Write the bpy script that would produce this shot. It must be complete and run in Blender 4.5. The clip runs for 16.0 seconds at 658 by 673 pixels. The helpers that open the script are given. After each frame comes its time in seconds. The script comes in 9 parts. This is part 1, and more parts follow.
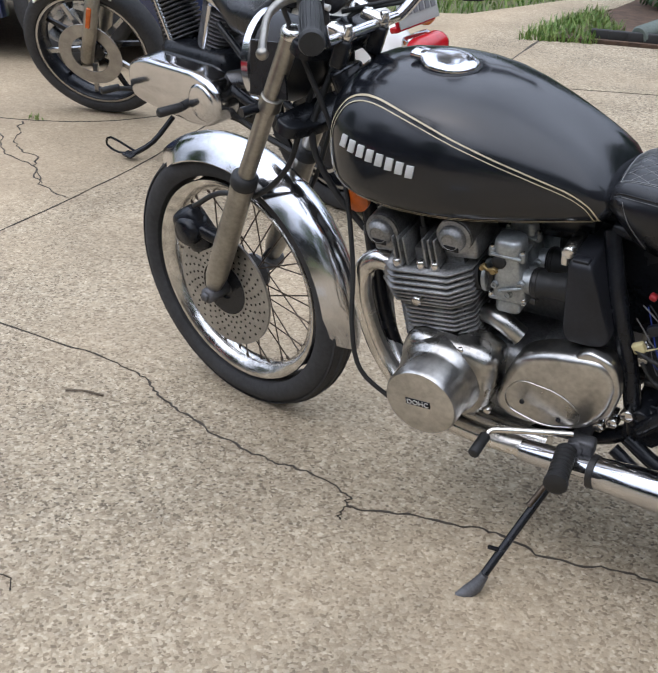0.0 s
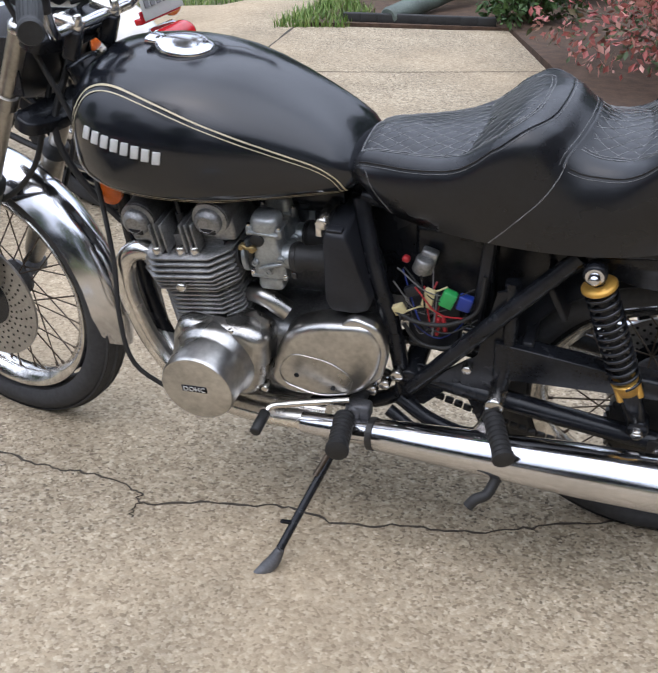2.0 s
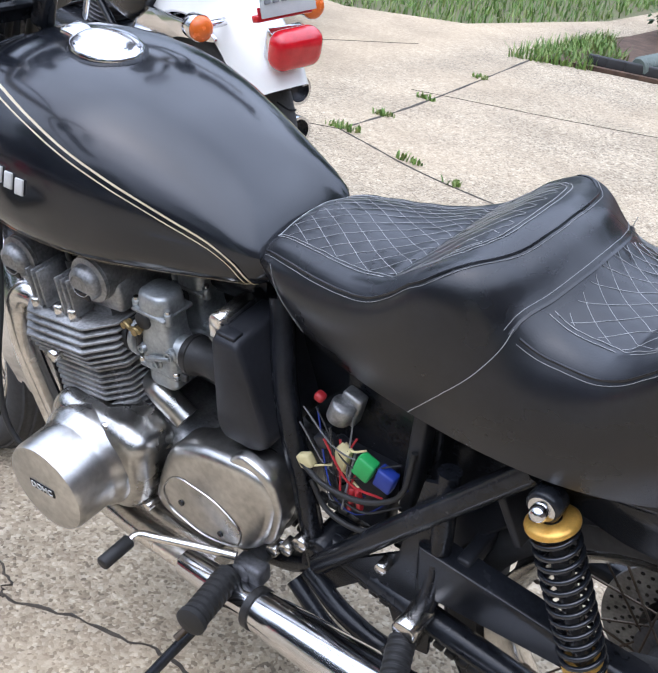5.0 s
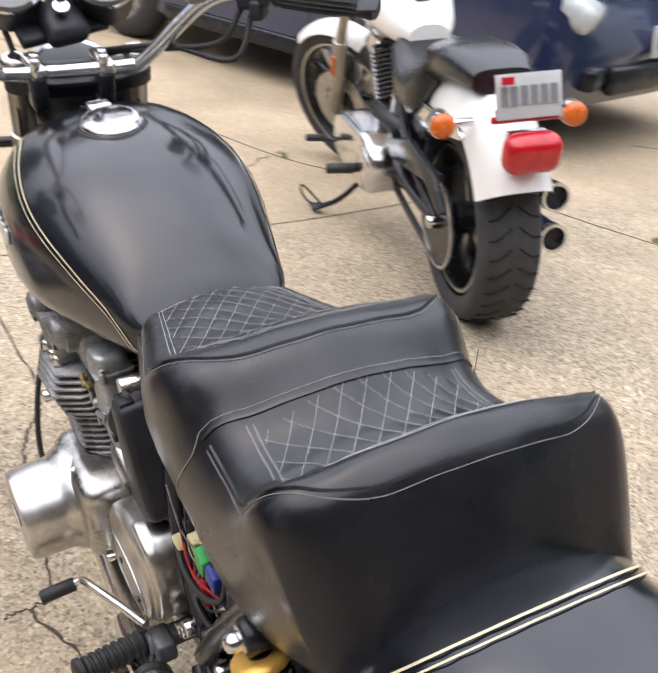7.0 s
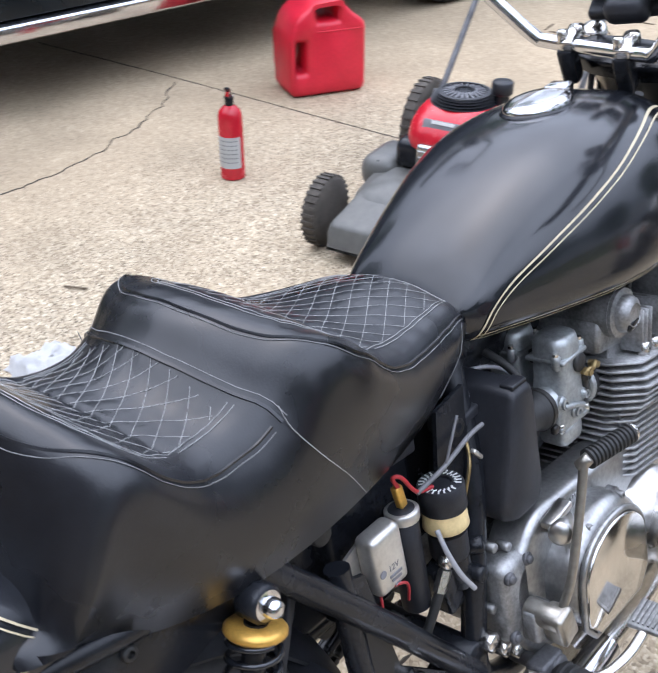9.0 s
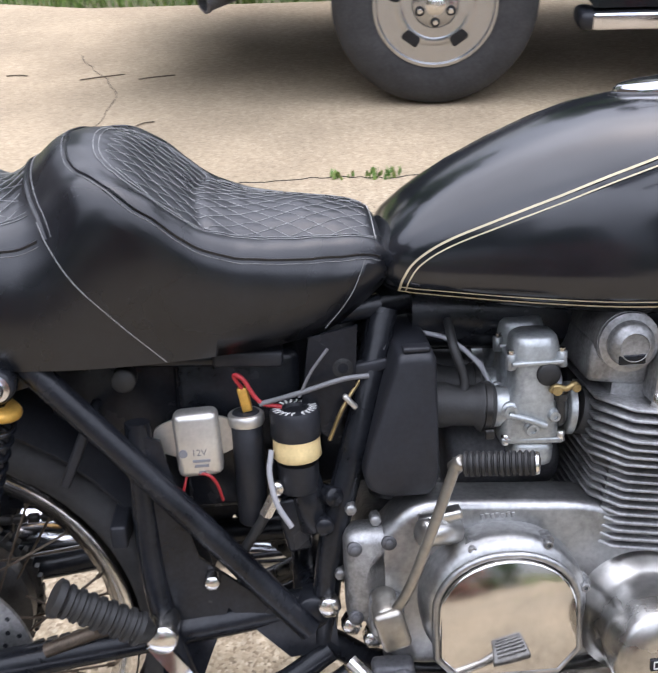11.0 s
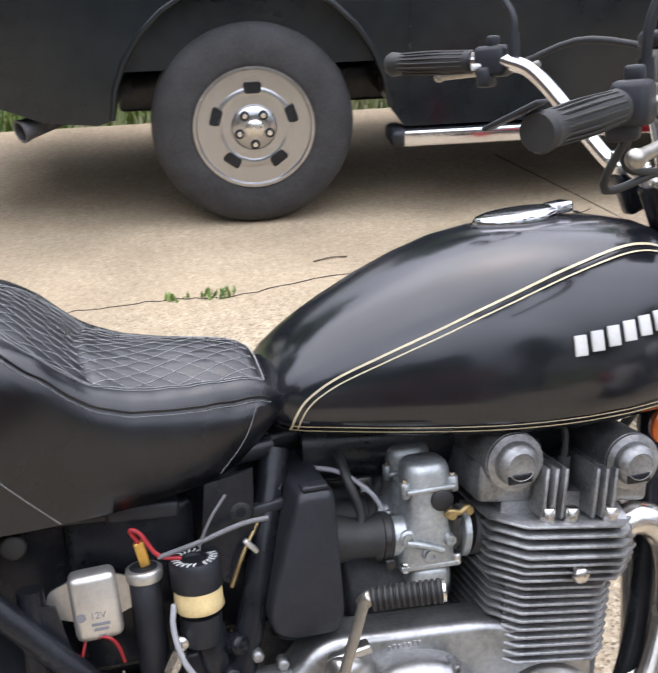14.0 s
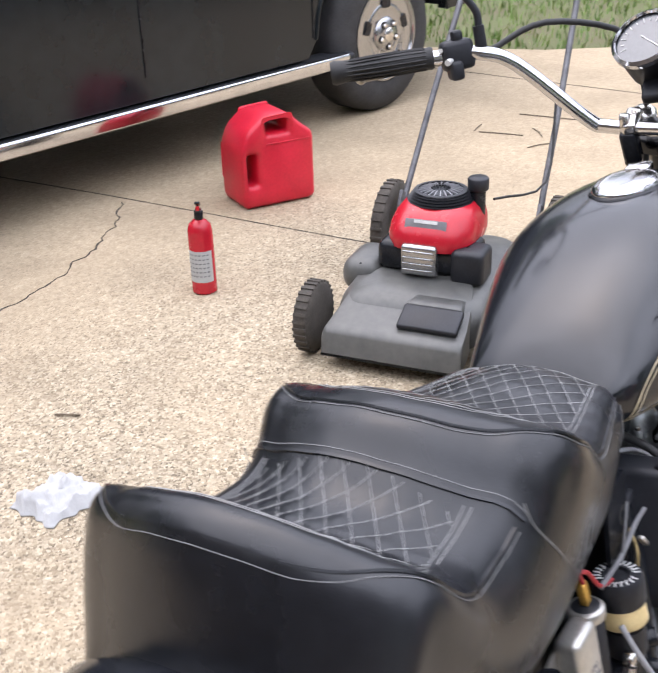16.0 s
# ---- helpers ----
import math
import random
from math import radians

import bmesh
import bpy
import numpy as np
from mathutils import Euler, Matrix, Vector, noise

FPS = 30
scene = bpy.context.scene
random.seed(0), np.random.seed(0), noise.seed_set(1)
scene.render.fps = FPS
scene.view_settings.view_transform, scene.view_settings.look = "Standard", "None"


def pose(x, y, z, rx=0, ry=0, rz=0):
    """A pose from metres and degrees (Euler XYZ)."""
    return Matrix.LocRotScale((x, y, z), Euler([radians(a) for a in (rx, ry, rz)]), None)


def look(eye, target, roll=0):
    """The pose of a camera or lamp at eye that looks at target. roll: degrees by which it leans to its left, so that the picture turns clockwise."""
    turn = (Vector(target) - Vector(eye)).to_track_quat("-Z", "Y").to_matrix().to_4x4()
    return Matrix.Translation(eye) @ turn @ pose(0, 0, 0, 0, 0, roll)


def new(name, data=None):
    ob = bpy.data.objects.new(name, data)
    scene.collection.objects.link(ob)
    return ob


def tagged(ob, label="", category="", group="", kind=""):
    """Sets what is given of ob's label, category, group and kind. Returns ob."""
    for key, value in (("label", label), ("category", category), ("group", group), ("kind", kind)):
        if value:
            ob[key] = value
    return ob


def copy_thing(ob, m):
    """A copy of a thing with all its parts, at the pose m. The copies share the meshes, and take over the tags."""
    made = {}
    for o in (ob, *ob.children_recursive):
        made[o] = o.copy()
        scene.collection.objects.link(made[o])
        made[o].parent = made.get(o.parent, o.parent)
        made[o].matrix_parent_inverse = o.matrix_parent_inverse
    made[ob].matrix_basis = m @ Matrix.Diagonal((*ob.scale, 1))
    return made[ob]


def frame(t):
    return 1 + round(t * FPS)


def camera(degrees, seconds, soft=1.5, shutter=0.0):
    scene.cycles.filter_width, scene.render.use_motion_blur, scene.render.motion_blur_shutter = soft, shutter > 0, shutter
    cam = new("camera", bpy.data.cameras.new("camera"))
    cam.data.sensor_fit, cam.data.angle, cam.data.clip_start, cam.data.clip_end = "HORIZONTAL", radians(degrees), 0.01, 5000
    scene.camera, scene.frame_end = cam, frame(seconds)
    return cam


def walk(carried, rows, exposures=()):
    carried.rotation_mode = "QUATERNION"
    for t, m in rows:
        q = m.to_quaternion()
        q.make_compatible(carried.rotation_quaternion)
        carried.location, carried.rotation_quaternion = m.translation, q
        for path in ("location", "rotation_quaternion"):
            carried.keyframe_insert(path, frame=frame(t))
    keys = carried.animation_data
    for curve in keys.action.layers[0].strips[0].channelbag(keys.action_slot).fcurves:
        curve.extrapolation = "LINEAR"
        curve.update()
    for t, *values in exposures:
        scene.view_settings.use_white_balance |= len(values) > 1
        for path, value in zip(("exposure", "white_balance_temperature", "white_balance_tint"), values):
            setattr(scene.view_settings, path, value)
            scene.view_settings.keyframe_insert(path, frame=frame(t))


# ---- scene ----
cam = camera(34.93, 16.0, 1.5, 0.25)
PATH = [
    (0, (0.5203, -1.7671, 1.3539), (-0.3602, -0.2206, 0.4413), 2.44),
    (0.5, (0.4827, -1.7819, 1.3545), (-0.3223, -0.1886, 0.4528), 2.05),
    (1, (0.4637, -1.7828, 1.3503), (-0.2680, -0.1500, 0.4566), 1.93),
    (1.5, (0.4865, -1.7795, 1.3436), (-0.1274, -0.1035, 0.4412), 1.31),
    (2, (0.5798, -1.7575, 1.3383), (0.0467, -0.0579, 0.4288), 1.36),
    (2.5, (0.6937, -1.7152, 1.3384), (0.1472, -0.0253, 0.4190), 2.01),
    (3, (0.7247, -1.5898, 1.3160), (0.1372, 0.0771, 0.3797), 2.01),
    (3.5, (0.6893, -1.3823, 1.3175), (0.1633, 0.3257, 0.4198), 4.18),
    (4, (0.7308, -1.2307, 1.3117), (0.1127, 0.4520, 0.4247), 6.39),
    (4.2, (0.7475, -1.1702, 1.3106), (0.0358, 0.4685, 0.4117), 7.38),
    (6.4, (1.0101, -0.7670, 1.2429), (-0.2233, 0.5298, 0.3501), 6.94),
    (6.5, (1.0423, -0.7277, 1.2443), (-0.2310, 0.5270, 0.3474), 6.80),
    (7, (1.2128, -0.4754, 1.3509), (-0.3479, 0.4336, 0.4920), 6.64),
    (7.5, (1.4307, -0.0953, 1.4432), (-0.3577, 0.0114, 0.5541), 0.09),
    (8, (1.3321, 0.1914, 1.4539), (-0.3825, -0.2208, 0.5105), 0.25),
    (8.2, (1.2745, 0.3046, 1.4770), (-0.3759, -0.2446, 0.4898), 0.47),
    (10.3, (0.4598, 1.0047, 1.3504), (-0.0324, -0.6507, 0.3417), -0.90),
    (10.5, (0.3825, 1.0321, 1.3389), (-0.0342, -0.6468, 0.3349), -0.91),
    (11, (0.2127, 1.1415, 1.3184), (0.1262, -0.5876, 0.3171), -2.44),
    (11.5, (0.1474, 1.1890, 1.3224), (0.2873, -0.5427, 0.3316), -4.10),
    (12, (0.1396, 1.2126, 1.3259), (0.3272, -0.5303, 0.3629), -3.79),
    (12.5, (0.1901, 1.1228, 1.3198), (0.3426, -0.6250, 0.3596), -3.63),
    (13, (0.2291, 1.0549, 1.3372), (0.2029, -0.7129, 0.4021), -3.33),
    (13.5, (0.2640, 1.0665, 1.3465), (0.0381, -0.7093, 0.4546), -2.70),
    (14, (0.2898, 1.1184, 1.3601), (-0.1570, -0.6442, 0.5272), -1.47),
    (14.5, (0.4080, 1.0250, 1.3700), (-0.4140, -0.6200, 0.5840), -1.30),
    (15, (0.6642, 0.8116, 1.3804), (-0.5183, -0.5890, 0.5804), -1.65),
    (15.5, (0.9460, 0.7075, 1.4066), (-0.3439, -0.5348, 0.5162), -2.84),
    (16, (1.1359, 0.4254, 1.4142), (-0.3326, -0.6035, 0.5283), -1.90),
]
walk(cam, [(t, look(eye, target, roll)) for t, eye, target, roll in PATH], [(0, -0.62, 6450, 11), (2, -0.45, 6450, 12), (3.5, -0.22, 5850, 13), (6.5, 0.05, 6800, 13), (7, -0.08, 7100, 15), (7.5, -0.42, 6600, 14), (8, -0.25, 6050, 12), (10.5, 0.14, 6750, 15), (12, -0.06, 6450, 15), (13, 0.13, 6550, 14), (14, 0.16, 6850, 14), (14.5, 0.2, 6800, 14), (15.5, 0.16, 6850, 16), (16, 0.08, 6850, 16)])


# ---- world and light: bright overcast ----
world = bpy.data.worlds.new("world")
scene.world = world
world.use_nodes = True
wn = world.node_tree
sky = wn.nodes.new("ShaderNodeTexSky")
sky.sky_type, sky.sun_disc = "NISHITA", False
sky.sun_elevation, sky.sun_rotation = radians(62), radians(200)
sky.air_density, sky.dust_density = 1.0, 4.0
cloud = wn.nodes.new("ShaderNodeMix")
cloud.data_type = "RGBA"
cloud.inputs["Factor"].default_value = 0.75
wn.links.new(sky.outputs[0], cloud.inputs["A"])
# cloud deck: brighter overhead than at the horizon, softly mottled
tc = wn.nodes.new("ShaderNodeTexCoord")
sep = wn.nodes.new("ShaderNodeSeparateXYZ")
wn.links.new(tc.outputs["Generated"], sep.inputs[0])
puff = wn.nodes.new("ShaderNodeTexNoise")
puff.inputs["Scale"].default_value, puff.inputs["Detail"].default_value = 2.2, 4
wn.links.new(tc.outputs["Generated"], puff.inputs["Vector"])
height = wn.nodes.new("ShaderNodeMapRange")
height.inputs["From Min"].default_value, height.inputs["From Max"].default_value = 0.15, 0.80
height.inputs["To Min"].default_value, height.inputs["To Max"].default_value = 0.23, 1.62
wn.links.new(sep.outputs["Z"], height.inputs["Value"])
mottle = wn.nodes.new("ShaderNodeMapRange")
mottle.inputs["From Min"].default_value, mottle.inputs["From Max"].default_value = 0.3, 0.7
mottle.inputs["To Min"].default_value, mottle.inputs["To Max"].default_value = 0.78, 1.2
wn.links.new(puff.outputs["Fac"], mottle.inputs["Value"])
both = wn.nodes.new("ShaderNodeMath")
both.operation = "MULTIPLY"
wn.links.new(height.outputs[0], both.inputs[0])
wn.links.new(mottle.outputs[0], both.inputs[1])
deck_col = wn.nodes.new("ShaderNodeVectorMath")
deck_col.operation = "SCALE"
deck_col.inputs[0].default_value = (9.6, 10.6, 12.6)
wn.links.new(both.outputs[0], deck_col.inputs["Scale"])
wn.links.new(deck_col.outputs[0], cloud.inputs["B"])
wn.links.new(cloud.outputs["Result"], wn.nodes["Background"].inputs[0])
wn.nodes["Background"].inputs[1].default_value = 0.25
sun_data = bpy.data.lights.new("sun", "SUN")
sun_data.energy, sun_data.angle, sun_data.color = 0.5, radians(70), (1.0, 0.95, 0.88)
sun = new("sun", sun_data)
sun.matrix_world = look((1, -2.5, 6), (0, 0, 0))


# ---- mesh helpers ----
def axes(p0, p1):
    """A matrix at p0 whose z axis points to p1."""
    d = Vector(p1) - Vector(p0)
    return Matrix.Translation(p0) @ d.to_track_quat("Z", "Y").to_matrix().to_4x4()


def ring_faces(bm, rings, closed=True, caps=True):
    n = len(rings[0])
    for a, b in zip(rings, rings[1:]):
        for i in range(n if closed else n - 1):
            j = (i + 1) % n
            bm.faces.new((a[i], a[j], b[j], b[i]))
    if caps and closed:
        bm.faces.new(list(reversed(rings[0])))
        bm.faces.new(rings[-1])


def lathe(bm, m, profile, seg=32, caps=True):
    """Turns (radius, height) pairs round the z axis of m."""
    rings = []
    for r, h in profile:
        rings.append([bm.verts.new(m @ Vector((r * math.cos(2 * math.pi * i / seg), r * math.sin(2 * math.pi * i / seg), h))) for i in range(seg)])
    ring_faces(bm, rings, True, caps)


def rod(bm, p0, p1, r0, r1=None, seg=16, bev=0.0):
    r1 = r0 if r1 is None else r1
    length = (Vector(p1) - Vector(p0)).length
    if bev:
        prof = [(r0 - bev, 0), (r0, bev), (r1, length - bev), (r1 - bev, length)]
    else:
        prof = [(r0, 0), (r1, length)]
    lathe(bm, axes(p0, p1), prof, seg)


def smooth_path(pts, n=6):
    pts = [Vector(p) for p in pts]
    ext = [2 * pts[0] - pts[1]] + pts + [2 * pts[-1] - pts[-2]]
    out = []
    for k in range(len(pts) - 1):
        a, b, c, d = ext[k:k + 4]
        for i in range(n):
            t = i / n
            out.append(0.5 * ((2 * b) + (c - a) * t + (2 * a - 5 * b + 4 * c - d) * t * t + (3 * b - a - 3 * c + d) * t ** 3))
    out.append(pts[-1])
    return out


def tube(bm, pts, radius, seg=12, n=6, radii=None, caps=True):
    """Sweeps a circle along a smooth path through pts."""
    path = smooth_path(pts, n) if n > 1 else [Vector(p) for p in pts]
    side = None
    rings = []
    for k, p in enumerate(path):
        d = (path[min(k + 1, len(path) - 1)] - path[max(k - 1, 0)]).normalized()
        if side is None:
            side = d.orthogonal().normalized()
        side = (side - d * side.dot(d)).normalized()
        up = d.cross(side)
        r = radius if radii is None else float(np.interp(k / (len(path) - 1), [i / (len(radii) - 1) for i in range(len(radii))], radii))
        rings.append([bm.verts.new(p + r * (math.cos(2 * math.pi * i / seg) * side + math.sin(2 * math.pi * i / seg) * up)) for i in range(seg)])
    ring_faces(bm, rings, True, caps)


def box(bm, size, at=(0, 0, 0), rot=(0, 0, 0), bev=0.0, seg=2):
    m = pose(*at, *rot) @ Matrix.Diagonal((*size, 1))
    vs = bmesh.ops.create_cube(bm, size=1.0, matrix=m)["verts"]
    if bev:
        edges = {e for v in vs for e in v.link_edges}
        bmesh.ops.bevel(bm, geom=list(edges), offset=bev, segments=seg, profile=0.5, affect="EDGES")


def plate(bm, m, outline, depth, bev=0.0, seg=2):
    """Extrudes an outline in the xy plane of m along its z by depth, its top edge rounded."""
    n = len(outline)
    cx, cy = sum(p[0] for p in outline) / n, sum(p[1] for p in outline) / n
    rings = []

    def ring(shrink, h):
        vs = []
        for x, y in outline:
            d = math.hypot(x - cx, y - cy) or 1
            k = max(0.0, (d - shrink) / d)
            vs.append(bm.verts.new(m @ Vector((cx + (x - cx) * k, cy + (y - cy) * k, h))))
        rings.append(vs)
    ring(0, 0)
    if bev:
        for i in range(seg + 1):
            a = i / seg * math.pi / 2
            ring(bev * (1 - math.cos(a)), depth - bev + bev * math.sin(a))
    else:
        ring(0, depth)
    ring_faces(bm, rings)


def round_outline(pts, r, n=4):
    """Rounds the corners of a polygon."""
    out = []
    k = len(pts)
    for i in range(k):
        p, a, b = Vector(pts[i]), Vector(pts[i - 1]), Vector(pts[(i + 1) % k])
        ra = min(r, (a - p).length * 0.45, (b - p).length * 0.45)
        p0, p1 = p + (a - p).normalized() * ra, p + (b - p).normalized() * ra
        for j in range(n + 1):
            t = j / n
            q = (1 - t) ** 2 * p0 + 2 * t * (1 - t) * p + t * t * p1
            out.append((q.x, q.y))
    return out


def ellipse(rx, ry, n=32, cx=0, cy=0):
    return [(cx + rx * math.cos(2 * math.pi * i / n), cy + ry * math.sin(2 * math.pi * i / n)) for i in range(n)]


def loft(bm, sections, closed=True, caps=True):
    rings = [[bm.verts.new(p) for p in s] for s in sections]
    ring_faces(bm, rings, closed, caps)


def part(name, bm, material, parent=None, label="", smooth=50):
    bmesh.ops.recalc_face_normals(bm, faces=bm.faces)
    me = bpy.data.meshes.new(name)
    bm.to_mesh(me)
    bm.free()
    if smooth:
        me.set_sharp_from_angle(angle=radians(smooth))
        me.polygons.foreach_set("use_smooth", [True] * len(me.polygons))
    me.materials.append(material)
    ob = new(name, me)
    if parent is not None:
        ob.parent = parent
    return tagged(ob, label)


def thing(name, m, label, category, group="", kind=""):
    ob = new(name)
    ob.empty_display_size = 0.1
    ob.matrix_basis = m
    return tagged(ob, label, category, group, kind)


def B():
    return bmesh.new()


# ---- materials ----
def mat(name, color, rough=0.5, metal=0.0, var=0.12, scale=8.0, bump=0.0, bump_scale=200.0, rvar=0.1, spec=0.5, coat=0.0, color2=None, island=0.0, trans=0.0, emit=0.0):
    """A Principled material with colour and roughness uneven at two scales, and a fine relief."""
    m = bpy.data.materials.new(name)
    m.use_nodes = True
    nt = m.node_tree
    bs = nt.nodes["Principled BSDF"]
    tc = nt.nodes.new("ShaderNodeTexCoord")

    def noise_node(s, detail=4.0):
        nn = nt.nodes.new("ShaderNodeTexNoise")
        nn.inputs["Scale"].default_value, nn.inputs["Detail"].default_value = s, detail
        nt.links.new(tc.outputs["Object"], nn.inputs["Vector"])
        return nn
    n1, n2 = noise_node(scale, 5), noise_node(scale * 9, 3)
    add = nt.nodes.new("ShaderNodeMath")
    add.operation = "MULTIPLY_ADD"
    nt.links.new(n2.outputs["Fac"], add.inputs[0])
    add.inputs[1].default_value = 0.5
    nt.links.new(n1.outputs["Fac"], add.inputs[2])
    ramp = nt.nodes.new("ShaderNodeMapRange")
    ramp.inputs["From Min"].default_value, ramp.inputs["From Max"].default_value = 0.45, 1.05
    nt.links.new(add.outputs[0], ramp.inputs["Value"])
    mix = nt.nodes.new("ShaderNodeMix")
    mix.data_type = "RGBA"
    c2 = color2 or tuple(min(1, c * (1 + 2 * var) + 0.004) for c in color)
    c1 = tuple(c * (1 - var) for c in color)
    mix.inputs["A"].default_value, mix.inputs["B"].default_value = (*c1, 1), (*c2, 1)
    nt.links.new(ramp.outputs[0], mix.inputs["Factor"])
    nt.links.new(mix.outputs["Result"], bs.inputs["Base Color"])
    rr = nt.nodes.new("ShaderNodeMapRange")
    rr.inputs["To Min"].default_value, rr.inputs["To Max"].default_value = max(0.02, rough - rvar), min(1, rough + rvar)
    nt.links.new(n1.outputs["Fac"], rr.inputs["Value"])
    nt.links.new(rr.outputs[0], bs.inputs["Roughness"])
    bs.inputs["Metallic"].default_value = metal
    bs.inputs["Specular IOR Level"].default_value = spec
    bs.inputs["Coat Weight"].default_value = coat
    bs.inputs["Coat Roughness"].default_value = 0.06
    bs.inputs["Transmission Weight"].default_value = trans
    if bump:
        nb = noise_node(bump_scale, 3)
        bp = nt.nodes.new("ShaderNodeBump")
        bp.inputs["Strength"].default_value, bp.inputs["Distance"].default_value = min(1, bump), 0.002
        nt.links.new(nb.outputs["Fac"], bp.inputs["Height"])
        nt.links.new(bp.outputs[0], bs.inputs["Normal"])
    return m
paint_black = mat("black_tank_paint", (0.006, 0.007, 0.0095), 0.17, 0, 0.3, 6, rvar=0.07, spec=0.5, coat=0.2)
frame_black = mat("black_frame_enamel", (0.008, 0.009, 0.0115), 0.24, 0, 0.4, 20, bump=0.12, bump_scale=300, rvar=0.12, spec=0.3)
box_black = mat("black_moulded_plastic", (0.013, 0.014, 0.0175), 0.45, 0, 0.3, 15, bump=0.1, bump_scale=500, spec=0.35)
leather = mat("black_leather", (0.005, 0.0057, 0.0078), 0.28, 0, 0.3, 10, bump=0.08, bump_scale=420, rvar=0.1, spec=0.5)
thread = mat("pale_grey_thread", (0.27, 0.27, 0.265), 0.8, 0, 0.15, 60)
thread_dark = mat("dark_grey_thread", (0.17, 0.17, 0.17), 0.8, 0, 0.15, 60)
gold_line = mat("cream_pinstripe", (0.50, 0.43, 0.29), 0.4, 0, 0.1, 30)
chrome = mat("chrome", (0.62, 0.62, 0.635), 0.14, 1.0, 0.1, 8, rvar=0.05)
chrome_dull = mat("weathered_chrome", (0.62, 0.60, 0.57), 0.24, 1.0, 0.25, 14, rvar=0.12, bump=0.06)
polished = mat("polished_aluminium", (0.43, 0.42, 0.40), 0.3, 1.0, 0.3, 9, rvar=0.12, bump=0.05, bump_scale=120)
cast = mat("oxidised_cast_aluminium", (0.235, 0.235, 0.233), 0.48, 0.85, 0.5, 24, bump=0.25, bump_scale=350, rvar=0.12)
cast_dark = mat("grimy_cast_aluminium", (0.10, 0.10, 0.105), 0.58, 0.6, 0.4, 22, bump=0.25, bump_scale=300)
fork_metal = mat("dull_fork_alloy", (0.31, 0.29, 0.255), 0.36, 0.9, 0.25, 12, rvar=0.12)
rubber = mat("black_rubber", (0.012, 0.012, 0.012), 0.6, 0, 0.3, 20, bump=0.15, bump_scale=300)
tyre_rubber = mat("worn_tyre_rubber", (0.028, 0.028, 0.029), 0.8, 0, 0.35, 10, bump=0.3, bump_scale=160)
spoke_metal = mat("rust_tinged_spoke_steel", (0.085, 0.066, 0.05), 0.5, 0.8, 0.4, 40)
disc_metal = mat("brake_disc_steel", (0.34, 0.33, 0.315), 0.34, 0.9, 0.2, 20)
orange_lens = mat("amber_plastic_lens", (0.62, 0.12, 0.012), 0.25, 0, 0.2, 40, trans=0.15)
red_lens = mat("red_plastic_lens", (0.42, 0.004, 0.010), 0.18, 0, 0.15, 30, coat=0.4)
gold_cap = mat("gold_anodised_aluminium", (0.58, 0.33, 0.07), 0.35, 0.55, 0.2, 30)
cream_tank = mat("yellowed_plastic", (0.62, 0.48, 0.24), 0.4, 0, 0.15, 30)
white_ink = mat("white_ink", (0.55, 0.55, 0.53), 0.5, 0, 0.1, 40)
grey_ink = mat("grey_ink", (0.16, 0.16, 0.17), 0.6, 0, 0.1, 40)
tin_box = mat("bare_tin", (0.52, 0.50, 0.46), 0.36, 0.75, 0.15, 20)
wire_red = mat("red_wire", (0.33, 0.015, 0.02), 0.45)
wire_green = mat("green_connector", (0.02, 0.32, 0.08), 0.45)
wire_blue = mat("blue_connector", (0.01, 0.03, 0.22), 0.45)
wire_grey = mat("grey_wire", (0.13, 0.13, 0.135), 0.5)
wire_yellow = mat("cream_connector", (0.55, 0.48, 0.26), 0.5)
clear_hose = mat("clear_vinyl_hose", (0.5, 0.5, 0.52), 0.2, 0, 0.1, 30, trans=0.5)
glass_dial = mat("dial_face", (0.05, 0.055, 0.06), 0.2, 0, 0.2, 20, coat=1.0)
lens_glass = mat("headlamp_glass", (0.6, 0.62, 0.62), 0.08, 0, 0.1, 30, trans=0.3)

oily_black = mat("oily_black_steel", (0.022, 0.021, 0.020), 0.42, 0.3, 0.5, 26, bump=0.25, bump_scale=260, rvar=0.15)
cast_satin = mat("satin_cast_aluminium", (0.34, 0.34, 0.335), 0.38, 0.95, 0.3, 16, bump=0.08, bump_scale=250, rvar=0.1)
face_metal = mat("polished_flat_aluminium", (0.62, 0.60, 0.57), 0.12, 1.0, 0.1, 10, rvar=0.06)
rim_chrome = mat("pitted_rim_chrome", (0.50, 0.485, 0.46), 0.2, 1.0, 0.45, 26, bump=0.06, rvar=0.14)


# ---- the black motorcycle ----
bike = thing("motorcycle", pose(0, 0.18, 0, 12.5), "black vintage motorcycle with cream pinstripes leaning on its side stand", "motorcycle")


def curve1(pairs):
    """A smooth function through (x, value) pairs."""
    pts = smooth_path([(a, v, 0) for a, v in pairs], 8)
    xs, vs = [p.x for p in pts], [p.y for p in pts]
    return lambda a: float(np.interp(a, xs, vs))


def mirror_y(pts):
    return [(x, -y, z) for x, y, z in pts]


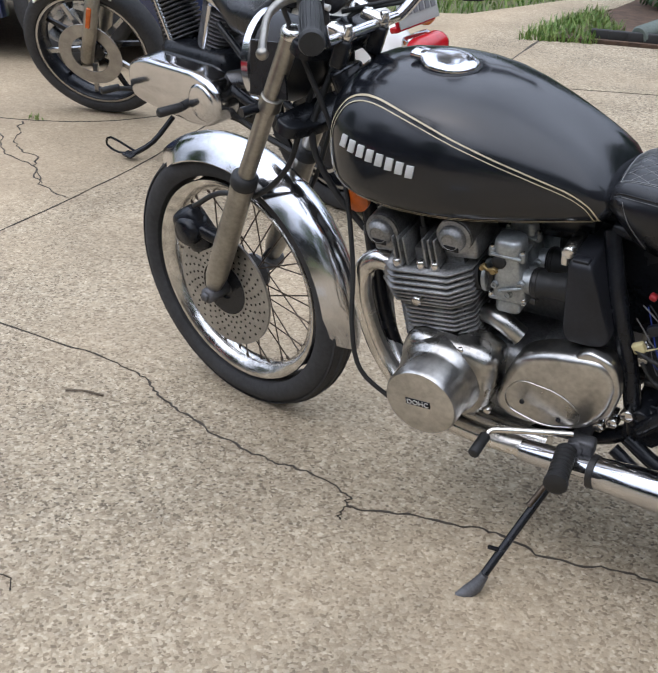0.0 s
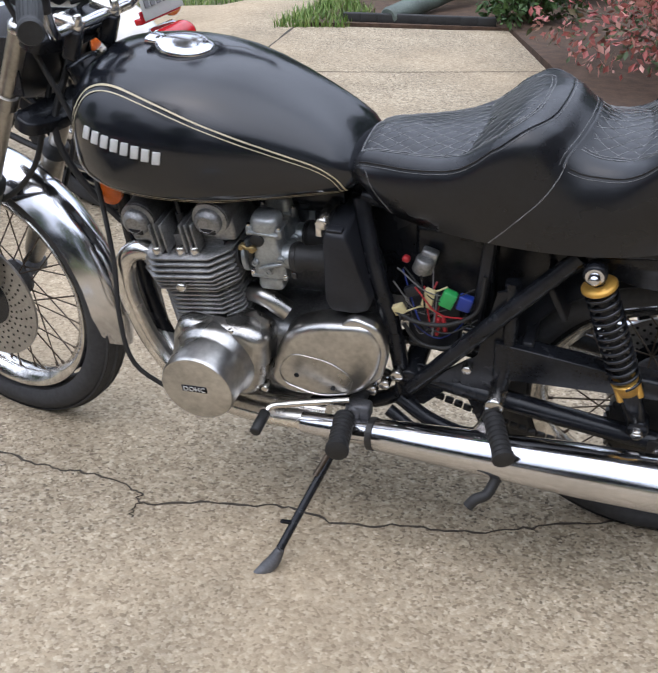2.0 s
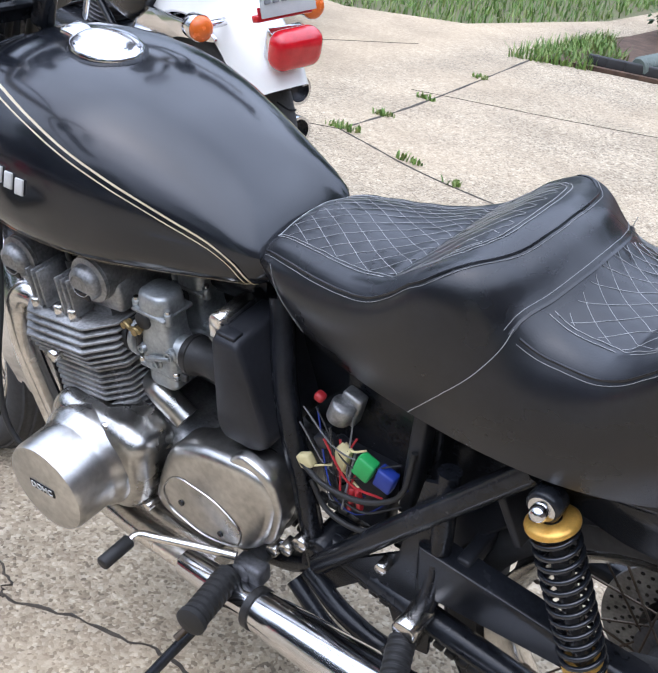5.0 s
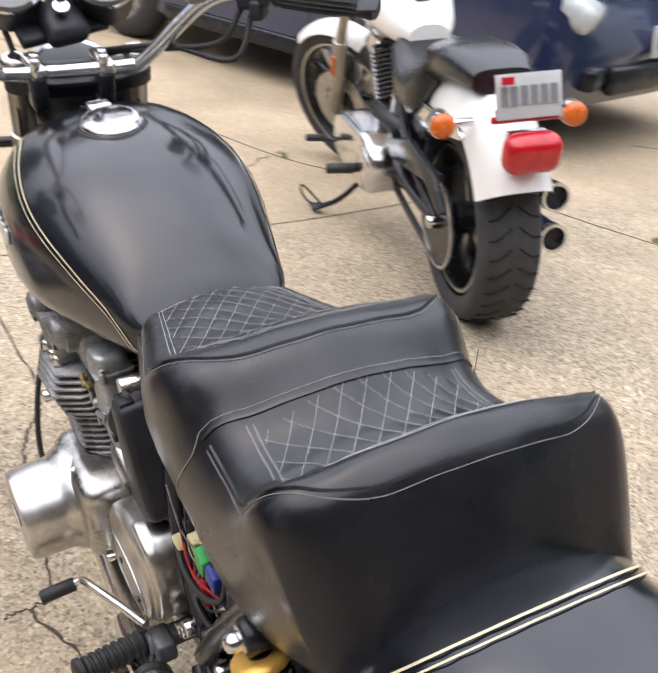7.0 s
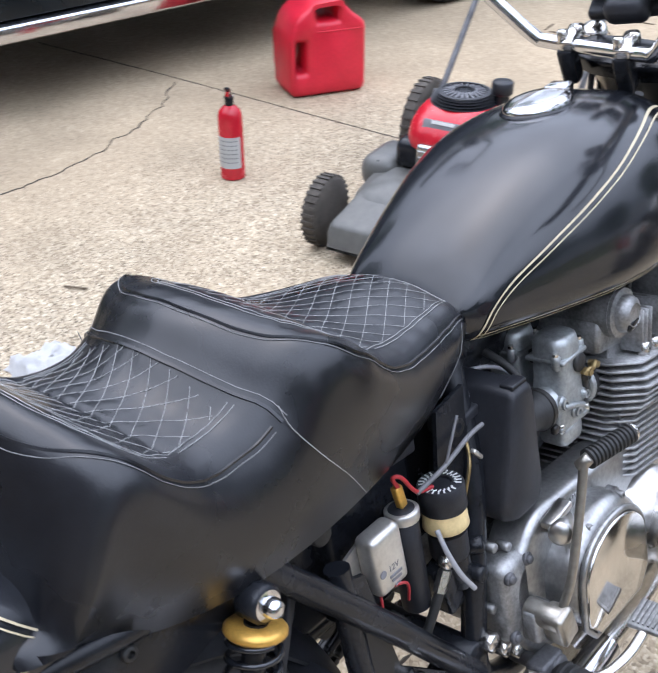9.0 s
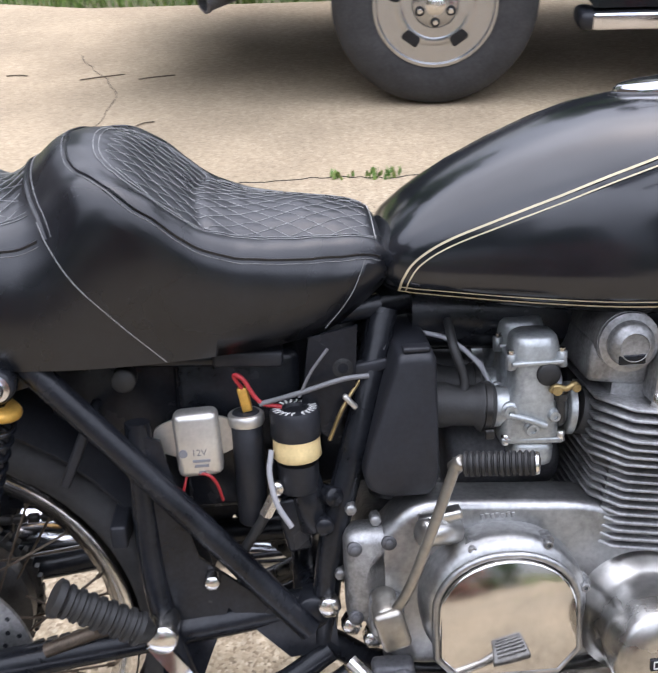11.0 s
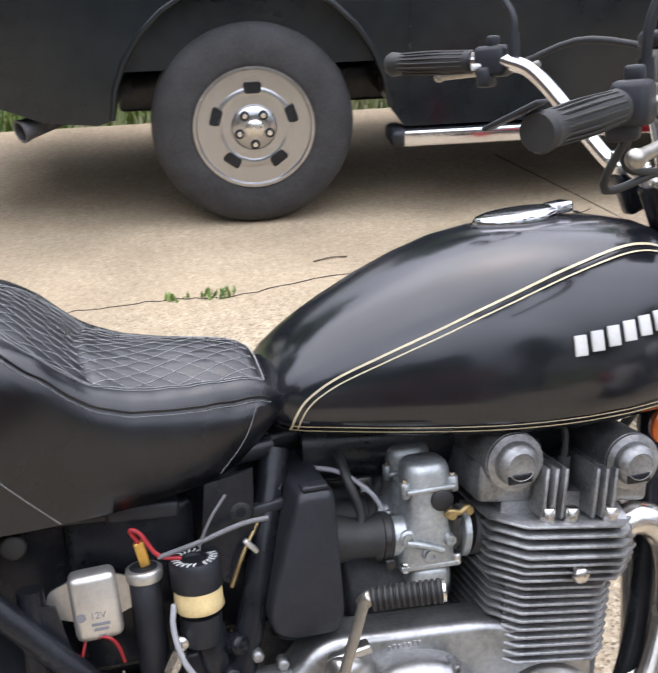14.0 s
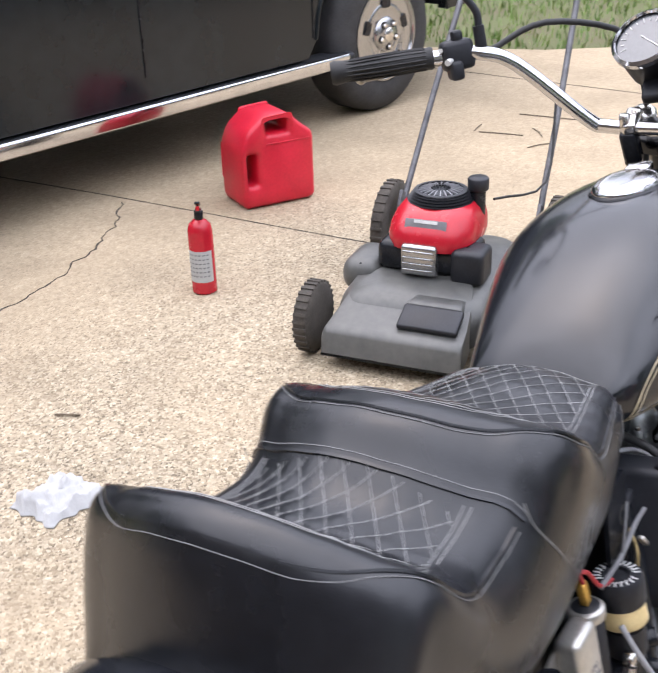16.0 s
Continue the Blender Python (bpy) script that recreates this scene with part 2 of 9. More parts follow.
# fuel tank
tank_top = curve1([(-0.462, 0.86), (-0.448, 0.908), (-0.415, 0.944), (-0.35, 0.963), (-0.25, 0.968), (-0.15, 0.957), (-0.05, 0.922), (0.03, 0.881), (0.08, 0.843), (0.108, 0.8)])
tank_half = curve1([(-0.462, 0.05), (-0.448, 0.1), (-0.415, 0.145), (-0.35, 0.177), (-0.25, 0.187), (-0.15, 0.178), (-0.05, 0.15), (0.03, 0.124), (0.08, 0.106), (0.108, 0.07)])
tank_low = curve1([(-0.462, 0.80), (-0.448, 0.768), (-0.415, 0.742), (-0.35, 0.727), (-0.25, 0.722), (-0.15, 0.727), (-0.05, 0.738), (0.03, 0.748), (0.08, 0.757), (0.108, 0.772)])
TANK_MID, TANK_N = 0.808, 2.5


def tank_side(x, z):
    mid, h = TANK_MID + 0.02 * min(0, x + 0.2), tank_half(x)
    if z >= mid:
        return h * max(0.0, 1 - min(1, (z - mid) / max(0.01, tank_top(x) - mid)) ** TANK_N) ** (1 / TANK_N)
    return h * max(0.0, 1 - min(1, (mid - z) / max(0.01, mid - tank_low(x))) ** 3.2) ** (1 / 3.2)


def tank_section(x, n=40):
    mid, h, top, low = TANK_MID + 0.02 * min(0, x + 0.2), tank_half(x), tank_top(x), tank_low(x)
    ring = []
    for i in range(n):
        a = 2 * math.pi * (i + 0.5) / n
        c, s = math.cos(a), math.sin(a)
        e = TANK_N if s > 0 else 3.2
        ring.append((x, math.copysign(abs(c) ** (2 / e), c) * h, mid + abs(s) ** (2 / e) * ((top - mid) if s > 0 else (low - mid))))
    return ring


b = B()
loft(b, [tank_section(x) for x in (-0.466, -0.462, -0.456, -0.448, -0.435, -0.415, -0.39, -0.35, -0.30, -0.25, -0.20, -0.15, -0.10, -0.05, 0.0, 0.03, 0.055, 0.08, 0.094, 0.104, 0.109)])
tank = part("fuel_tank", b, paint_black, bike, "glossy black fuel tank with cream pinstripes and dust specks", 60)
b = B()
rod(b, (-0.3, 0, 0.70), (0.06, 0, 0.72), 0.05)
part("tank_tunnel", b, frame_black, tank)
STRIPE = [(0.080, 0.768), (0.076, 0.787), (0.062, 0.808), (0.03, 0.829), (-0.02, 0.850), (-0.08, 0.873), (-0.15, 0.899), (-0.24, 0.925), (-0.33, 0.939), (-0.385, 0.928), (-0.415, 0.893), (-0.426, 0.85), (-0.42, 0.802), (-0.395, 0.770), (-0.35, 0.757), (-0.28, 0.753), (-0.18, 0.753), (-0.05, 0.758), (0.080, 0.768)]
for side in (-1, 1):
    for inset, width in ((0.0, 0.0024), (0.0068, 0.0016)):
        path = smooth_path([(x, z, 0) for x, z in STRIPE], 8)
        cx, cz = -0.17, 0.83
        pts = []
        for k, p in enumerate(path):
            d = (path[min(k + 1, len(path) - 1)] - path[max(k - 1, 0)]).normalized()
            nrm = Vector((-d.y, d.x, 0))
            if nrm.dot(Vector((cx, cz, 0)) - p) < 0:
                nrm = -nrm
            pts.append((p + nrm * inset, nrm))
        b = B()
        rings = []
        for p, nrm in pts:
            row = []
            for w in (-0.5, 0.5):
                q = p + nrm * w * width
                row.append(b.verts.new((q.x, side * (tank_side(q.x, q.y) + 0.0008), q.y)))
            rings.append(row)
        for a, c2 in zip(rings, rings[1:]):
            b.faces.new((a[0], a[1], c2[1], c2[0]))
        part("pinstripe", b, gold_line, tank)
    # maker's badge as plain slanted blocks on a dark plate
    x0, x1, z0, z1 = -0.388, -0.224, 0.866, 0.843
    for k in range(8):
        u = (k + 0.5) / 8
        x, z = x0 + (x1 - x0) * u, z0 + (z1 - z0) * u
        y0, y1 = tank_side(x - 0.008, z), tank_side(x + 0.008, z)
        tilt = math.degrees(math.atan2(tank_side(x, z - 0.01) - tank_side(x, z + 0.01), 0.02))
        turn = math.degrees(math.atan2(y1 - y0, 0.016)) * side
        b = B()
        plate(b, pose(x, side * tank_side(x, z), z) @ pose(0, 0, 0, side * tilt, 0, turn) @ pose(0, 0, 0, 90 if side < 0 else -90, 0, 0),
              [(-0.0092 + 0.0022 * (side > 0), -0.0115), (0.0052 + 0.0022 * (side > 0), -0.0115), (0.0090 - 0.0022 * (side > 0), 0.0115), (-0.0054 - 0.0022 * (side > 0), 0.0115)], 0.003, 0.0008)
        part("badge_block", b, white_ink, tank)
b = B()
capm = pose(-0.246, 0, 0.963, 0, 4, 0)
lathe(b, capm @ Matrix.Diagonal((1.12, 0.92, 1, 1)), [(0.047, 0), (0.0495, 0.003), (0.05, 0.007), (0.049, 0.0105), (0.046, 0.0135), (0.041, 0.0155), (0.034, 0.0168), (0.02, 0.0178), (0.004, 0.018)], 48)
box(b, (0.03, 0.035, 0.014), (-0.302, 0, 0.977), (0, 6, 0), 0.004)
cap = part("filler_cap", b, chrome, tank, "chrome oval filler cap with a latch")
b = B()
lathe(b, pose(-0.246, 0, 0.955) @ Matrix.Diagonal((1.12, 0.95, 1, 1)), [(0.056, 0), (0.055, 0.008), (0.05, 0.012)], 36)
part("filler_neck", b, frame_black, cap)

# two-step seat
seat_top = curve1([(0.085, 0.80), (0.095, 0.834), (0.115, 0.852), (0.16, 0.861), (0.22, 0.865), (0.27, 0.873), (0.31, 0.889), (0.345, 0.917), (0.375, 0.940), (0.405, 0.953), (0.43, 0.957), (0.455, 0.951), (0.48, 0.932), (0.51, 0.913), (0.54, 0.907), (0.575, 0.913), (0.607, 0.935), (0.635, 0.965), (0.655, 0.981), (0.672, 0.981), (0.690, 0.965), (0.708, 0.922), (0.727, 0.868), (0.745, 0.82)])
seat_rim = curve1([(0.085, 0.79), (0.095, 0.815), (0.115, 0.824), (0.16, 0.828), (0.22, 0.833), (0.27, 0.842), (0.31, 0.853), (0.345, 0.872), (0.375, 0.896), (0.405, 0.914), (0.43, 0.919), (0.455, 0.911), (0.48, 0.886), (0.51, 0.870), (0.54, 0.866), (0.575, 0.869), (0.607, 0.884), (0.635, 0.909), (0.655, 0.927), (0.673, 0.931), (0.690, 0.920), (0.708, 0.885), (0.727, 0.842), (0.745, 0.81)])
seat_half = curve1([(0.085, 0.08), (0.095, 0.094), (0.115, 0.104), (0.16, 0.118), (0.22, 0.136), (0.27, 0.151), (0.31, 0.161), (0.345, 0.167), (0.375, 0.167), (0.405, 0.162), (0.435, 0.155), (0.46, 0.151), (0.485, 0.150), (0.52, 0.153), (0.555, 0.160), (0.585, 0.168), (0.615, 0.173), (0.64, 0.172), (0.66, 0.169), (0.68, 0.163), (0.70, 0.154), (0.72, 0.146), (0.735, 0.139), (0.745, 0.13)])
seat_low = curve1([(0.085, 0.785), (0.115, 0.765), (0.16, 0.738), (0.22, 0.727), (0.31, 0.724), (0.445, 0.728), (0.57, 0.738), (0.66, 0.755), (0.705, 0.775), (0.73, 0.80), (0.738, 0.82)])

seat_base = curve1([(0.085, 0.065), (0.115, 0.085), (0.16, 0.100), (0.3, 0.130), (0.42, 0.147), (0.52, 0.150), (0.6, 0.139), (0.66, 0.120), (0.70, 0.108), (0.745, 0.092)])


SEAT_TILT = 0.028   # the padding has settled to one side


def seat_shift(x, r):
    """The crests sweep forward towards the edges of the seat."""
    k = min(1.0, max(0.0, (x - 0.12) / 0.22))
    return x + 0.040 * k * r * r


QUILT = ((0.108, 0.398, 0.0255, 0.72), (0.488, 0.640, 0.0255, 0.74))


def seat_z(x, y):
    r = min(1.0, abs(y) / seat_half(x))
    xs = seat_shift(x, r)
    t, m = seat_top(xs), seat_rim(xs)
    z = m + (t - m) * (1 - r ** 1.9) + 0.004 * math.exp(-((r - 0.84) / 0.1) ** 2) - 0.012 * max(0, (r - 0.9) / 0.1) ** 2
    if r < 0.755:
        # padding pulled in along the stitches and at the creases
        for x0, x1, pitch, slope in QUILT:
            if x0 < x < x1:
                near = 1.0
                for sgn in (-1, 1):
                    d = (y - sgn * (x - (x0 + x1) / 2) * slope) / pitch
                    near = min(near, abs(d - round(d)) * 2)
                z += 0.0016 * (near ** 0.7 - 0.5) * min(1, (0.755 - r) / 0.06)
        z -= 0.004 * math.exp(-((x - 0.305 + 0.03 * r * r) / 0.006) ** 2) + 0.003 * math.exp(-((x - 0.572 + 0.03 * r * r) / 0.006) ** 2)
    z -= SEAT_TILT * y
    z += 0.0012 * noise.noise(Vector((x * 45, y * 30, 2.0))) + 0.0018 * noise.noise(Vector((x * 14, y * 11, 7.0)))
    return z


def seat_y(x, z, side=0):
    lo, hi = seat_low(x), seat_rim(seat_shift(x, 1)) - SEAT_TILT * side * seat_half(x)
    u = min(1, max(0, (z - lo) / max(0.01, hi - lo)))
    low = seat_base(x)
    return low + (seat_half(x) - low) * u ** 1.2 + 0.013 * math.sin(math.pi * u)


sections = []
for x in [0.085, 0.088, 0.095, 0.105] + [0.115 + 0.005 * i for i in range(114)] + [0.688, 0.696, 0.704, 0.712, 0.720, 0.728, 0.735, 0.741, 0.744]:
    lo, hi, h = seat_low(x), seat_rim(seat_shift(x, 1)), seat_half(x)
    ring = []
    flat = [-0.7 + 1.4 * i / 48 for i in range(49)]
    for r in [-0.99, -0.95, -0.9, -0.87, -0.84, -0.81, -0.78, -0.755] + flat + [0.755, 0.78, 0.81, 0.84, 0.87, 0.9, 0.95, 0.99]:
        ring.append((x, r * h, seat_z(x, r * h)))
    for u in (0.85, 0.65, 0.4, 0.2, 0.0):
        z = lo + (hi - SEAT_TILT * h - lo) * u
        ring.append((x, seat_y(x, z, 1), z))
    ring += [(x, h * 0.5, lo + 0.004), (x, -h * 0.5, lo + 0.004)]
    for u in (0.0, 0.2, 0.4, 0.65, 0.85):
        z = lo + (hi + SEAT_TILT * h - lo) * u
        ring.append((x, -seat_y(x, z, -1), z))
    sections.append(ring)
sections.sort(key=lambda s: s[0][0])
b = B()
loft(b, sections)
seat = part("seat", b, leather, bike, "black leather two-step seat with diamond stitching", 70)
# the seat sits a little straighter than the bike
seat.matrix_basis = pose(0, -0.004, 0.76, -4.0) @ pose(0, 0, -0.76)


def on_seat(pts, radius, name, material, lift=0.0006):
    b = B()
    tube(b, [(x, y, seat_z(x, y) + lift) for x, y in pts], radius, 4, 1, caps=False)
    part(name, b, material, seat)


def on_side(pts, side, radius, name, material):
    b = B()
    tube(b, [(x, side * (seat_y(x, z, side) + 0.0008), z) for x, z in pts], radius, 5, 4, caps=False)
    part(name, b, material, seat)


CORNER_X, CORNER_R = 0.055, 0.5


def in_shoe(x, r, x1, edge):
    """Whether a point of the seat lies inside the round-cornered border that ends at x1."""
    u = max(0.0, (seat_shift(x, r) - x1 + CORNER_X) / CORNER_X)
    v = max(0.0, (abs(r) / edge - 1 + CORNER_R) / CORNER_R)
    return abs(r) < edge and (u == 0.0 or u * u + v * v < 1.0)


def horseshoe(x0, x1, edge, n=30):
    """A line along both sides of the seat that rounds into the crest at x1."""
    half = [(x0 + (x1 - CORNER_X - x0) * i / n, edge) for i in range(n)]
    for i in range(n + 1):
        a = 0.5 * math.pi * i / n
        half.append((x1 - CORNER_X + CORNER_X * math.sin(a), edge * (1 - CORNER_R + CORNER_R * math.cos(a))))
    half += [(x1, edge * (1 - CORNER_R) * (1 - i / 8)) for i in range(1, 9)]
    pts = []
    for side, row in ((-1, half), (1, half[-2::-1])):
        for xs, r in row:
            x = xs
            for _ in range(4):
                x = xs - (seat_shift(x, r) - x)
            pts.append((x, side * r * seat_half(x)))
    return pts


def diamonds(x0, x1, pitch, slope, edge):
    """Crossing rows of stitches over the seat between x0 and x1."""
    for sgn in (-1, 1):
        for k in range(-14, 15):
            run = []
            for i in range(61):
                x = x0 + (x1 - x0) * i / 60
                y = k * pitch + sgn * (x - (x0 + x1) / 2) * slope
                if in_shoe(x, y / seat_half(x), x1, edge):
                    run.append((x, y))
                elif len(run) > 2:
                    on_seat(run, 0.00034, "stitch", thread)
                    run = []
                else:
                    run = []
            if len(run) > 2:
                on_seat(run, 0.00034, "stitch", thread)


for q in QUILT:
    diamonds(*q, 0.70)


def crest(x0, r_max, n=30):
    """A line across the seat that follows the sweep of its crests."""
    pts = []
    for i in range(n + 1):
        r = r_max * (2 * i / n - 1)
        x = x0
        for _ in range(3):
            x = x0 - (seat_shift(x, r) - x)
        pts.append((x, r * seat_half(x)))
    return pts


for x0, x1 in ((0.104, 0.404), (0.496, 0.650)):
    for k, edge in enumerate((0.71, 0.75)):
        on_seat(horseshoe(x0, x1 + 0.006 * k, edge), 0.00045, "border_stitch", thread)
on_seat([(0.102, seat_half(0.102) * 0.74 * (i / 12 - 1)) for i in range(25)], 0.0006, "border_stitch", thread)
for s in (-1, 1):
    on_side([(0.456, 0.895), (0.447, 0.868), (0.424, 0.83), (0.384, 0.78), (0.342, 0.726)], s, 0.0005, "side_seam", thread)
    on_side([(0.118, 0.818), (0.13, 0.79), (0.145, 0.765), (0.165, 0.74)], s, 0.0006, "side_seam", thread_dark)
for x, rad, m in ((0.488, 0.0024, leather), (0.482, 0.0005, thread_dark)):
    on_seat(crest(x, 0.97), rad, "cross_seam", m)
for x0, x1 in ((0.100, 0.440), (0.497, 0.686)):
    on_seat(horseshoe(x0, x1, 0.955), 0.0016, "edge_piping", leather, 0.0006)
    on_seat(horseshoe(x0, x1 + 0.005, 0.975), 0.0005, "edge_stitch", thread_dark)

# tail cowl behind the seat
b = B()
secs = []
for x, h, zt, zl in ((0.655, 0.118, 0.80, 0.745), (0.70, 0.124, 0.85, 0.74), (0.745, 0.127, 0.878, 0.735), (0.80, 0.126, 0.878, 0.732), (0.88, 0.118, 0.868, 0.735), (0.96, 0.10, 0.85, 0.745), (1.0, 0.08, 0.835, 0.76)):
    ring = []
    for i in range(28):
        a = 2 * math.pi * (i + 0.5) / 28
        c, s = math.cos(a), math.sin(a)
        mid = zl + 0.35 * (zt - zl)
        e = 2.6 if s > 0 else 4
        ring.append((x, math.copysign(abs(c) ** (2 / e), c) * h, mid + abs(s) ** (2 / e) * ((zt - mid) if s > 0 else (zl - mid))))
    secs.append(ring)
loft(b, secs)
tail = part("tail_cowl", b, paint_black, bike, "glossy black tail cowl with twin cream stripes", 60)
tail.matrix_basis = pose(0, -0.004, 0.768, -3.3) @ pose(0, 0, -0.76)
for off, wd in ((0.0, 0.0027), (0.009, 0.0021)):
    b = B()
    rows = []
    for i in range(29):
        a = math.pi * (0.02 + 0.96 * i / 28)
        y = 0.127 * math.copysign(abs(math.cos(a)) ** (2 / 2.6), math.cos(a))
        zz = 0.785 + 0.094 * math.sin(a) ** (2 / 2.6)
        x = 0.69 + off + 0.085 * math.sin(a) ** 0.6
        rows.append([b.verts.new((x + w * wd, y * 1.006, zz + 0.0008)) for w in (-0.5, 0.5)])
    for r0, r1 in zip(rows, rows[1:]):
        b.faces.new((r0[0], r0[1], r1[1], r1[0]))
    part("tail_stripe", b, gold_line, tail)
for s in (-1, 1):
    b = B()
    rows = [[b.verts.new((0.69 + 0.2 * i / 12, s * (0.1275 - 0.01 * (i / 12) ** 2), 0.785 + w - 0.02 * i / 12)) for w in (-0.002, 0.002)] for i in range(13)]
    for r0, r1 in zip(rows, rows[1:]):
        b.faces.new((r0[0], r0[1], r1[1], r1[0]))
    part("tail_stripe", b, gold_line, tail)

# frame
def pipe(name, pts, r, material=frame_black, parent=bike, n=5, seg=12, label=""):
    b = B()
    tube(b, pts, r, seg, n)
    return part(name, b, material, parent, label)


b = B()
tube(b, [(-0.43, 0, 0.80), (-0.2, 0, 0.765), (0.08, 0, 0.735), (0.2, 0, 0.70)], 0.022, 12, 4)
frame_main = part("frame", b, frame_black, bike, "black enamelled tube frame with chipped paint")
b = B()
rod(b, (-0.41, 0, 0.79), (-0.465, 0, 0.925), 0.034, bev=0.004)
part("steering_head", b, frame_black, frame_main)
for s in (-1, 1):
    pipe("down_tube", [(-0.425, s * 0.025, 0.83), (-0.395, s * 0.06, 0.70), (-0.365, s * 0.085, 0.5), (-0.335, s * 0.09, 0.37), (-0.28, s * 0.095, 0.30), (-0.1, s * 0.1, 0.275), (0.1, s * 0.1, 0.285), (0.19, s * 0.11, 0.34)], 0.017, parent=frame_main)
    pipe("seat_post_tube", [(0.19, s * 0.11, 0.34), (0.17, s * 0.115, 0.48), (0.13, s * 0.1, 0.62), (0.095, s * 0.06, 0.74)], 0.017, parent=frame_main)
    pipe("rear_stay", [(0.205, s * 0.128, 0.365), (0.35, s * 0.13, 0.548), (0.495, s * 0.125, 0.722)], 0.016, parent=frame_main)
    pipe("seat_rail", [(0.10, s * 0.06, 0.745), (0.25, s * 0.085, 0.735), (0.5, s * 0.115, 0.73), (0.75, s * 0.11, 0.765), (0.95, s * 0.10, 0.80)], 0.014, parent=frame_main)
    b = B()
    plate(b, pose(0.0, s * 0.118 - (0.006 if s < 0 else 0), 0, 90, 0, 0) @ Matrix.Diagonal((1, 1, -1, 1)), [(0.175, 0.40), (0.17, 0.33), (0.23, 0.325), (0.30, 0.40), (0.345, 0.29), (0.385, 0.30), (0.39, 0.63), (0.36, 0.62), (0.33, 0.47), (0.25, 0.40)], 0.006)
    part("frame_gusset", b, frame_black, frame_main)
    pipe("peg_bracket_tube", [(0.18, s * 0.12, 0.33), (0.25, s * 0.13, 0.29), (0.335, s * 0.13, 0.275), (0.37, s * 0.13, 0.37), (0.385, s * 0.12, 0.47), (0.385, s * 0.11, 0.64)], 0.015, parent=frame_main)
    for x, z, r in ((0.18, 0.40, 0.014), (0.155, 0.372, 0.012), (0.13, 0.352, 0.012), (0.315, 0.445, 0.01)):
        b = B()
        rod(b, (x, s * 0.122, z), (x, s * 0.145, z), r, seg=6, bev=0.002)
        part("frame_bolt", b, chrome_dull, frame_main)
b = B()
box(b, (0.16, 0.16, 0.015), (0.36, 0, 0.70), (0, -3, 0), 0.004)
box(b, (0.12, 0.19, 0.02), (0.5, 0, 0.735), bev=0.004)
part("under_seat_tray", b, frame_black, frame_main)
b = B()
box(b, (0.09, 0.2, 0.012), (0.46, 0, 0.60), (0, 65, 0), 0.003)
box(b, (0.02, 0.24, 0.03), (0.42, 0, 0.50), bev=0.004)
part("inner_mudguard", b, box_black, frame_main)

# rear mudguard over the tyre
b = B()
rows = []
for i in range(17):
    a = radians(30 + 140 * i / 16)
    row = []
    for k in range(9):
        w = (k / 8 - 0.5) * 0.14
        r = 0.36 - 0.035 * abs(k / 8 - 0.5) ** 2 * 4
        row.append((0.68 + r * math.cos(a), w, 0.325 + r * math.sin(a)))
    for k in range(8, -1, -1):
        w = (k / 8 - 0.5) * 0.136
        r = 0.356 - 0.035 * abs(k / 8 - 0.5) ** 2 * 4
        row.append((0.68 + r * math.cos(a), w, 0.325 + r * math.sin(a)))
    rows.append(row)
loft(b, rows)
part("rear_mudguard", b, box_black, bike)


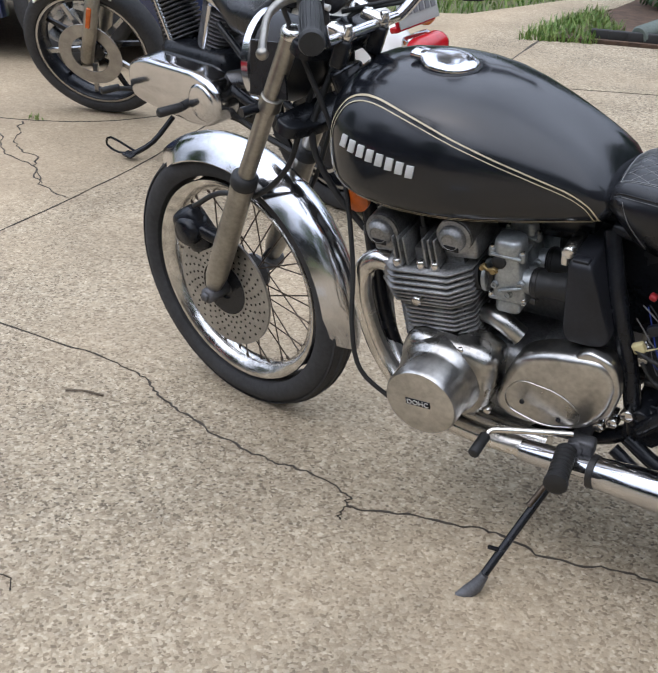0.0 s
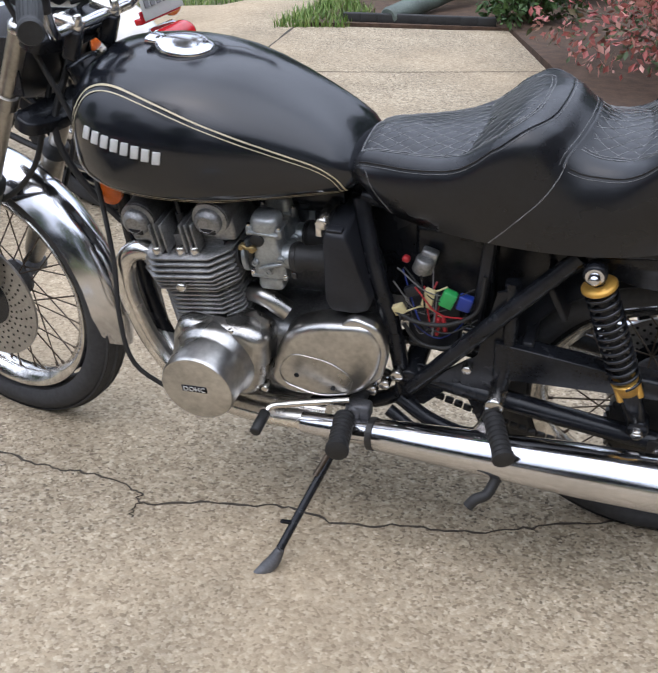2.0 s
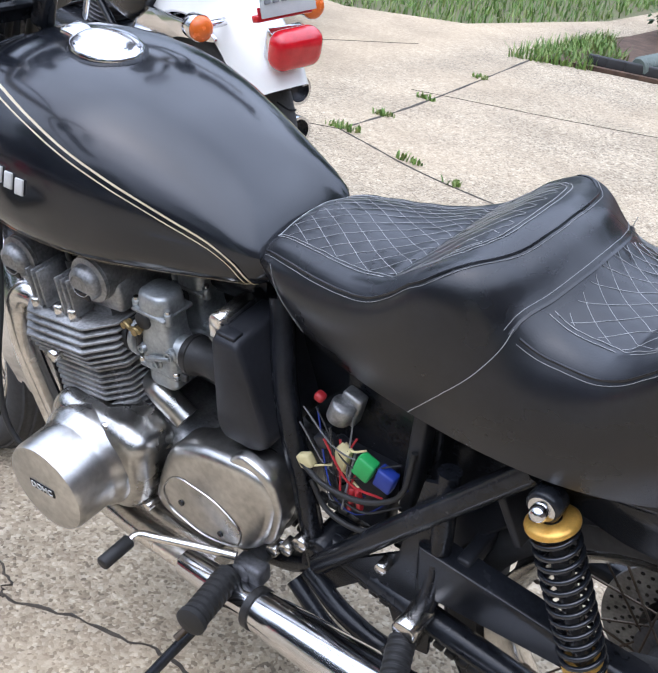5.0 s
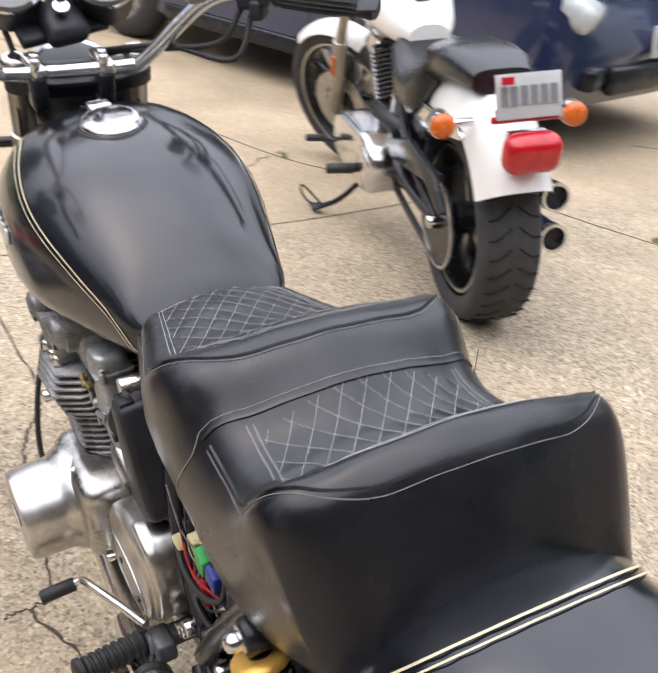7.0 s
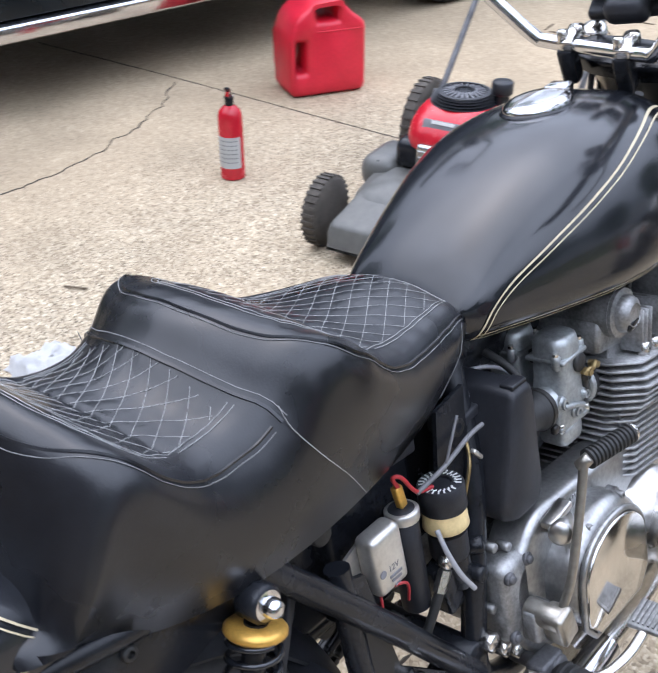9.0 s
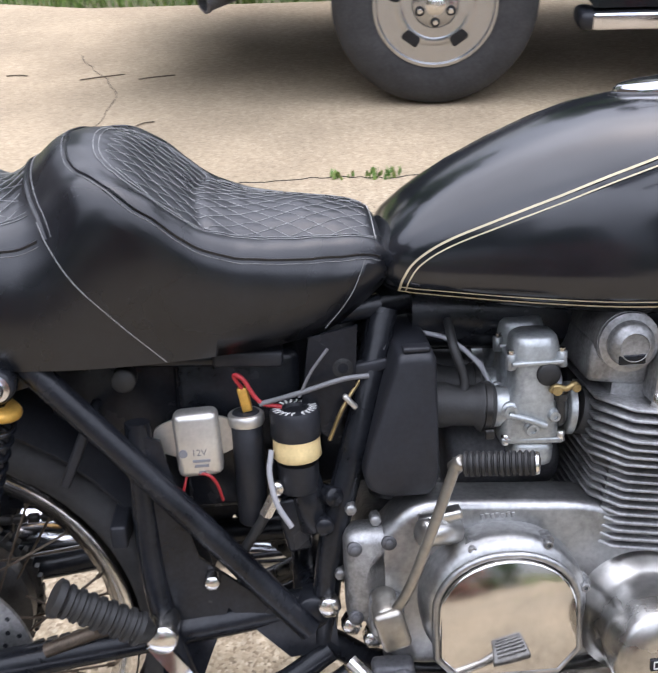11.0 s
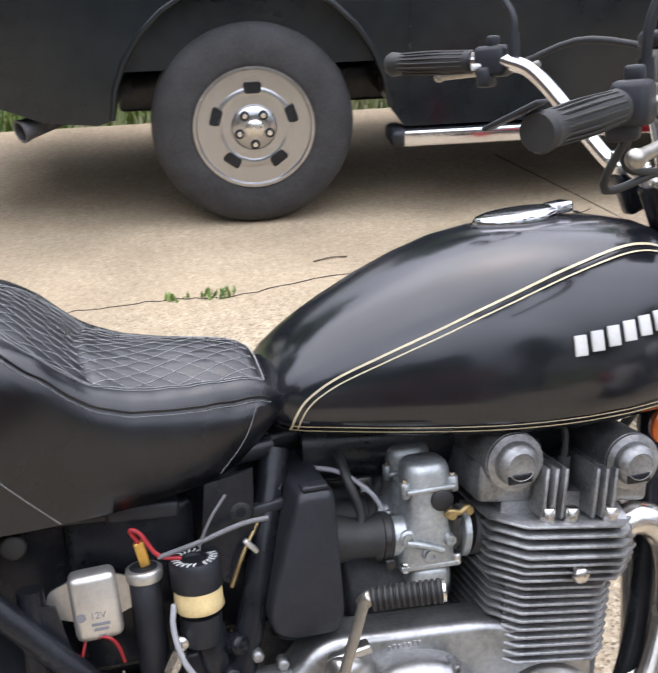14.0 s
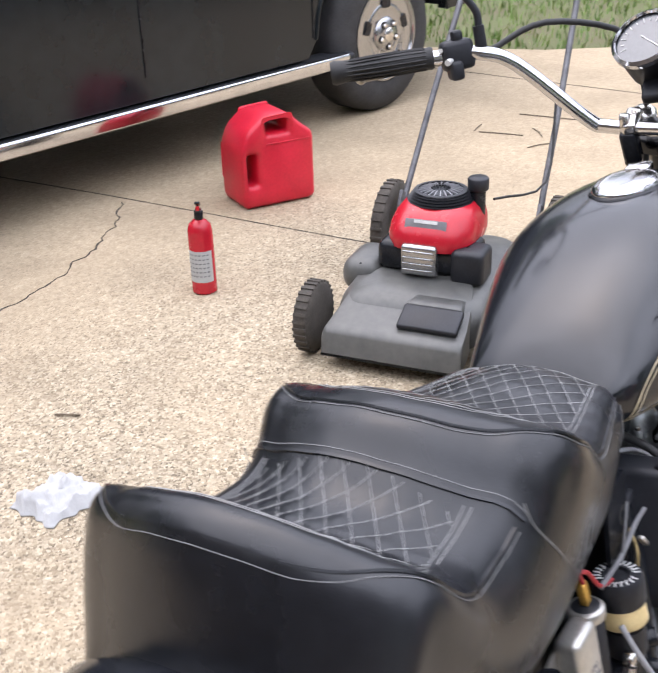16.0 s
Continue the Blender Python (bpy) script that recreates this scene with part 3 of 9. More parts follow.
# wheels
def bike_wheel(name, m, rim_r, tyre_r, tyre_w, hub_r, hub_w, spokes, parent):
    """A wire wheel; its axle is the z axis of m."""
    b = B()
    hw = tyre_w * 0.36
    prof = [(rim_r + 0.004, -hw), (rim_r + 0.006, -hw + 0.003), (rim_r - 0.004, -hw + 0.006), (rim_r - 0.016, -hw * 0.5), (rim_r - 0.02, 0), (rim_r - 0.016, hw * 0.5), (rim_r - 0.004, hw - 0.006), (rim_r + 0.006, hw - 0.003), (rim_r + 0.004, hw),
            (rim_r - 0.003, hw - 0.001), (rim_r - 0.012, hw * 0.75), (rim_r - 0.026, hw * 0.45), (rim_r - 0.028, 0), (rim_r - 0.026, -hw * 0.45), (rim_r - 0.012, -hw * 0.75), (rim_r - 0.003, -hw + 0.001), (rim_r + 0.004, -hw)]
    lathe(b, m, prof, 64, caps=False)
    w = part(name, b, rim_chrome, parent, "chrome-rimmed wire spoke wheel")
    b = B()
    prof = []
    cr, ch = (rim_r + tyre_r) / 2, (tyre_r - rim_r) / 2
    for i in range(25):
        a = radians(-128 + 256 * i / 24)
        prof.append((cr + math.cos(a) * ch * 1.0, math.sin(a) * tyre_w / 2))
    lathe(b, m, [prof[-1]] + prof, 64, caps=False)
    tyre = part("tyre", b, tyre_rubber, w, "worn black ribbed tyre")
    b = B()
    for off in (-0.5, -0.17, 0.17, 0.5):
        h = off * tyre_w * 0.7
        rr = cr + ch * math.sqrt(max(0, 1 - (h / (tyre_w / 2)) ** 2))
        lathe(b, m, [(rr - 0.001, h - 0.005), (rr + 0.0035, h - 0.003), (rr + 0.0035, h + 0.003), (rr - 0.001, h + 0.005)], 64, caps=False)
    part("tread_rib", b, tyre_rubber, tyre)
    b = B()
    lathe(b, m, [(0.012, -hub_w - 0.02), (0.02, -hub_w - 0.015), (hub_r, -hub_w), (hub_r, -hub_w + 0.008), (hub_r * 0.65, -hub_w + 0.015), (hub_r * 0.6, hub_w - 0.015), (hub_r, hub_w - 0.008), (hub_r, hub_w), (0.02, hub_w + 0.015), (0.012, hub_w + 0.02)], 28)
    part("hub", b, cast_dark, w)
    for k in range(spokes):
        s = 1 if k % 2 else -1
        lean = radians(38) * (1 if (k // 2) % 2 else -1)
        p0 = Vector((hub_r * 0.92 * math.cos(lean), hub_r * 0.92 * math.sin(lean), s * (hub_w - 0.006)))
        p1 = Vector((rim_r - 0.022, 0, s * 0.004))
        b = B()
        rod(b, p0, p1, 0.0018, seg=5)
        rod(b, p1 - (p1 - p0).normalized() * 0.014, p1, 0.0034, seg=6)
        ob = part("spoke", b, spoke_metal, w)
        ob.matrix_basis = m @ pose(0, 0, 0, 0, 0, 360 * k / spokes)
    return w


def brake_disc(m, r_out, r_in, z, parent, metal=disc_metal):
    b = B()
    lathe(b, m @ Matrix.Translation((0, 0, z)), [(r_in, -0.003), (r_out, -0.003), (r_out, 0.003), (r_in, 0.003), (r_in, -0.003)], 64, caps=False)
    d = part("brake_disc", b, metal, parent, "drilled steel brake disc")
    b = B()
    for ring in range(5):
        for k in range(30):
            a = 2 * math.pi * (k + 0.37 * ring) / 30
            r = r_in + (r_out - r_in) * (0.22 + 0.155 * ring)
            lathe(b, m @ Matrix.Translation((r * math.cos(a), r * math.sin(a), z)), [(0.0034, -0.0034), (0.0034, 0.0034)], 6)
    tagged(part("drilled_holes", b, frame_black, d), kind="stuff")
    b = B()
    lathe(b, m @ Matrix.Translation((0, 0, z)), [(r_in * 0.45, -0.006), (r_in * 0.5, 0.004), (r_in + 0.012, 0.0045), (r_in + 0.012, -0.002)], 40)
    part("disc_carrier", b, frame_black, d)
    return d


rear_m = axes((0.68, 0.1, 0.325), (0.68, -0.1, 0.325)) @ Matrix.Translation((0, 0, 0.1))
rear_wheel = bike_wheel("rear_wheel", rear_m, 0.25, 0.325, 0.115, 0.075, 0.055, 40, bike)
brake_disc(rear_m, 0.138, 0.07, -0.09, rear_wheel, cast)
b = B()
lathe(b, rear_m, [(0.03, 0.028), (0.092, 0.032), (0.104, 0.04), (0.104, 0.066), (0.094, 0.076), (0.03, 0.078)], 48)
part("cush_drum", b, oily_black, rear_wheel)
for k in range(5):
    b = B()
    plate(b, rear_m @ pose(0, 0, 0.0895, 0, 0, 72 * k + 36) @ Matrix.Translation((0.074, 0, 0)), ellipse(0.013, 0.017, 20), 0.002)
    part("lightening_hole", b, rubber, rear_wheel)
b = B()
lathe(b, rear_m @ Matrix.Translation((0, 0, 0.086)), [(0.04, -0.004), (0.10, -0.004), (0.106, 0), (0.10, 0.004), (0.04, 0.004)], 60)
for k in range(44):
    a = 2 * math.pi * k / 44
    box(b, (0.006, 0.012, 0.012), tuple(rear_m @ Vector((0.108 * math.cos(a), 0.108 * math.sin(a), 0.086))), (0, math.degrees(a), 0))
for k in range(5):
    a = 2 * math.pi * k / 5
    lathe(b, rear_m @ Matrix.Translation((0.062 * math.cos(a), 0.062 * math.sin(a), 0.086)), [(0.02, 0.0), (0.02, 0.012), (0.012, 0.016)], 12)
part("sprocket", b, oily_black, rear_wheel, "grimy rear sprocket with toothed edge")

# swing arm, chain, shocks
for s in (-1, 1):
    b = B()
    tube(b, [(0.2, s * 0.1, 0.385), (0.35, s * 0.115, 0.372), (0.55, s * 0.118, 0.345), (0.74, s * 0.118, 0.322)], 0.02, 12, 4)
    box(b, (0.09, 0.012, 0.045), (0.71, s * 0.122, 0.325), (0, 4, 0), 0.004)
    arm = part("swing_arm", b, frame_black, bike)
    b = B()
    rod(b, (0.68, s * 0.12, 0.325), (0.68, s * 0.152, 0.325), 0.016, seg=6, bev=0.003)
    rod(b, (0.68, s * 0.12, 0.325), (0.68, s * 0.132, 0.325), 0.024, seg=20)
    part("axle_nut", b, chrome_dull, arm)
    b = B()
    rod(b, (0.69, s * 0.126, 0.33), (0.765, s * 0.126, 0.322), 0.007, seg=8)
    part("chain_adjuster", b, chrome_dull, arm)
    b = B()
    plate(b, pose(0, s * 0.134, 0, 90, 0, 0), round_outline([(0.655, 0.305), (0.655, 0.348), (0.745, 0.345), (0.76, 0.33), (0.745, 0.31)], 0.008), 0.005, 0.001)
    part("adjuster_plate", b, oily_black, arm)
b = B()
rod(b, (0.2, -0.13, 0.385), (0.2, 0.13, 0.385), 0.022, bev=0.003)
part("swing_arm_pivot", b, frame_black, bike)
b = B()
chain_pts = []
for i in range(34):
    u = i / 33
    chain_pts.append(((0.07 + 0.61 * u, -0.086, 0.455 - 0.022 * u - 0.006 * math.sin(math.pi * u)), 2))
    chain_pts.append(((0.07 + 0.61 * u, -0.086, 0.385 - 0.165 * u - 0.02 * math.sin(math.pi * u)), 14))
tube(b, [chain_pts[k][0] for k in range(0, 68, 2)], 0.003, 6, 1)
chain = part("chain", b, oily_black, bike, "grimy drive chain")
for (x, y, z), rot in chain_pts:
    b = B()
    box(b, (0.017, 0.013, 0.011), (x, y, z), (0, rot, 0), 0.002, 1)
    part("chain_link", b, oily_black, chain)
b = B()
plate(b, pose(0, -0.098, 0, 90, 0, 0), [(0.36, 0.43), (0.36, 0.515), (0.55, 0.492), (0.66, 0.482), (0.76, 0.452), (0.84, 0.40), (0.862, 0.362), (0.84, 0.37), (0.76, 0.42), (0.66, 0.45), (0.55, 0.44)], 0.035, 0.008)
part("chain_guard", b, frame_black, bike)


def shock(s):
    p1, p0 = Vector((0.522, s * 0.148, 0.709)), Vector((0.632, s * 0.14, 0.385))
    d = (p0 - p1).normalized()
    at = lambda u: p1 + d * u
    b = B()
    rod(b, at(0.02), at(0.30), 0.012)
    rod(b, at(0.235), at(0.335), 0.021, 0.019, bev=0.003)
    rod(b, p0 - Vector((0, 0.02, 0)), p0 + Vector((0, 0.02, 0)), 0.02, bev=0.003)
    rod(b, p1 - Vector((0, 0.014, 0)), p1 + Vector((0, 0.014, 0)), 0.02, bev=0.003)
    body = part("shock_absorber", b, frame_black, bike, "shock absorber with black spring and gold caps")
    b = B()
    rod(b, at(0.022), at(0.034), 0.031, 0.031, 28, 0.004)
    part("upper_collar", b, gold_cap, body, "gold anodised collar")
    b = B()
    rod(b, at(0.232), at(0.262), 0.027, 0.022, 20, 0.003)
    for k in range(3):
        a = 2 * math.pi * k / 3
        o = d.orthogonal().normalized()
        o.rotate(Matrix.Rotation(a, 3, d))
        rod(b, at(0.24) + o * 0.02, at(0.27) + o * 0.02, 0.007, seg=8)
    part("lower_collar", b, gold_cap, body, "gold anodised preload ring")
    b = B()
    m = axes(at(0.035), p0)
    tube(b, [m @ Vector((0.0255 * math.cos(t), 0.0255 * math.sin(t), 0.203 * t / (2 * math.pi * 12.5))) for t in [2 * math.pi * 12.5 * i / 260 for i in range(261)]], 0.0034, 8, 1)
    part("spring", b, paint_black, body, "glossy black coil spring")
    b = B()
    lathe(b, axes(p1, p1 + Vector((0, s, 0))), [(0.0155, 0.012), (0.0155, 0.015), (0.0105, 0.016), (0.0105, 0.023), (0.008, 0.029), (0.003, 0.031)], 20)
    part("acorn_nut", b, chrome, body)
    b = B()
    rod(b, p0, p0 + Vector((0, s * 0.034, 0)), 0.011, seg=6, bev=0.002)
    part("lower_bolt", b, chrome_dull, body)


shock(-1)
shock(1)
# black frame plates under the tail
for s in (-1, 1):
    b = B()
    plate(b, pose(0, s * 0.112, 0, 90, 0, 0) @ Matrix.Diagonal((1, 1, -s, 1)), round_outline([(0.47, 0.70), (0.47, 0.748), (0.60, 0.756), (0.86, 0.752), (0.90, 0.735), (0.86, 0.705), (0.70, 0.668), (0.60, 0.668)], 0.012), 0.006, 0.0015)
    rail = part("tail_plate", b, frame_black, bike)
    for x, z, r in ((0.646, 0.728, 0.008), (0.694, 0.716, 0.012)):
        b = B()
        lathe(b, axes((x, s * 0.116, z), (x, s * 0.13, z)), [(r, 0), (r, 0.006), (r * 0.8, 0.0075), (r * 0.5, 0.0075), (r * 0.45, 0.003)], 20)
        part("plate_grommet", b, rubber, rail)

# ---- engine ----
ENG = pose(-0.195, 0, 0.44, 0, -9, 0)   # the cylinders lean forward


def ex(x, y, z):
    return ENG @ Vector((x, y, z))


b = B()
box(b, (0.36, 0.27, 0.17), (-0.09, 0, 0.385), bev=0.03, seg=3)
box(b, (0.2, 0.24, 0.06), (-0.1, 0, 0.29), bev=0.02)
box(b, (0.15, 0.25, 0.14), (0.06, 0, 0.42), bev=0.03)
engine = part("engine", b, cast, bike, "four-cylinder engine of polished and oxidised aluminium")
b = B()
m = ENG @ Matrix.Translation((0, 0, 0.07))
vs = bmesh.ops.create_cube(b, size=1.0, matrix=m @ Matrix.Diagonal((0.13, 0.30, 0.20, 1)))
cyl = part("cylinder_block", b, cast_dark, engine)


def fin(w, l, h, cut, parent, material):
    b = B()
    out = [(-l / 2, -w / 2 + cut), (-l / 2 + cut, -w / 2), (l / 2 - cut, -w / 2), (l / 2, -w / 2 + cut), (l / 2, w / 2 - cut), (l / 2 - cut, w / 2), (-l / 2 + cut, w / 2), (-l / 2, w / 2 - cut)]
    plate(b, Matrix.Identity(4), out, 0.0035, 0.001, 1)
    ob = part("cooling_fin", b, material, parent)
    ob.matrix_basis = ENG @ Matrix.Translation((0, 0, h))
    return ob


for k in range(10):
    fin(0.335, 0.16, 0.018 + 0.0103 * k, 0.03, cyl, cast)
b = B()
vs = bmesh.ops.create_cube(b, size=1.0, matrix=ENG @ Matrix.Translation((0, 0, 0.175)) @ Matrix.Diagonal((0.15, 0.27, 0.09, 1)))
head = part("cylinder_head", b, cast, engine)
for k in range(7):
    fin(0.385 - 0.008 * abs(k - 3), 0.19, 0.126 + 0.0108 * k, 0.035, head, cast)
for xx in (-0.078, 0.072):
    b = B()
    m = ENG @ Matrix.Translation((xx, 0, 0.262))
    rod(b, m @ Vector((0, -0.15, 0)), m @ Vector((0, 0.15, 0)), 0.035, seg=24)
    box(b, (0.07, 0.28, 0.05), tuple(m @ Vector((0, 0, -0.03))), (0, -9, 0), 0.008)
    cover = part("cam_cover", b, cast, head)
    for s in (-1, 1):
        b = B()
        mm = axes(m @ Vector((0, s * 0.15, 0)), m @ Vector((0, s * 0.2, 0)))
        lathe(b, mm, [(0.034, -0.004), (0.034, 0.005), (0.0265, 0.007), (0.026, 0.013), (0.0235, 0.019), (0.016, 0.0235), (0.015, 0.022), (0.004, 0.022)], 32)
        pod = part("cam_end_dome", b, cast, cover)
        b = B()
        box(b, (0.03, 0.004, 0.012), tuple(m @ Vector((0, s * 0.171, -0.014))), (0, 0, 0), 0.002)
        part("dome_slot", b, frame_black, pod)
for s in (-1, 1):
    for xx in (-0.05, 0.03, 0.0):
        b = B()
        rod(b, ex(xx, s * 0.165, 0.188), ex(xx, s * 0.165, 0.212), 0.0095, seg=6, bev=0.002)
        part("head_nut", b, chrome_dull, head)
    for k, rx in enumerate((-0.052, -0.040, -0.028, 0.012, 0.024, 0.036)):
        b = B()
        box(b, (0.0045, 0.085, 0.06), tuple(ex(rx, s * 0.125, 0.228)), (0, -9, 0), 0.001, 1)
        part("head_rib", b, cast, head)
    b = B()
    rod(b, ex(-0.005, s * 0.175, 0.14), ex(-0.005, s * 0.2, 0.14), 0.01, seg=6, bev=0.002)
    part("side_bolt", b, chrome_dull, head)
for y in (-0.12, -0.04, 0.04, 0.12):
    b = B()
    tube(b, [ex(-0.005, y, 0.23), ex(0.0, y, 0.30), ex(0.04, y * 0.6, 0.33), ex(0.1, y * 0.3, 0.32)], 0.0045, 8, 4)
    part("plug_lead", b, rubber, head)
    b = B()
    tube(b, [ex(-0.008, y, 0.215), ex(-0.006, y, 0.26)], 0.009, 8, 1)
    part("plug_cap", b, rubber, head)

# left side covers
b = B()
m = axes((-0.173, -0.13, 0.412), (-0.173, -0.2, 0.412))
lathe(b, m, [(0.088, 0), (0.087, 0.07), (0.083, 0.082), (0.0775, 0.090), (0.0755, 0.098), (0.0745, 0.150), (0.0715, 0.1575), (0.064, 0.1595)], 56)
alt = part("alternator_cover", b, polished, engine, "polished round alternator cover with DOHC plate")
b = B()
box(b, (0.052, 0.003, 0.015), (-0.176, -0.2895, 0.414), (0, -4, 0), 0.001)
plate_dark = part("name_plate", b, frame_black, alt)
txt = bpy.data.curves.new("dohc", "FONT")
txt.body, txt.size, txt.extrude, txt.align_x, txt.align_y = "DOHC", 0.0155, 0.0006, "CENTER", "CENTER"
t_ob = new("lettering", txt)
t_ob.data.materials.append(white_ink)
t_ob.parent = plate_dark
t_ob.matrix_basis = pose(-0.176, -0.2915, 0.414, 90, -4, 0)
b = B()
plate(b, pose(0, -0.13, 0, 90, 0, 0), round_outline([(-0.10, 0.50), (-0.245, 0.50), (-0.27, 0.43), (-0.255, 0.345), (-0.18, 0.31), (-0.09, 0.33), (-0.065, 0.40), (-0.06, 0.48)], 0.035, 5), 0.075, 0.03, 5)
part("generator_housing", b, polished, engine)
b = B()
plate(b, pose(0, -0.12, 0, 90, 0, 0), round_outline([(-0.075, 0.36), (-0.06, 0.42), (-0.03, 0.49), (0.03, 0.52), (0.135, 0.535), (0.165, 0.49), (0.155, 0.42), (0.12, 0.365), (0.05, 0.335), (-0.04, 0.335)], 0.04, 5), 0.055, 0.018, 4)
spc = part("sprocket_cover", b, polished, engine, "polished sprocket cover with a raised oval")
b = B()
ov = round_outline([(-0.05, 0.40), (-0.02, 0.445), (0.06, 0.437), (0.105, 0.405), (0.095, 0.365), (0.03, 0.345), (-0.04, 0.365)], 0.03, 5)
tube(b, [(x, -0.176, z) for x, z in ov] + [(ov[0][0], -0.176, ov[0][1])], 0.0016, 6, 1)
part("raised_oval", b, polished, spc)
b = B()
plate(b, pose(0, -0.15, 0, 90, 0, 0), round_outline([(0.06, 0.50), (0.10, 0.548), (0.155, 0.53), (0.172, 0.47), (0.155, 0.40), (0.115, 0.385), (0.12, 0.46)], 0.02), 0.018, 0.006)
part("rear_cover", b, polished, spc)
for x, z in ((-0.132, 0.488), (-0.235, 0.482), (-0.075, 0.45), (-0.08, 0.345), (-0.26, 0.36)):
    b = B()
    rod(b, (x, -0.16, z), (x, -0.1995 if (x, z) == (-0.132, 0.488) else -0.186, z), 0.0075, seg=12, bev=0.0015)
    part("cover_screw", b, chrome_dull, engine)
for x, z in ((-0.012, 0.39), (0.062, 0.372)):
    b = B()
    rod(b, (x, -0.17, z), (x, -0.177, z), 0.005, seg=10)
    part("cover_screw", b, frame_black, spc)
b = B()
tube(b, [(-0.13, -0.09, 0.51), (-0.09, -0.12, 0.53), (-0.04, -0.12, 0.50)], 0.02, 12, 4)
part("oil_breather", b, polished, engine)
b = B()
rod(b, (-0.12, 0.0, 0.53), (0.02, 0.0, 0.53), 0.05, seg=20, bev=0.008)
part("starter_motor", b, cast_dark, engine)

# right side covers
b = B()
oct_pts = [(-0.019 + 0.104 * math.cos(radians(22.5 + 45 * k)), 0.413 + 0.099 * math.sin(radians(22.5 + 45 * k))) for k in range(8)]
plate(b, pose(0, 0.12, 0, 90, 0, 0) @ Matrix.Diagonal((1, 1, -1, 1)), round_outline(oct_pts, 0.06, 6), 0.08, 0.022, 5)
clutch = part("clutch_cover", b, cast_satin, engine, "large satin alloy clutch cover with a flat polished face")
b = B()
face_pts = [(-0.019 + 0.079 * math.cos(radians(a)), 0.416 + 0.067 * math.sin(radians(a))) for a in range(0, 181, 10)] + [(-0.098, 0.365), (-0.075, 0.338), (0.037, 0.338), (0.06, 0.365)]
plate(b, pose(0, 0.2, 0, 90, 0, 0) @ Matrix.Diagonal((1, 1, -1, 1)), face_pts, 0.009, 0.003, 2)
part("clutch_face", b, face_metal, clutch, "smooth polished flat face")
b = B()
rim = [(x + 0.003 * (1 if x > -0.019 else -1), 0.2015, z + 0.004 * (1 if z > 0.42 else -1)) for x, z in face_pts]
tube(b, rim + rim[:1], 0.0045, 8, 1)
part("face_rim", b, cast_satin, clutch)
for deg in (12, 61, 119, 168, 215, 270, 325):
    a = radians(deg)
    x, z = -0.025 + 0.088 * math.cos(a), 0.414 + 0.087 * math.sin(a)
    b = B()
    lathe(b, axes((x, 0.17, z), (x, 0.19, z)), [(0.0085, 0), (0.0085, 0.014), (0.0055, 0.0145), (0.0055, 0.023), (0.0045, 0.0245), (0.0025, 0.0245), (0.0025, 0.021)], 12)
    part("cover_screw", b, cast, clutch)
b = B()
lathe(b, axes((-0.185, 0.12, 0.375), (-0.185, 0.2, 0.375)), [(0.078, 0), (0.077, 0.05), (0.066, 0.06), (0.062, 0.075), (0.061, 0.135), (0.055, 0.143), (0.03, 0.145)], 48)
points = part("points_cover", b, polished, engine, "polished round ignition cover with DOHC plate")
b = B()
box(b, (0.046, 0.003, 0.014), (-0.185, 0.266, 0.375), bev=0.001)
pp = part("name_plate", b, frame_black, points)
t2 = bpy.data.curves.new("dohc", "FONT")
t2.body, t2.size, t2.extrude, t2.align_x, t2.align_y = "DOHC", 0.014, 0.0006, "CENTER", "CENTER"
t_ob = new("lettering", t2)
t_ob.data.materials.append(white_ink)
t_ob.parent = pp
t_ob.matrix_basis = pose(-0.185, 0.2678, 0.375, 90, 0, 180)
b = B()
plate(b, pose(0, 0.1, 0, 90, 0, 0) @ Matrix.Diagonal((1, 1, -1, 1)), round_outline([(-0.13, 0.52), (0.08, 0.535), (0.15, 0.46), (0.14, 0.37), (0.10, 0.32), (-0.12, 0.31), (-0.24, 0.32), (-0.26, 0.46)], 0.03), 0.055, 0.012, 3)
part("right_crankcase", b, cast_satin, engine)
b = B()
rod(b, (0.03, 0.16, 0.50), (0.075, 0.185, 0.513), 0.016, seg=20, bev=0.003)
box(b, (0.05, 0.02, 0.012), (0.05, 0.165, 0.522), (0, 10, 0), 0.003)
part("oil_filler", b, polished, engine)
for x, z in ((0.121, 0.507), (0.149, 0.523), (0.14, 0.47), (0.165, 0.44), (0.13, 0.44), (0.15, 0.40)):
    b = B()
    rod(b, (x, 0.12, z), (x, 0.139, z), 0.0068, seg=6, bev=0.001)
    part("case_bolt", b, cast, engine)
b = B()
box(b, (0.06, 0.05, 0.12), (0.13, 0.13, 0.44), bev=0.014)
box(b, (0.04, 0.03, 0.05), (0.115, 0.165, 0.40), bev=0.008)
part("kick_housing", b, cast, engine)
for x, z in ((0.148, 0.482), (0.108, 0.487), (0.15, 0.392), (0.108, 0.390)):
    b = B()
    rod(b, (x, 0.15, z), (x, 0.161, z), 0.006, seg=12, bev=0.001)
    rod(b, (x, 0.15, z), (x, 0.157, z), 0.009, seg=14, bev=0.001)
    part("housing_screw", b, cast_dark, engine)
b = B()
for k in range(7):
    box(b, (0.004, 0.002, 0.006), (0.0 - 0.006 * k, 0.1558, 0.512 + 0.001 * (k % 2)), (0, 4, 0), 0.0005)
part("cast_mark", b, cast_satin, engine)

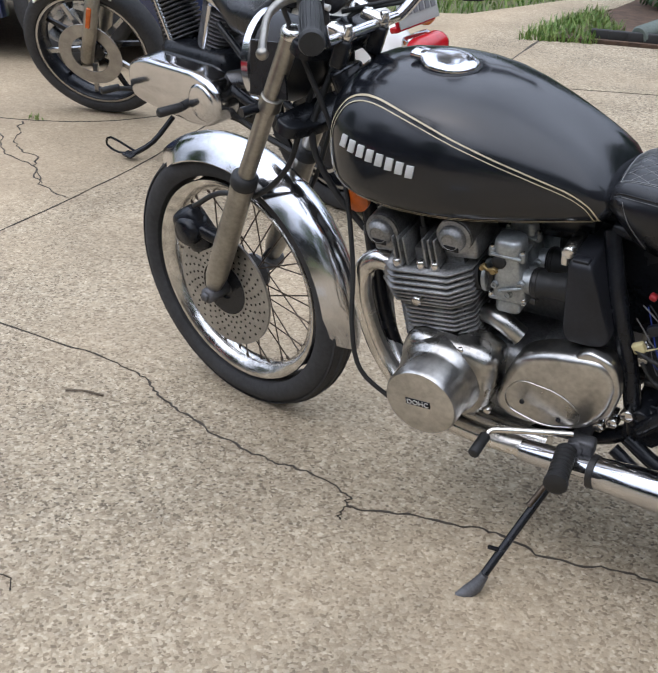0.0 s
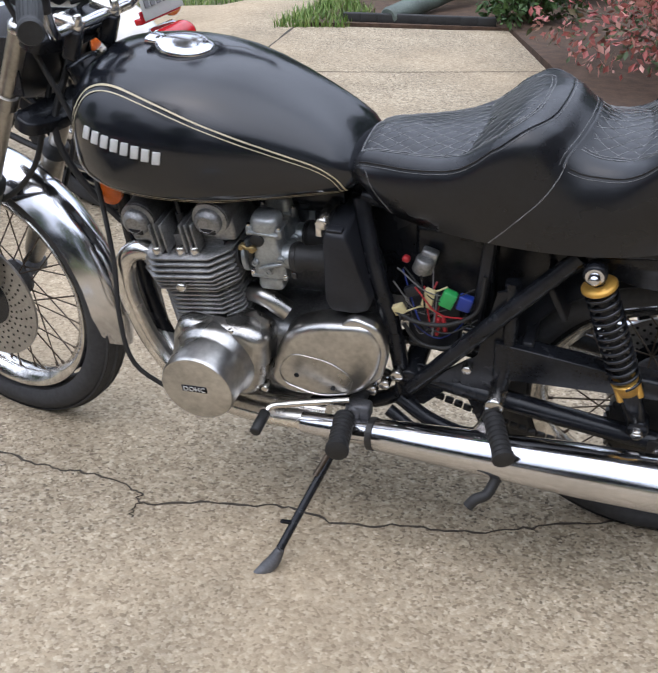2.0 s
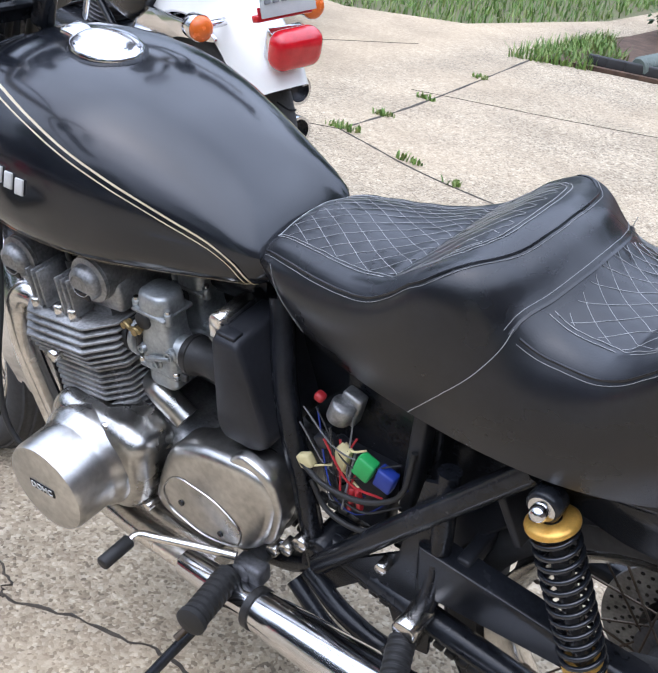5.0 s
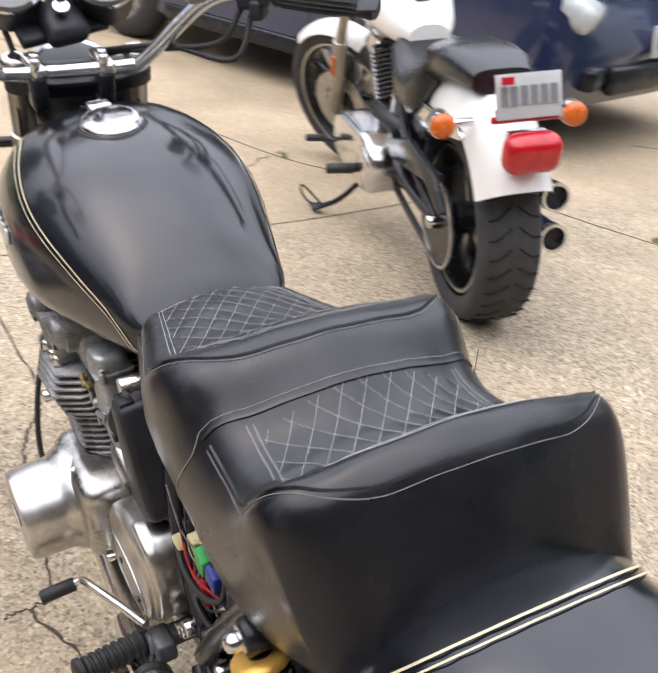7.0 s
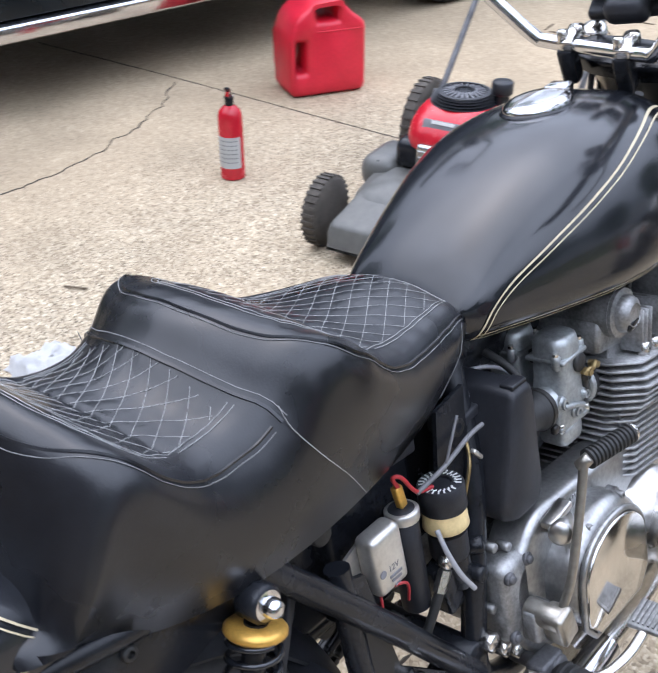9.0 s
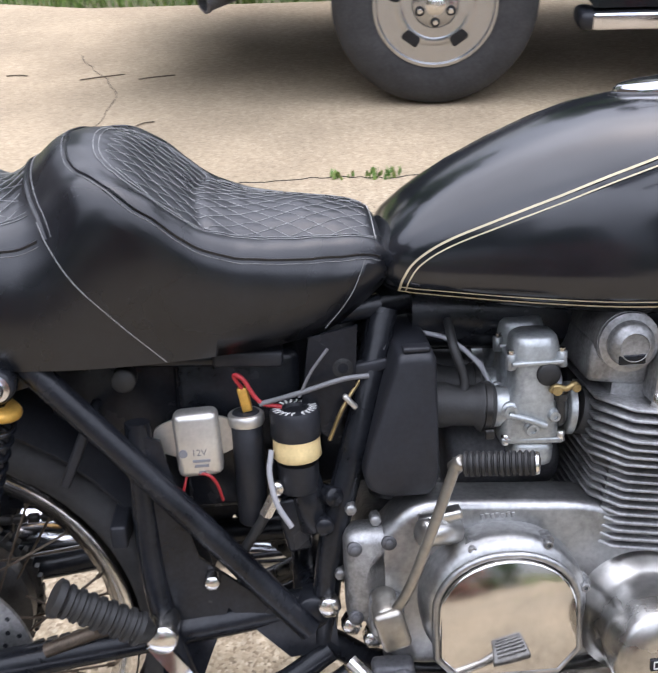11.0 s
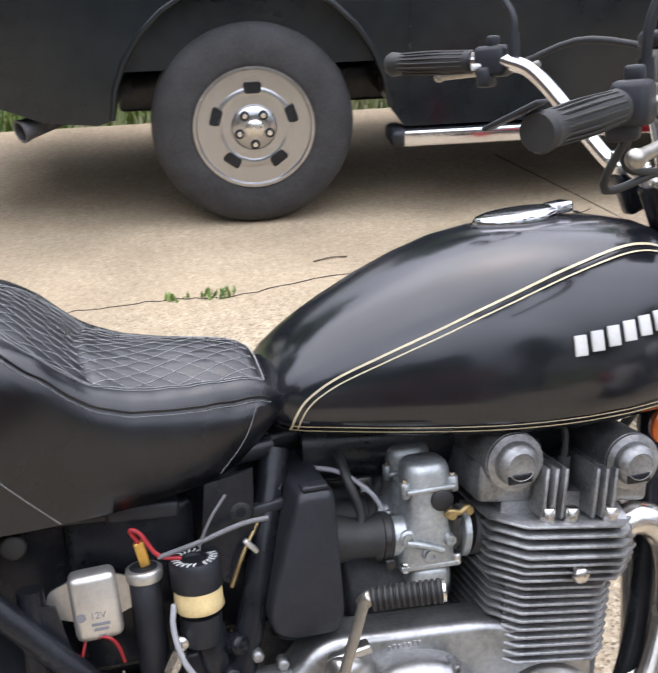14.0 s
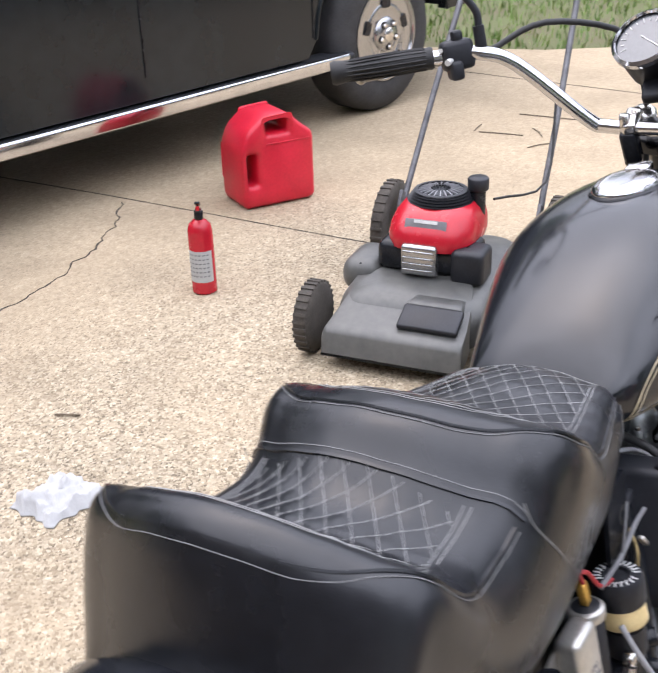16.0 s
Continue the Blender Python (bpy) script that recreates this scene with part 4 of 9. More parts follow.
# kick lever, folded in
b = B()
rod(b, (0.117, 0.15, 0.415), (0.117, 0.205, 0.415), 0.017, seg=18, bev=0.003)
box(b, (0.034, 0.032, 0.05), (0.113, 0.196, 0.405), (0, 15, 0), 0.006)
tube(b, [(0.112, 0.198, 0.42), (0.09, 0.204, 0.46), (0.06, 0.205, 0.54), (0.037, 0.203, 0.602)], 0.0062, 12, 4)
rod(b, (0.04, 0.196, 0.594), (0.03, 0.208, 0.608), 0.0085, bev=0.002)
kick = part("kick_lever", b, fork_metal, bike, "weathered steel kick lever with ribbed rubber pedal")
b = B()
p0, p1 = Vector((0.029, 0.203, 0.602)), Vector((-0.045, 0.224, 0.607))
m = axes(p0, p1)
prof = []
for k in range(12):
    prof += [(0.0112, 0.0064 * k), (0.0136, 0.0064 * k + 0.0014), (0.0136, 0.0064 * k + 0.0042), (0.0112, 0.0064 * k + 0.0056)]
lathe(b, m, prof, 18)
part("pedal_rubber", b, rubber, kick)
b = B()
lathe(b, m @ Matrix.Translation((0, 0, 0.076)), [(0.012, 0), (0.0128, 0.001), (0.0115, 0.004), (0.004, 0.0055)], 18)
part("pedal_end", b, chrome_dull, kick)

cast_pale = mat("pale_die_cast_alloy", (0.30, 0.315, 0.315), 0.42, 0.7, 0.35, 22, bump=0.15, bump_scale=350, rvar=0.12)
# carburettors and airbox
for y in (-0.116, -0.04, 0.04, 0.108):
    o = 1 if y > 0 else -1
    cx, cz = -0.069, -0.010
    b = B()
    secs = []
    for z, hx, hy, dx in ((0.605, 0.034, 0.026, 0.008), (0.625, 0.033, 0.026, 0.007), (0.645, 0.029, 0.026, 0.004), (0.665, 0.0255, 0.0255, 0.001), (0.696, 0.025, 0.025, 0.0)):
        out = round_outline([(-hx, -hy), (hx, -hy), (hx, hy), (-hx, hy)], 0.013, 4)
        secs.append([(cx + dx + px, y + py, z + cz) for px, py in out])
    loft(b, secs)
    carb = part("carburettor", b, cast_pale, bike, "oxidised alloy slide carburettor")
    b = B()
    secs = []
    for z, k in ((0.699, 1.0), (0.714, 0.97), (0.722, 0.9), (0.726, 0.74)):
        out = round_outline([(-0.028, -0.016), (-0.016, -0.027), (0.016, -0.027), (0.028, -0.016), (0.028, 0.016), (0.016, 0.027), (-0.016, 0.027), (-0.028, 0.016)], 0.007, 3)
        secs.append([(cx + px * k, y + py * k, z + cz) for px, py in out])
    loft(b, secs)
    part("slide_cap", b, cast_pale, carb)
    b = B()
    box(b, (0.060, 0.058, 0.006), (cx, y, 0.696 + cz), (0, 0, 0), 0.002, 2)
    for sx in (-1, 1):
        rod(b, (cx + sx * 0.029, y + o * 0.018, 0.688 + cz), (cx + sx * 0.029, y + o * 0.018, 0.706 + cz), 0.0062, seg=12, bev=0.001)
    part("cap_flange", b, cast_pale, carb)
    for sx in (-1, 1):
        b = B()
        rod(b, (cx + sx * 0.029, y + o * 0.018, 0.706 + cz), (cx + sx * 0.029, y + o * 0.018, 0.7105 + cz), 0.004, seg=10)
        part("screw", b, chrome_dull, carb)
    b = B()
    rod(b, (-0.105, y, 0.620), (-0.012, y, 0.628), 0.022, 0.0235, 20, 0.003)
    part("throat", b, cast_pale, carb)
    b = B()
    lathe(b, axes((-0.106, y, 0.620), (-0.135, y, 0.617)), [(0.029, 0), (0.031, 0.002), (0.031, 0.008), (0.027, 0.01)], 24)
    part("throat_flange", b, cast_pale, carb)
    b = B()
    box(b, (0.072, 0.052, 0.007), (cx + 0.006, y, 0.592), (0, -3, 0), 0.002)
    part("bowl_flange", b, cast_pale, carb)
    b = B()
    box(b, (0.050, 0.044, 0.034), (cx + 0.004, y, 0.573), (0, -3, 0), 0.01)
    part("float_bowl", b, cast_pale, carb)
    for dx in (-0.028, 0.036):
        b = B()
        rod(b, (cx + dx, y + o * 0.021, 0.588), (cx + dx, y + o * 0.021, 0.601), 0.005, seg=10, bev=0.001)
        part("screw", b, chrome_dull, carb)
    for dx, dz, ln, r in ((-0.038, 0.630, 0.030, 0.0075), (-0.062, 0.608, 0.034, 0.007), (-0.088, 0.622, 0.032, 0.006)):
        b = B()
        lathe(b, axes((dx, y, dz), (dx, y + o, dz)), [(r * 1.35, 0), (r * 1.35, ln - 0.006), (r, ln - 0.004), (r, ln), (r * 0.55, ln), (r * 0.55, ln - 0.003)], 14)
        part("boss", b, cast_pale, carb)
    b = B()
    tube(b, [(-0.036, y + o * 0.027, 0.626), (-0.056, y + o * 0.031, 0.621), (-0.078, y + o * 0.029, 0.611)], 0.0042, 8, 4)
    part("air_passage", b, cast_pale, carb)
    b = B()
    lathe(b, axes((cx - 0.012, y + o * 0.024, 0.672), (cx - 0.012, y + o, 0.672)), [(0.0135, 0), (0.0135, 0.004), (0.0115, 0.006), (0.004, 0.0062)], 22)
    part("side_plug", b, rubber, carb)
    b = B()
    lathe(b, axes((-0.148, y, 0.610), (-0.108, y, 0.620)), [(0.026, 0), (0.028, 0.004), (0.028, 0.024), (0.0265, 0.028)], 20)
    part("intake_boot", b, rubber, carb)
    b = B()
    rod(b, (-0.18, y, 0.604), (-0.14, y, 0.612), 0.025, 0.0245, 20, 0.002)
    part("intake_stub", b, cast, carb)
    b = B()
    lathe(b, axes((-0.022, y, 0.627), (0.052, y, 0.636)), [(0.0265, 0), (0.028, 0.003), (0.028, 0.016), (0.0235, 0.02), (0.0235, 0.045), (0.027, 0.058), (0.027, 0.074)], 24)
    part("air_duct", b, rubber, carb)
    b = B()
    lathe(b, axes((-0.018, y, 0.6275), (0.052, y, 0.636)), [(0.0285, 0), (0.0298, 0.001), (0.0298, 0.008), (0.0285, 0.009)], 24)
    box(b, (0.011, 0.008, 0.012), (-0.014, y + o * 0.024, 0.604), (0, 0, 0), 0.002)
    part("hose_clamp", b, oily_black, carb)
brass = mat("tarnished_brass", (0.30, 0.22, 0.10), 0.45, 0.8, 0.3, 40)
for o, y in ((1, 0.108), (-1, -0.116)):
    b = B()
    rod(b, (-0.096, y + o * 0.024, 0.612), (-0.096, y + o * 0.024, 0.655), 0.0055, seg=10, bev=0.001)
    rod(b, (-0.096, y + o * 0.024, 0.640), (-0.096, y + o * 0.024, 0.648), 0.0085, seg=6)
    part("idle_screw", b, oily_black, bike)
    b = B()
    tube(b, [(-0.082, y + o * 0.033, 0.654), (-0.088, y + o * 0.036, 0.660), (-0.098, y + o * 0.036, 0.657), (-0.108, y + o * 0.034, 0.661), (-0.114, y + o * 0.03, 0.656)], 0.0035, 8, 4)
    rod(b, (-0.088, y + o * 0.026, 0.656), (-0.088, y + o * 0.040, 0.656), 0.0055, seg=10)
    rod(b, (-0.110, y + o * 0.024, 0.657), (-0.110, y + o * 0.038, 0.657), 0.0048, seg=10)
    part("throttle_linkage", b, brass, bike)
b = B()
secs = []
for y, k in ((-0.148, 0.88), (-0.145, 0.96), (-0.137, 1.0), (0.137, 1.0), (0.145, 0.96), (0.148, 0.88)):
    out = round_outline([(0.045, 0.56), (0.046, 0.70), (0.05, 0.712), (0.088, 0.712), (0.11, 0.65), (0.134, 0.57), (0.128, 0.548), (0.105, 0.537), (0.055, 0.537)], 0.009, 4)
    cx, cz = 0.085, 0.625
    secs.append([(cx + (x - cx) * k, y, cz + (z - cz) * k) for x, z in out])
loft(b, secs)
airbox = part("airbox", b, box_black, bike, "black plastic airbox")
for s in (-1, 1):
    b = B()
    box(b, (0.030, 0.02, 0.006), (0.068, s * 0.133, 0.7135), (0, 0, 0), 0.002)
    part("moulded_lip", b, box_black, airbox)
b = B()
lathe(b, axes((0.09, 0.06, 0.54), (0.09, 0.06, 0.50)), [(0.03, 0), (0.032, 0.004), (0.028, 0.01), (0.032, 0.016), (0.028, 0.022), (0.032, 0.03)], 20)
part("breather_boot", b, rubber, bike)

# exhaust system on both sides
for s in (-1, 1):
    for k, y0 in enumerate((0.135, 0.05)):
        yo = s * (0.15 + 0.02 * (1 - k))
        pipe("header_pipe", [(-0.285, s * y0, 0.60), (-0.335, s * y0, 0.605), (-0.368, s * y0, 0.57), (-0.375, s * y0, 0.50), (-0.355, s * (y0 * 0.6 + 0.05), 0.40), (-0.315, s * (y0 * 0.4 + 0.085), 0.335), (-0.245, s * (y0 * 0.4 + 0.11), 0.293), (-0.12, s * (0.175 if k == 0 else 0.14), 0.272), (0.04, s * (0.185 if k == 0 else 0.15), 0.282)], 0.021, chrome_dull, bike, 6, 16, "chrome exhaust header stained by heat")
        b = B()
        lathe(b, axes((-0.29, s * y0, 0.60), (-0.33, s * y0, 0.605)), [(0.034, 0), (0.034, 0.012), (0.028, 0.016)], 20)
        part("exhaust_flange", b, cast, bike)
    b = B()
    p0, p1 = Vector((0.0, s * 0.19, 0.281)), (Vector((0.775, -0.238, 0.345)) if s < 0 else Vector((0.775, 0.225, 0.285)))
    lathe(b, axes(p0, p1), [(0.022, 0), (0.024, 0.03), (0.026, 0.14), (0.031, 0.155), (0.035, 0.22), (0.044, 0.40), (0.050, 0.54), (0.052, 0.70), (0.051, 0.715), (0.051, 0.72), (0.0535, 0.722), (0.0535, 0.74), (0.046, 0.778), (0.03, 0.778), (0.03, 0.74)], 48)
    muf = part("silencer", b, chrome, bike, "chrome megaphone silencer with a tapered end")
    b = B()
    lathe(b, axes(p0, p1) @ Matrix.Translation((0, 0, 0.14)), [(0.029, 0), (0.033, 0.002), (0.033, 0.014), (0.03, 0.016)], 32)
    part("silencer_clamp", b, oily_black, muf)
    b = B()
    tube(b, [(0.40, s * 0.24, 0.285), (0.387, s * 0.267, 0.262), (0.368, s * 0.281, 0.257), (0.356, s * 0.291, 0.244)], 0.0105, 10, 4)
    part("silencer_tab", b, rubber, muf)
    b = B()
    plate(b, pose(0, s * 0.165, 0, 90, 0, 0), [(0.372, 0.39), (0.392, 0.395), (0.352, 0.30), (0.33, 0.305)], 0.006)
    part("silencer_bracket", b, chrome_dull, muf)

# pedals, pegs and stand
def peg(p0, p1, r, name, label):
    b = B()
    p0, p1 = Vector(p0), Vector(p1)
    m = axes(p0, p1)
    length = (p1 - p0).length
    n = int(length / 0.011)
    prof = [(r * 0.5, -0.012)]
    for k in range(n):
        h = length * k / n
        prof += [(r * 0.86, h), (r, h + 0.002), (r, h + 0.007), (r * 0.86, h + 0.009)]
    prof += [(r * 1.1, length), (r * 1.1, length + 0.008), (r * 0.8, length + 0.011)]
    lathe(b, m, prof, 18)
    return part(name, b, rubber, bike, label)


peg((0.088, -0.19, 0.315), (0.102, -0.282, 0.322), 0.021, "foot_peg", "ribbed black rubber foot peg")
peg((0.11, 0.19, 0.315), (0.12, 0.315, 0.318), 0.021, "foot_peg", "ribbed black rubber foot peg")
peg((0.372, -0.17, 0.375), (0.41, -0.265, 0.365), 0.019, "passenger_peg", "ribbed rubber passenger peg hanging down")
peg((0.395, 0.18, 0.415), (0.478, 0.19, 0.468), 0.02, "passenger_peg", "ribbed rubber passenger peg folded back")
for s in (-1, 1):
    b = B()
    rod(b, (0.375, s * 0.125, 0.395), (0.375, s * 0.178, 0.395), 0.018, seg=20, bev=0.003)
    part("passenger_peg_mount", b, chrome_dull, bike)
    b = B()
    rod(b, (0.10, s * 0.11, 0.318), (0.10, s * 0.185, 0.318), 0.017, seg=14, bev=0.003)
    box(b, (0.05, 0.03, 0.035), (0.11, s * 0.165, 0.32), bev=0.006)
    part("peg_mount", b, cast_dark, bike)
b = B()
plate(b, pose(0, 0.165, 0, 90, 0, 0) @ Matrix.Diagonal((1, 1, -1, 1)), [(0.395, 0.385), (0.37, 0.385), (0.30, 0.28), (0.325, 0.275)], 0.006, 0.001)
part("peg_strut", b, chrome, bike)
pipe("shift_lever", [(0.095, -0.18, 0.352), (0.04, -0.20, 0.352), (-0.02, -0.225, 0.354), (-0.048, -0.235, 0.35), (-0.054, -0.255, 0.343), (-0.056, -0.275, 0.342)], 0.0065, chrome_dull, bike)
b = B()
rod(b, (-0.055, -0.245, 0.343), (-0.057, -0.30, 0.34), 0.011, seg=14, bev=0.002)
part("shift_rubber", b, rubber, bike)
pipe("brake_pedal", [(0.16, 0.17, 0.345), (0.12, 0.20, 0.316), (0.07, 0.225, 0.300), (0.025, 0.24, 0.308), (-0.012, 0.246, 0.326)], 0.008, chrome_dull, bike, label="chrome brake pedal with a square ribbed pad")
b = B()
box(b, (0.05, 0.052, 0.008), (-0.027, 0.2485, 0.335), (0, 12, 0), 0.003)
pad = part("brake_pad", b, cast, bike)
for k in range(6):
    b = B()
    box(b, (0.04, 0.003, 0.003), (-0.027, 0.2305 + 0.007 * k, 0.3405), (0, 12, 0))
    part("pad_rib", b, cast, pad)
# side stand: its foot stands on the ground
foot = Vector((0.002, -0.408, 0.109))
pipe("side_stand", [(0.095, -0.15, 0.30), (0.08, -0.20, 0.265), (0.042, -0.30, 0.19), (0.018, -0.363, 0.141), foot], 0.0085, frame_black, bike, label="scuffed black side stand")
b = B()
tube(b, [foot + Vector((0.01, 0.015, 0.02)), foot, foot + Vector((-0.012, -0.012, -0.012)), foot + Vector((-0.03, -0.03, -0.02))], 0.017, 10, 3, radii=[0.009, 0.014, 0.0145, 0.008])
part("stand_foot", b, cast_dark, bike)
b = B()
rod(b, (0.022, -0.345, 0.156), (0.006, -0.36, 0.172), 0.0045, seg=8)
part("stand_tang", b, frame_black, bike)
b = B()
tube(b, [(0.048, -0.272, 0.222), (0.065, -0.235, 0.25), (0.085, -0.185, 0.29)], 0.006, 8, 4)
part("stand_spring", b, spoke_metal, bike)
pipe("centre_stand", [(0.16, -0.13, 0.30), (0.24, -0.145, 0.255), (0.33, -0.15, 0.245)], 0.013, frame_black, bike)
pipe("centre_stand", [(0.16, 0.13, 0.30), (0.24, 0.145, 0.255), (0.33, 0.15, 0.245)], 0.013, frame_black, bike)

# electrics on the left
b = B()
box(b, (0.15, 0.13, 0.2), (0.27, 0.0, 0.60), bev=0.012)
box(b, (0.40, 0.06, 0.23), (0.30, 0.0, 0.62), bev=0.01)
part("battery_box", b, frame_black, bike)
b = B()
box(b, (0.10, 0.03, 0.12), (0.24, -0.075, 0.50), bev=0.006)
box(b, (0.02, 0.03, 0.2), (0.33, -0.09, 0.62), (0, 5, 0), 0.004)
part("electrics_plate", b, box_black, bike)
b = B()
rod(b, (0.225, -0.10, 0.655), (0.215, -0.10, 0.625), 0.017, seg=20, bev=0.003)
box(b, (0.03, 0.02, 0.05), (0.225, -0.085, 0.64), (0, 15, 0), 0.004)
sol = part("starter_solenoid", b, cast, bike)
b = B()
box(b, (0.014, 0.014, 0.012), (0.19, -0.105, 0.652), (0, 20, 0), 0.004)
part("red_terminal", b, wire_red, sol)
for at, size, m, rot in (((0.235, -0.118, 0.582), (0.02, 0.016, 0.036), wire_yellow, 12), ((0.272, -0.12, 0.588), (0.026, 0.018, 0.034), wire_green, 20), ((0.302, -0.118, 0.583), (0.026, 0.018, 0.03), wire_blue, 15), ((0.182, -0.125, 0.552), (0.022, 0.014, 0.02), wire_yellow, -30), ((0.205, -0.112, 0.59), (0.02, 0.014, 0.03), box_black, 60), ((0.255, -0.125, 0.525), (0.008, 0.01, 0.04), wire_red, 5), ((0.267, -0.125, 0.53), (0.008, 0.01, 0.036), wire_red, -8)):
    b = B()
    box(b, size, at, (0, rot, 0), 0.003)
    part("wire_connector", b, m, bike)
rng = random.Random(4)
for k in range(20):
    m = (wire_grey, rubber, wire_red, frame_black, wire_grey, wire_blue, rubber, wire_yellow)[k % 8]
    x0, x1 = rng.uniform(0.17, 0.25), rng.uniform(0.24, 0.33)
    z0, z1 = rng.uniform(0.52, 0.65), rng.uniform(0.52, 0.62)
    pts = [(x0, -0.10 - rng.uniform(0, 0.03), z0), ((x0 + x1) / 2, -0.115 - rng.uniform(0, 0.02), min(z0, z1) - rng.uniform(-0.02, 0.04)), (x1, -0.10 - rng.uniform(0, 0.02), z1)]
    pipe("wire", pts, rng.choice((0.0009, 0.0012, 0.0017)), m, bike, 6, 6)
pipe("cable_loom", [(0.175, -0.128, 0.548), (0.22, -0.135, 0.535), (0.28, -0.132, 0.54), (0.325, -0.12, 0.57), (0.335, -0.11, 0.64)], 0.004, rubber, bike, 6, 8)
pipe("cable_loom", [(0.19, -0.125, 0.52), (0.22, -0.13, 0.485), (0.27, -0.13, 0.48), (0.31, -0.12, 0.50)], 0.004, rubber, bike, 6, 8)
b = B()
rod(b, (0.04, -0.06, 0.715), (0.04, -0.13, 0.715), 0.012, seg=12, bev=0.002)
box(b, (0.012, 0.01, 0.022), (0.035, -0.125, 0.70), bev=0.002)
part("fuel_tap", b, chrome_dull, bike)

# electrics and rear brake reservoir on the right
b = B()
box(b, (0.052, 0.03, 0.078), (0.318, 0.112, 0.612), (0, 2, 0), 0.009, 3)
rect = part("rectifier", b, tin_box, bike, "tin rectifier box with grey printing")
b = B()
plate(b, pose(0.318, 0.095, 0.612, 90, 0, 0) @ Matrix.Diagonal((1, 1, -1, 1)), round_outline([(-0.048, -0.014), (-0.048, 0.014), (-0.02, 0.026), (0.02, 0.026), (0.052, 0.014), (0.052, -0.014), (0.02, -0.026), (-0.02, -0.026)], 0.01), 0.004)
part("mounting_flange", b, tin_box, rect)
t3 = bpy.data.curves.new("volts", "FONT")
t3.body, t3.size, t3.extrude, t3.align_x, t3.align_y = "12V", 0.011, 0.0002, "CENTER", "CENTER"
t_ob = new("lettering", t3)
t_ob.data.materials.append(grey_ink)
t_ob.parent = rect
t_ob.matrix_basis = pose(0.317, 0.1274, 0.604, 90, 0, 180)
b = B()
for z, w in ((0.594, 0.02), (0.588, 0.016), (0.580, 0.008)):
    box(b, (w, 0.001, 0.003), (0.315, 0.1275, z))
lathe(b, axes((0.335, 0.127, 0.604), (0.335, 0.128, 0.604)), [(0.005, 0), (0.005, 0.0008)], 16)
part("printed_bars", b, grey_ink, rect)
pipe("red_wire", [(0.333, 0.115, 0.575), (0.338, 0.12, 0.56), (0.342, 0.12, 0.545)], 0.0016, wire_red, bike)
pipe("red_wire", [(0.332, 0.115, 0.575), (0.31, 0.13, 0.578), (0.30, 0.128, 0.565), (0.295, 0.12, 0.54)], 0.0018, wire_red, bike)
b = B()
lathe(b, axes((0.206, 0.115, 0.545), (0.206, 0.115, 0.66)), [(0.022, 0), (0.024, 0.004), (0.024, 0.035)], 28)
res = part("brake_reservoir", b, box_black, bike, "rear brake fluid reservoir with yellowed cup and black cap")
b = B()
lathe(b, axes((0.206, 0.115, 0.58), (0.206, 0.115, 0.66)), [(0.026, 0.006), (0.0285, 0.009), (0.0275, 0.018), (0.0272, 0.034)], 28)
part("cup", b, cream_tank, res)
b = B()
lathe(b, axes((0.206, 0.115, 0.612), (0.206, 0.115, 0.66)), [(0.0275, 0), (0.029, 0.002), (0.029, 0.03), (0.027, 0.034), (0.014, 0.034), (0.013, 0.031)], 32)
rcap = part("cap", b, box_black, res)
b = B()
for k in range(22):
    if k % 7 == 6:
        continue
    a = 2 * math.pi * k / 22
    box(b, (0.007, 0.002, 0.0006), (0.206 + 0.022 * math.cos(a), 0.115 + 0.022 * math.sin(a), 0.6464), (0, 0, math.degrees(a)))
    box(b, (0.003, 0.0015, 0.0006), (0.206 + 0.018 * math.cos(a + 0.1), 0.115 + 0.018 * math.sin(a + 0.1), 0.6464), (0, 0, math.degrees(a)))
part("printed_ring", b, white_ink, rcap)
pipe("clear_hose", [(0.235, 0.125, 0.60), (0.239, 0.138, 0.578), (0.233, 0.15, 0.545), (0.218, 0.155, 0.517)], 0.0034, clear_hose, bike, 6, 10)
b = B()
rod(b, (0.262, 0.10, 0.50), (0.262, 0.10, 0.64), 0.018, seg=18, bev=0.003)
part("filter_bottle", b, box_black, bike)
b = B()
lathe(b, axes((0.262, 0.10, 0.625), (0.262, 0.10, 0.66)), [(0.02, 0), (0.021, 0.003), (0.021, 0.012), (0.019, 0.014)], 20)
part("bottle_collar", b, tin_box, bike)
b = B()
box(b, (0.012, 0.01, 0.03), (0.262, 0.10, 0.655), (0, 10, 0), 0.002)
part("brass_terminal", b, gold_cap, bike)
pipe("red_wire", [(0.262, 0.102, 0.665), (0.272, 0.104, 0.685), (0.262, 0.108, 0.682), (0.245, 0.112, 0.655), (0.22, 0.115, 0.648)], 0.0026, wire_red, bike)
pipe("wire", [(0.245, 0.112, 0.652), (0.2, 0.12, 0.665), (0.15, 0.12, 0.678), (0.12, 0.12, 0.68)], 0.003, wire_grey, bike)
pipe("wire", [(0.20, 0.12, 0.66), (0.185, 0.122, 0.69), (0.165, 0.12, 0.715)], 0.0018, wire_grey, bike)
b = B()
box(b, (0.08, 0.05, 0.02), (0.255, 0.07, 0.70), (0, -4, 0), 0.004)
part("junction_block", b, box_black, bike)
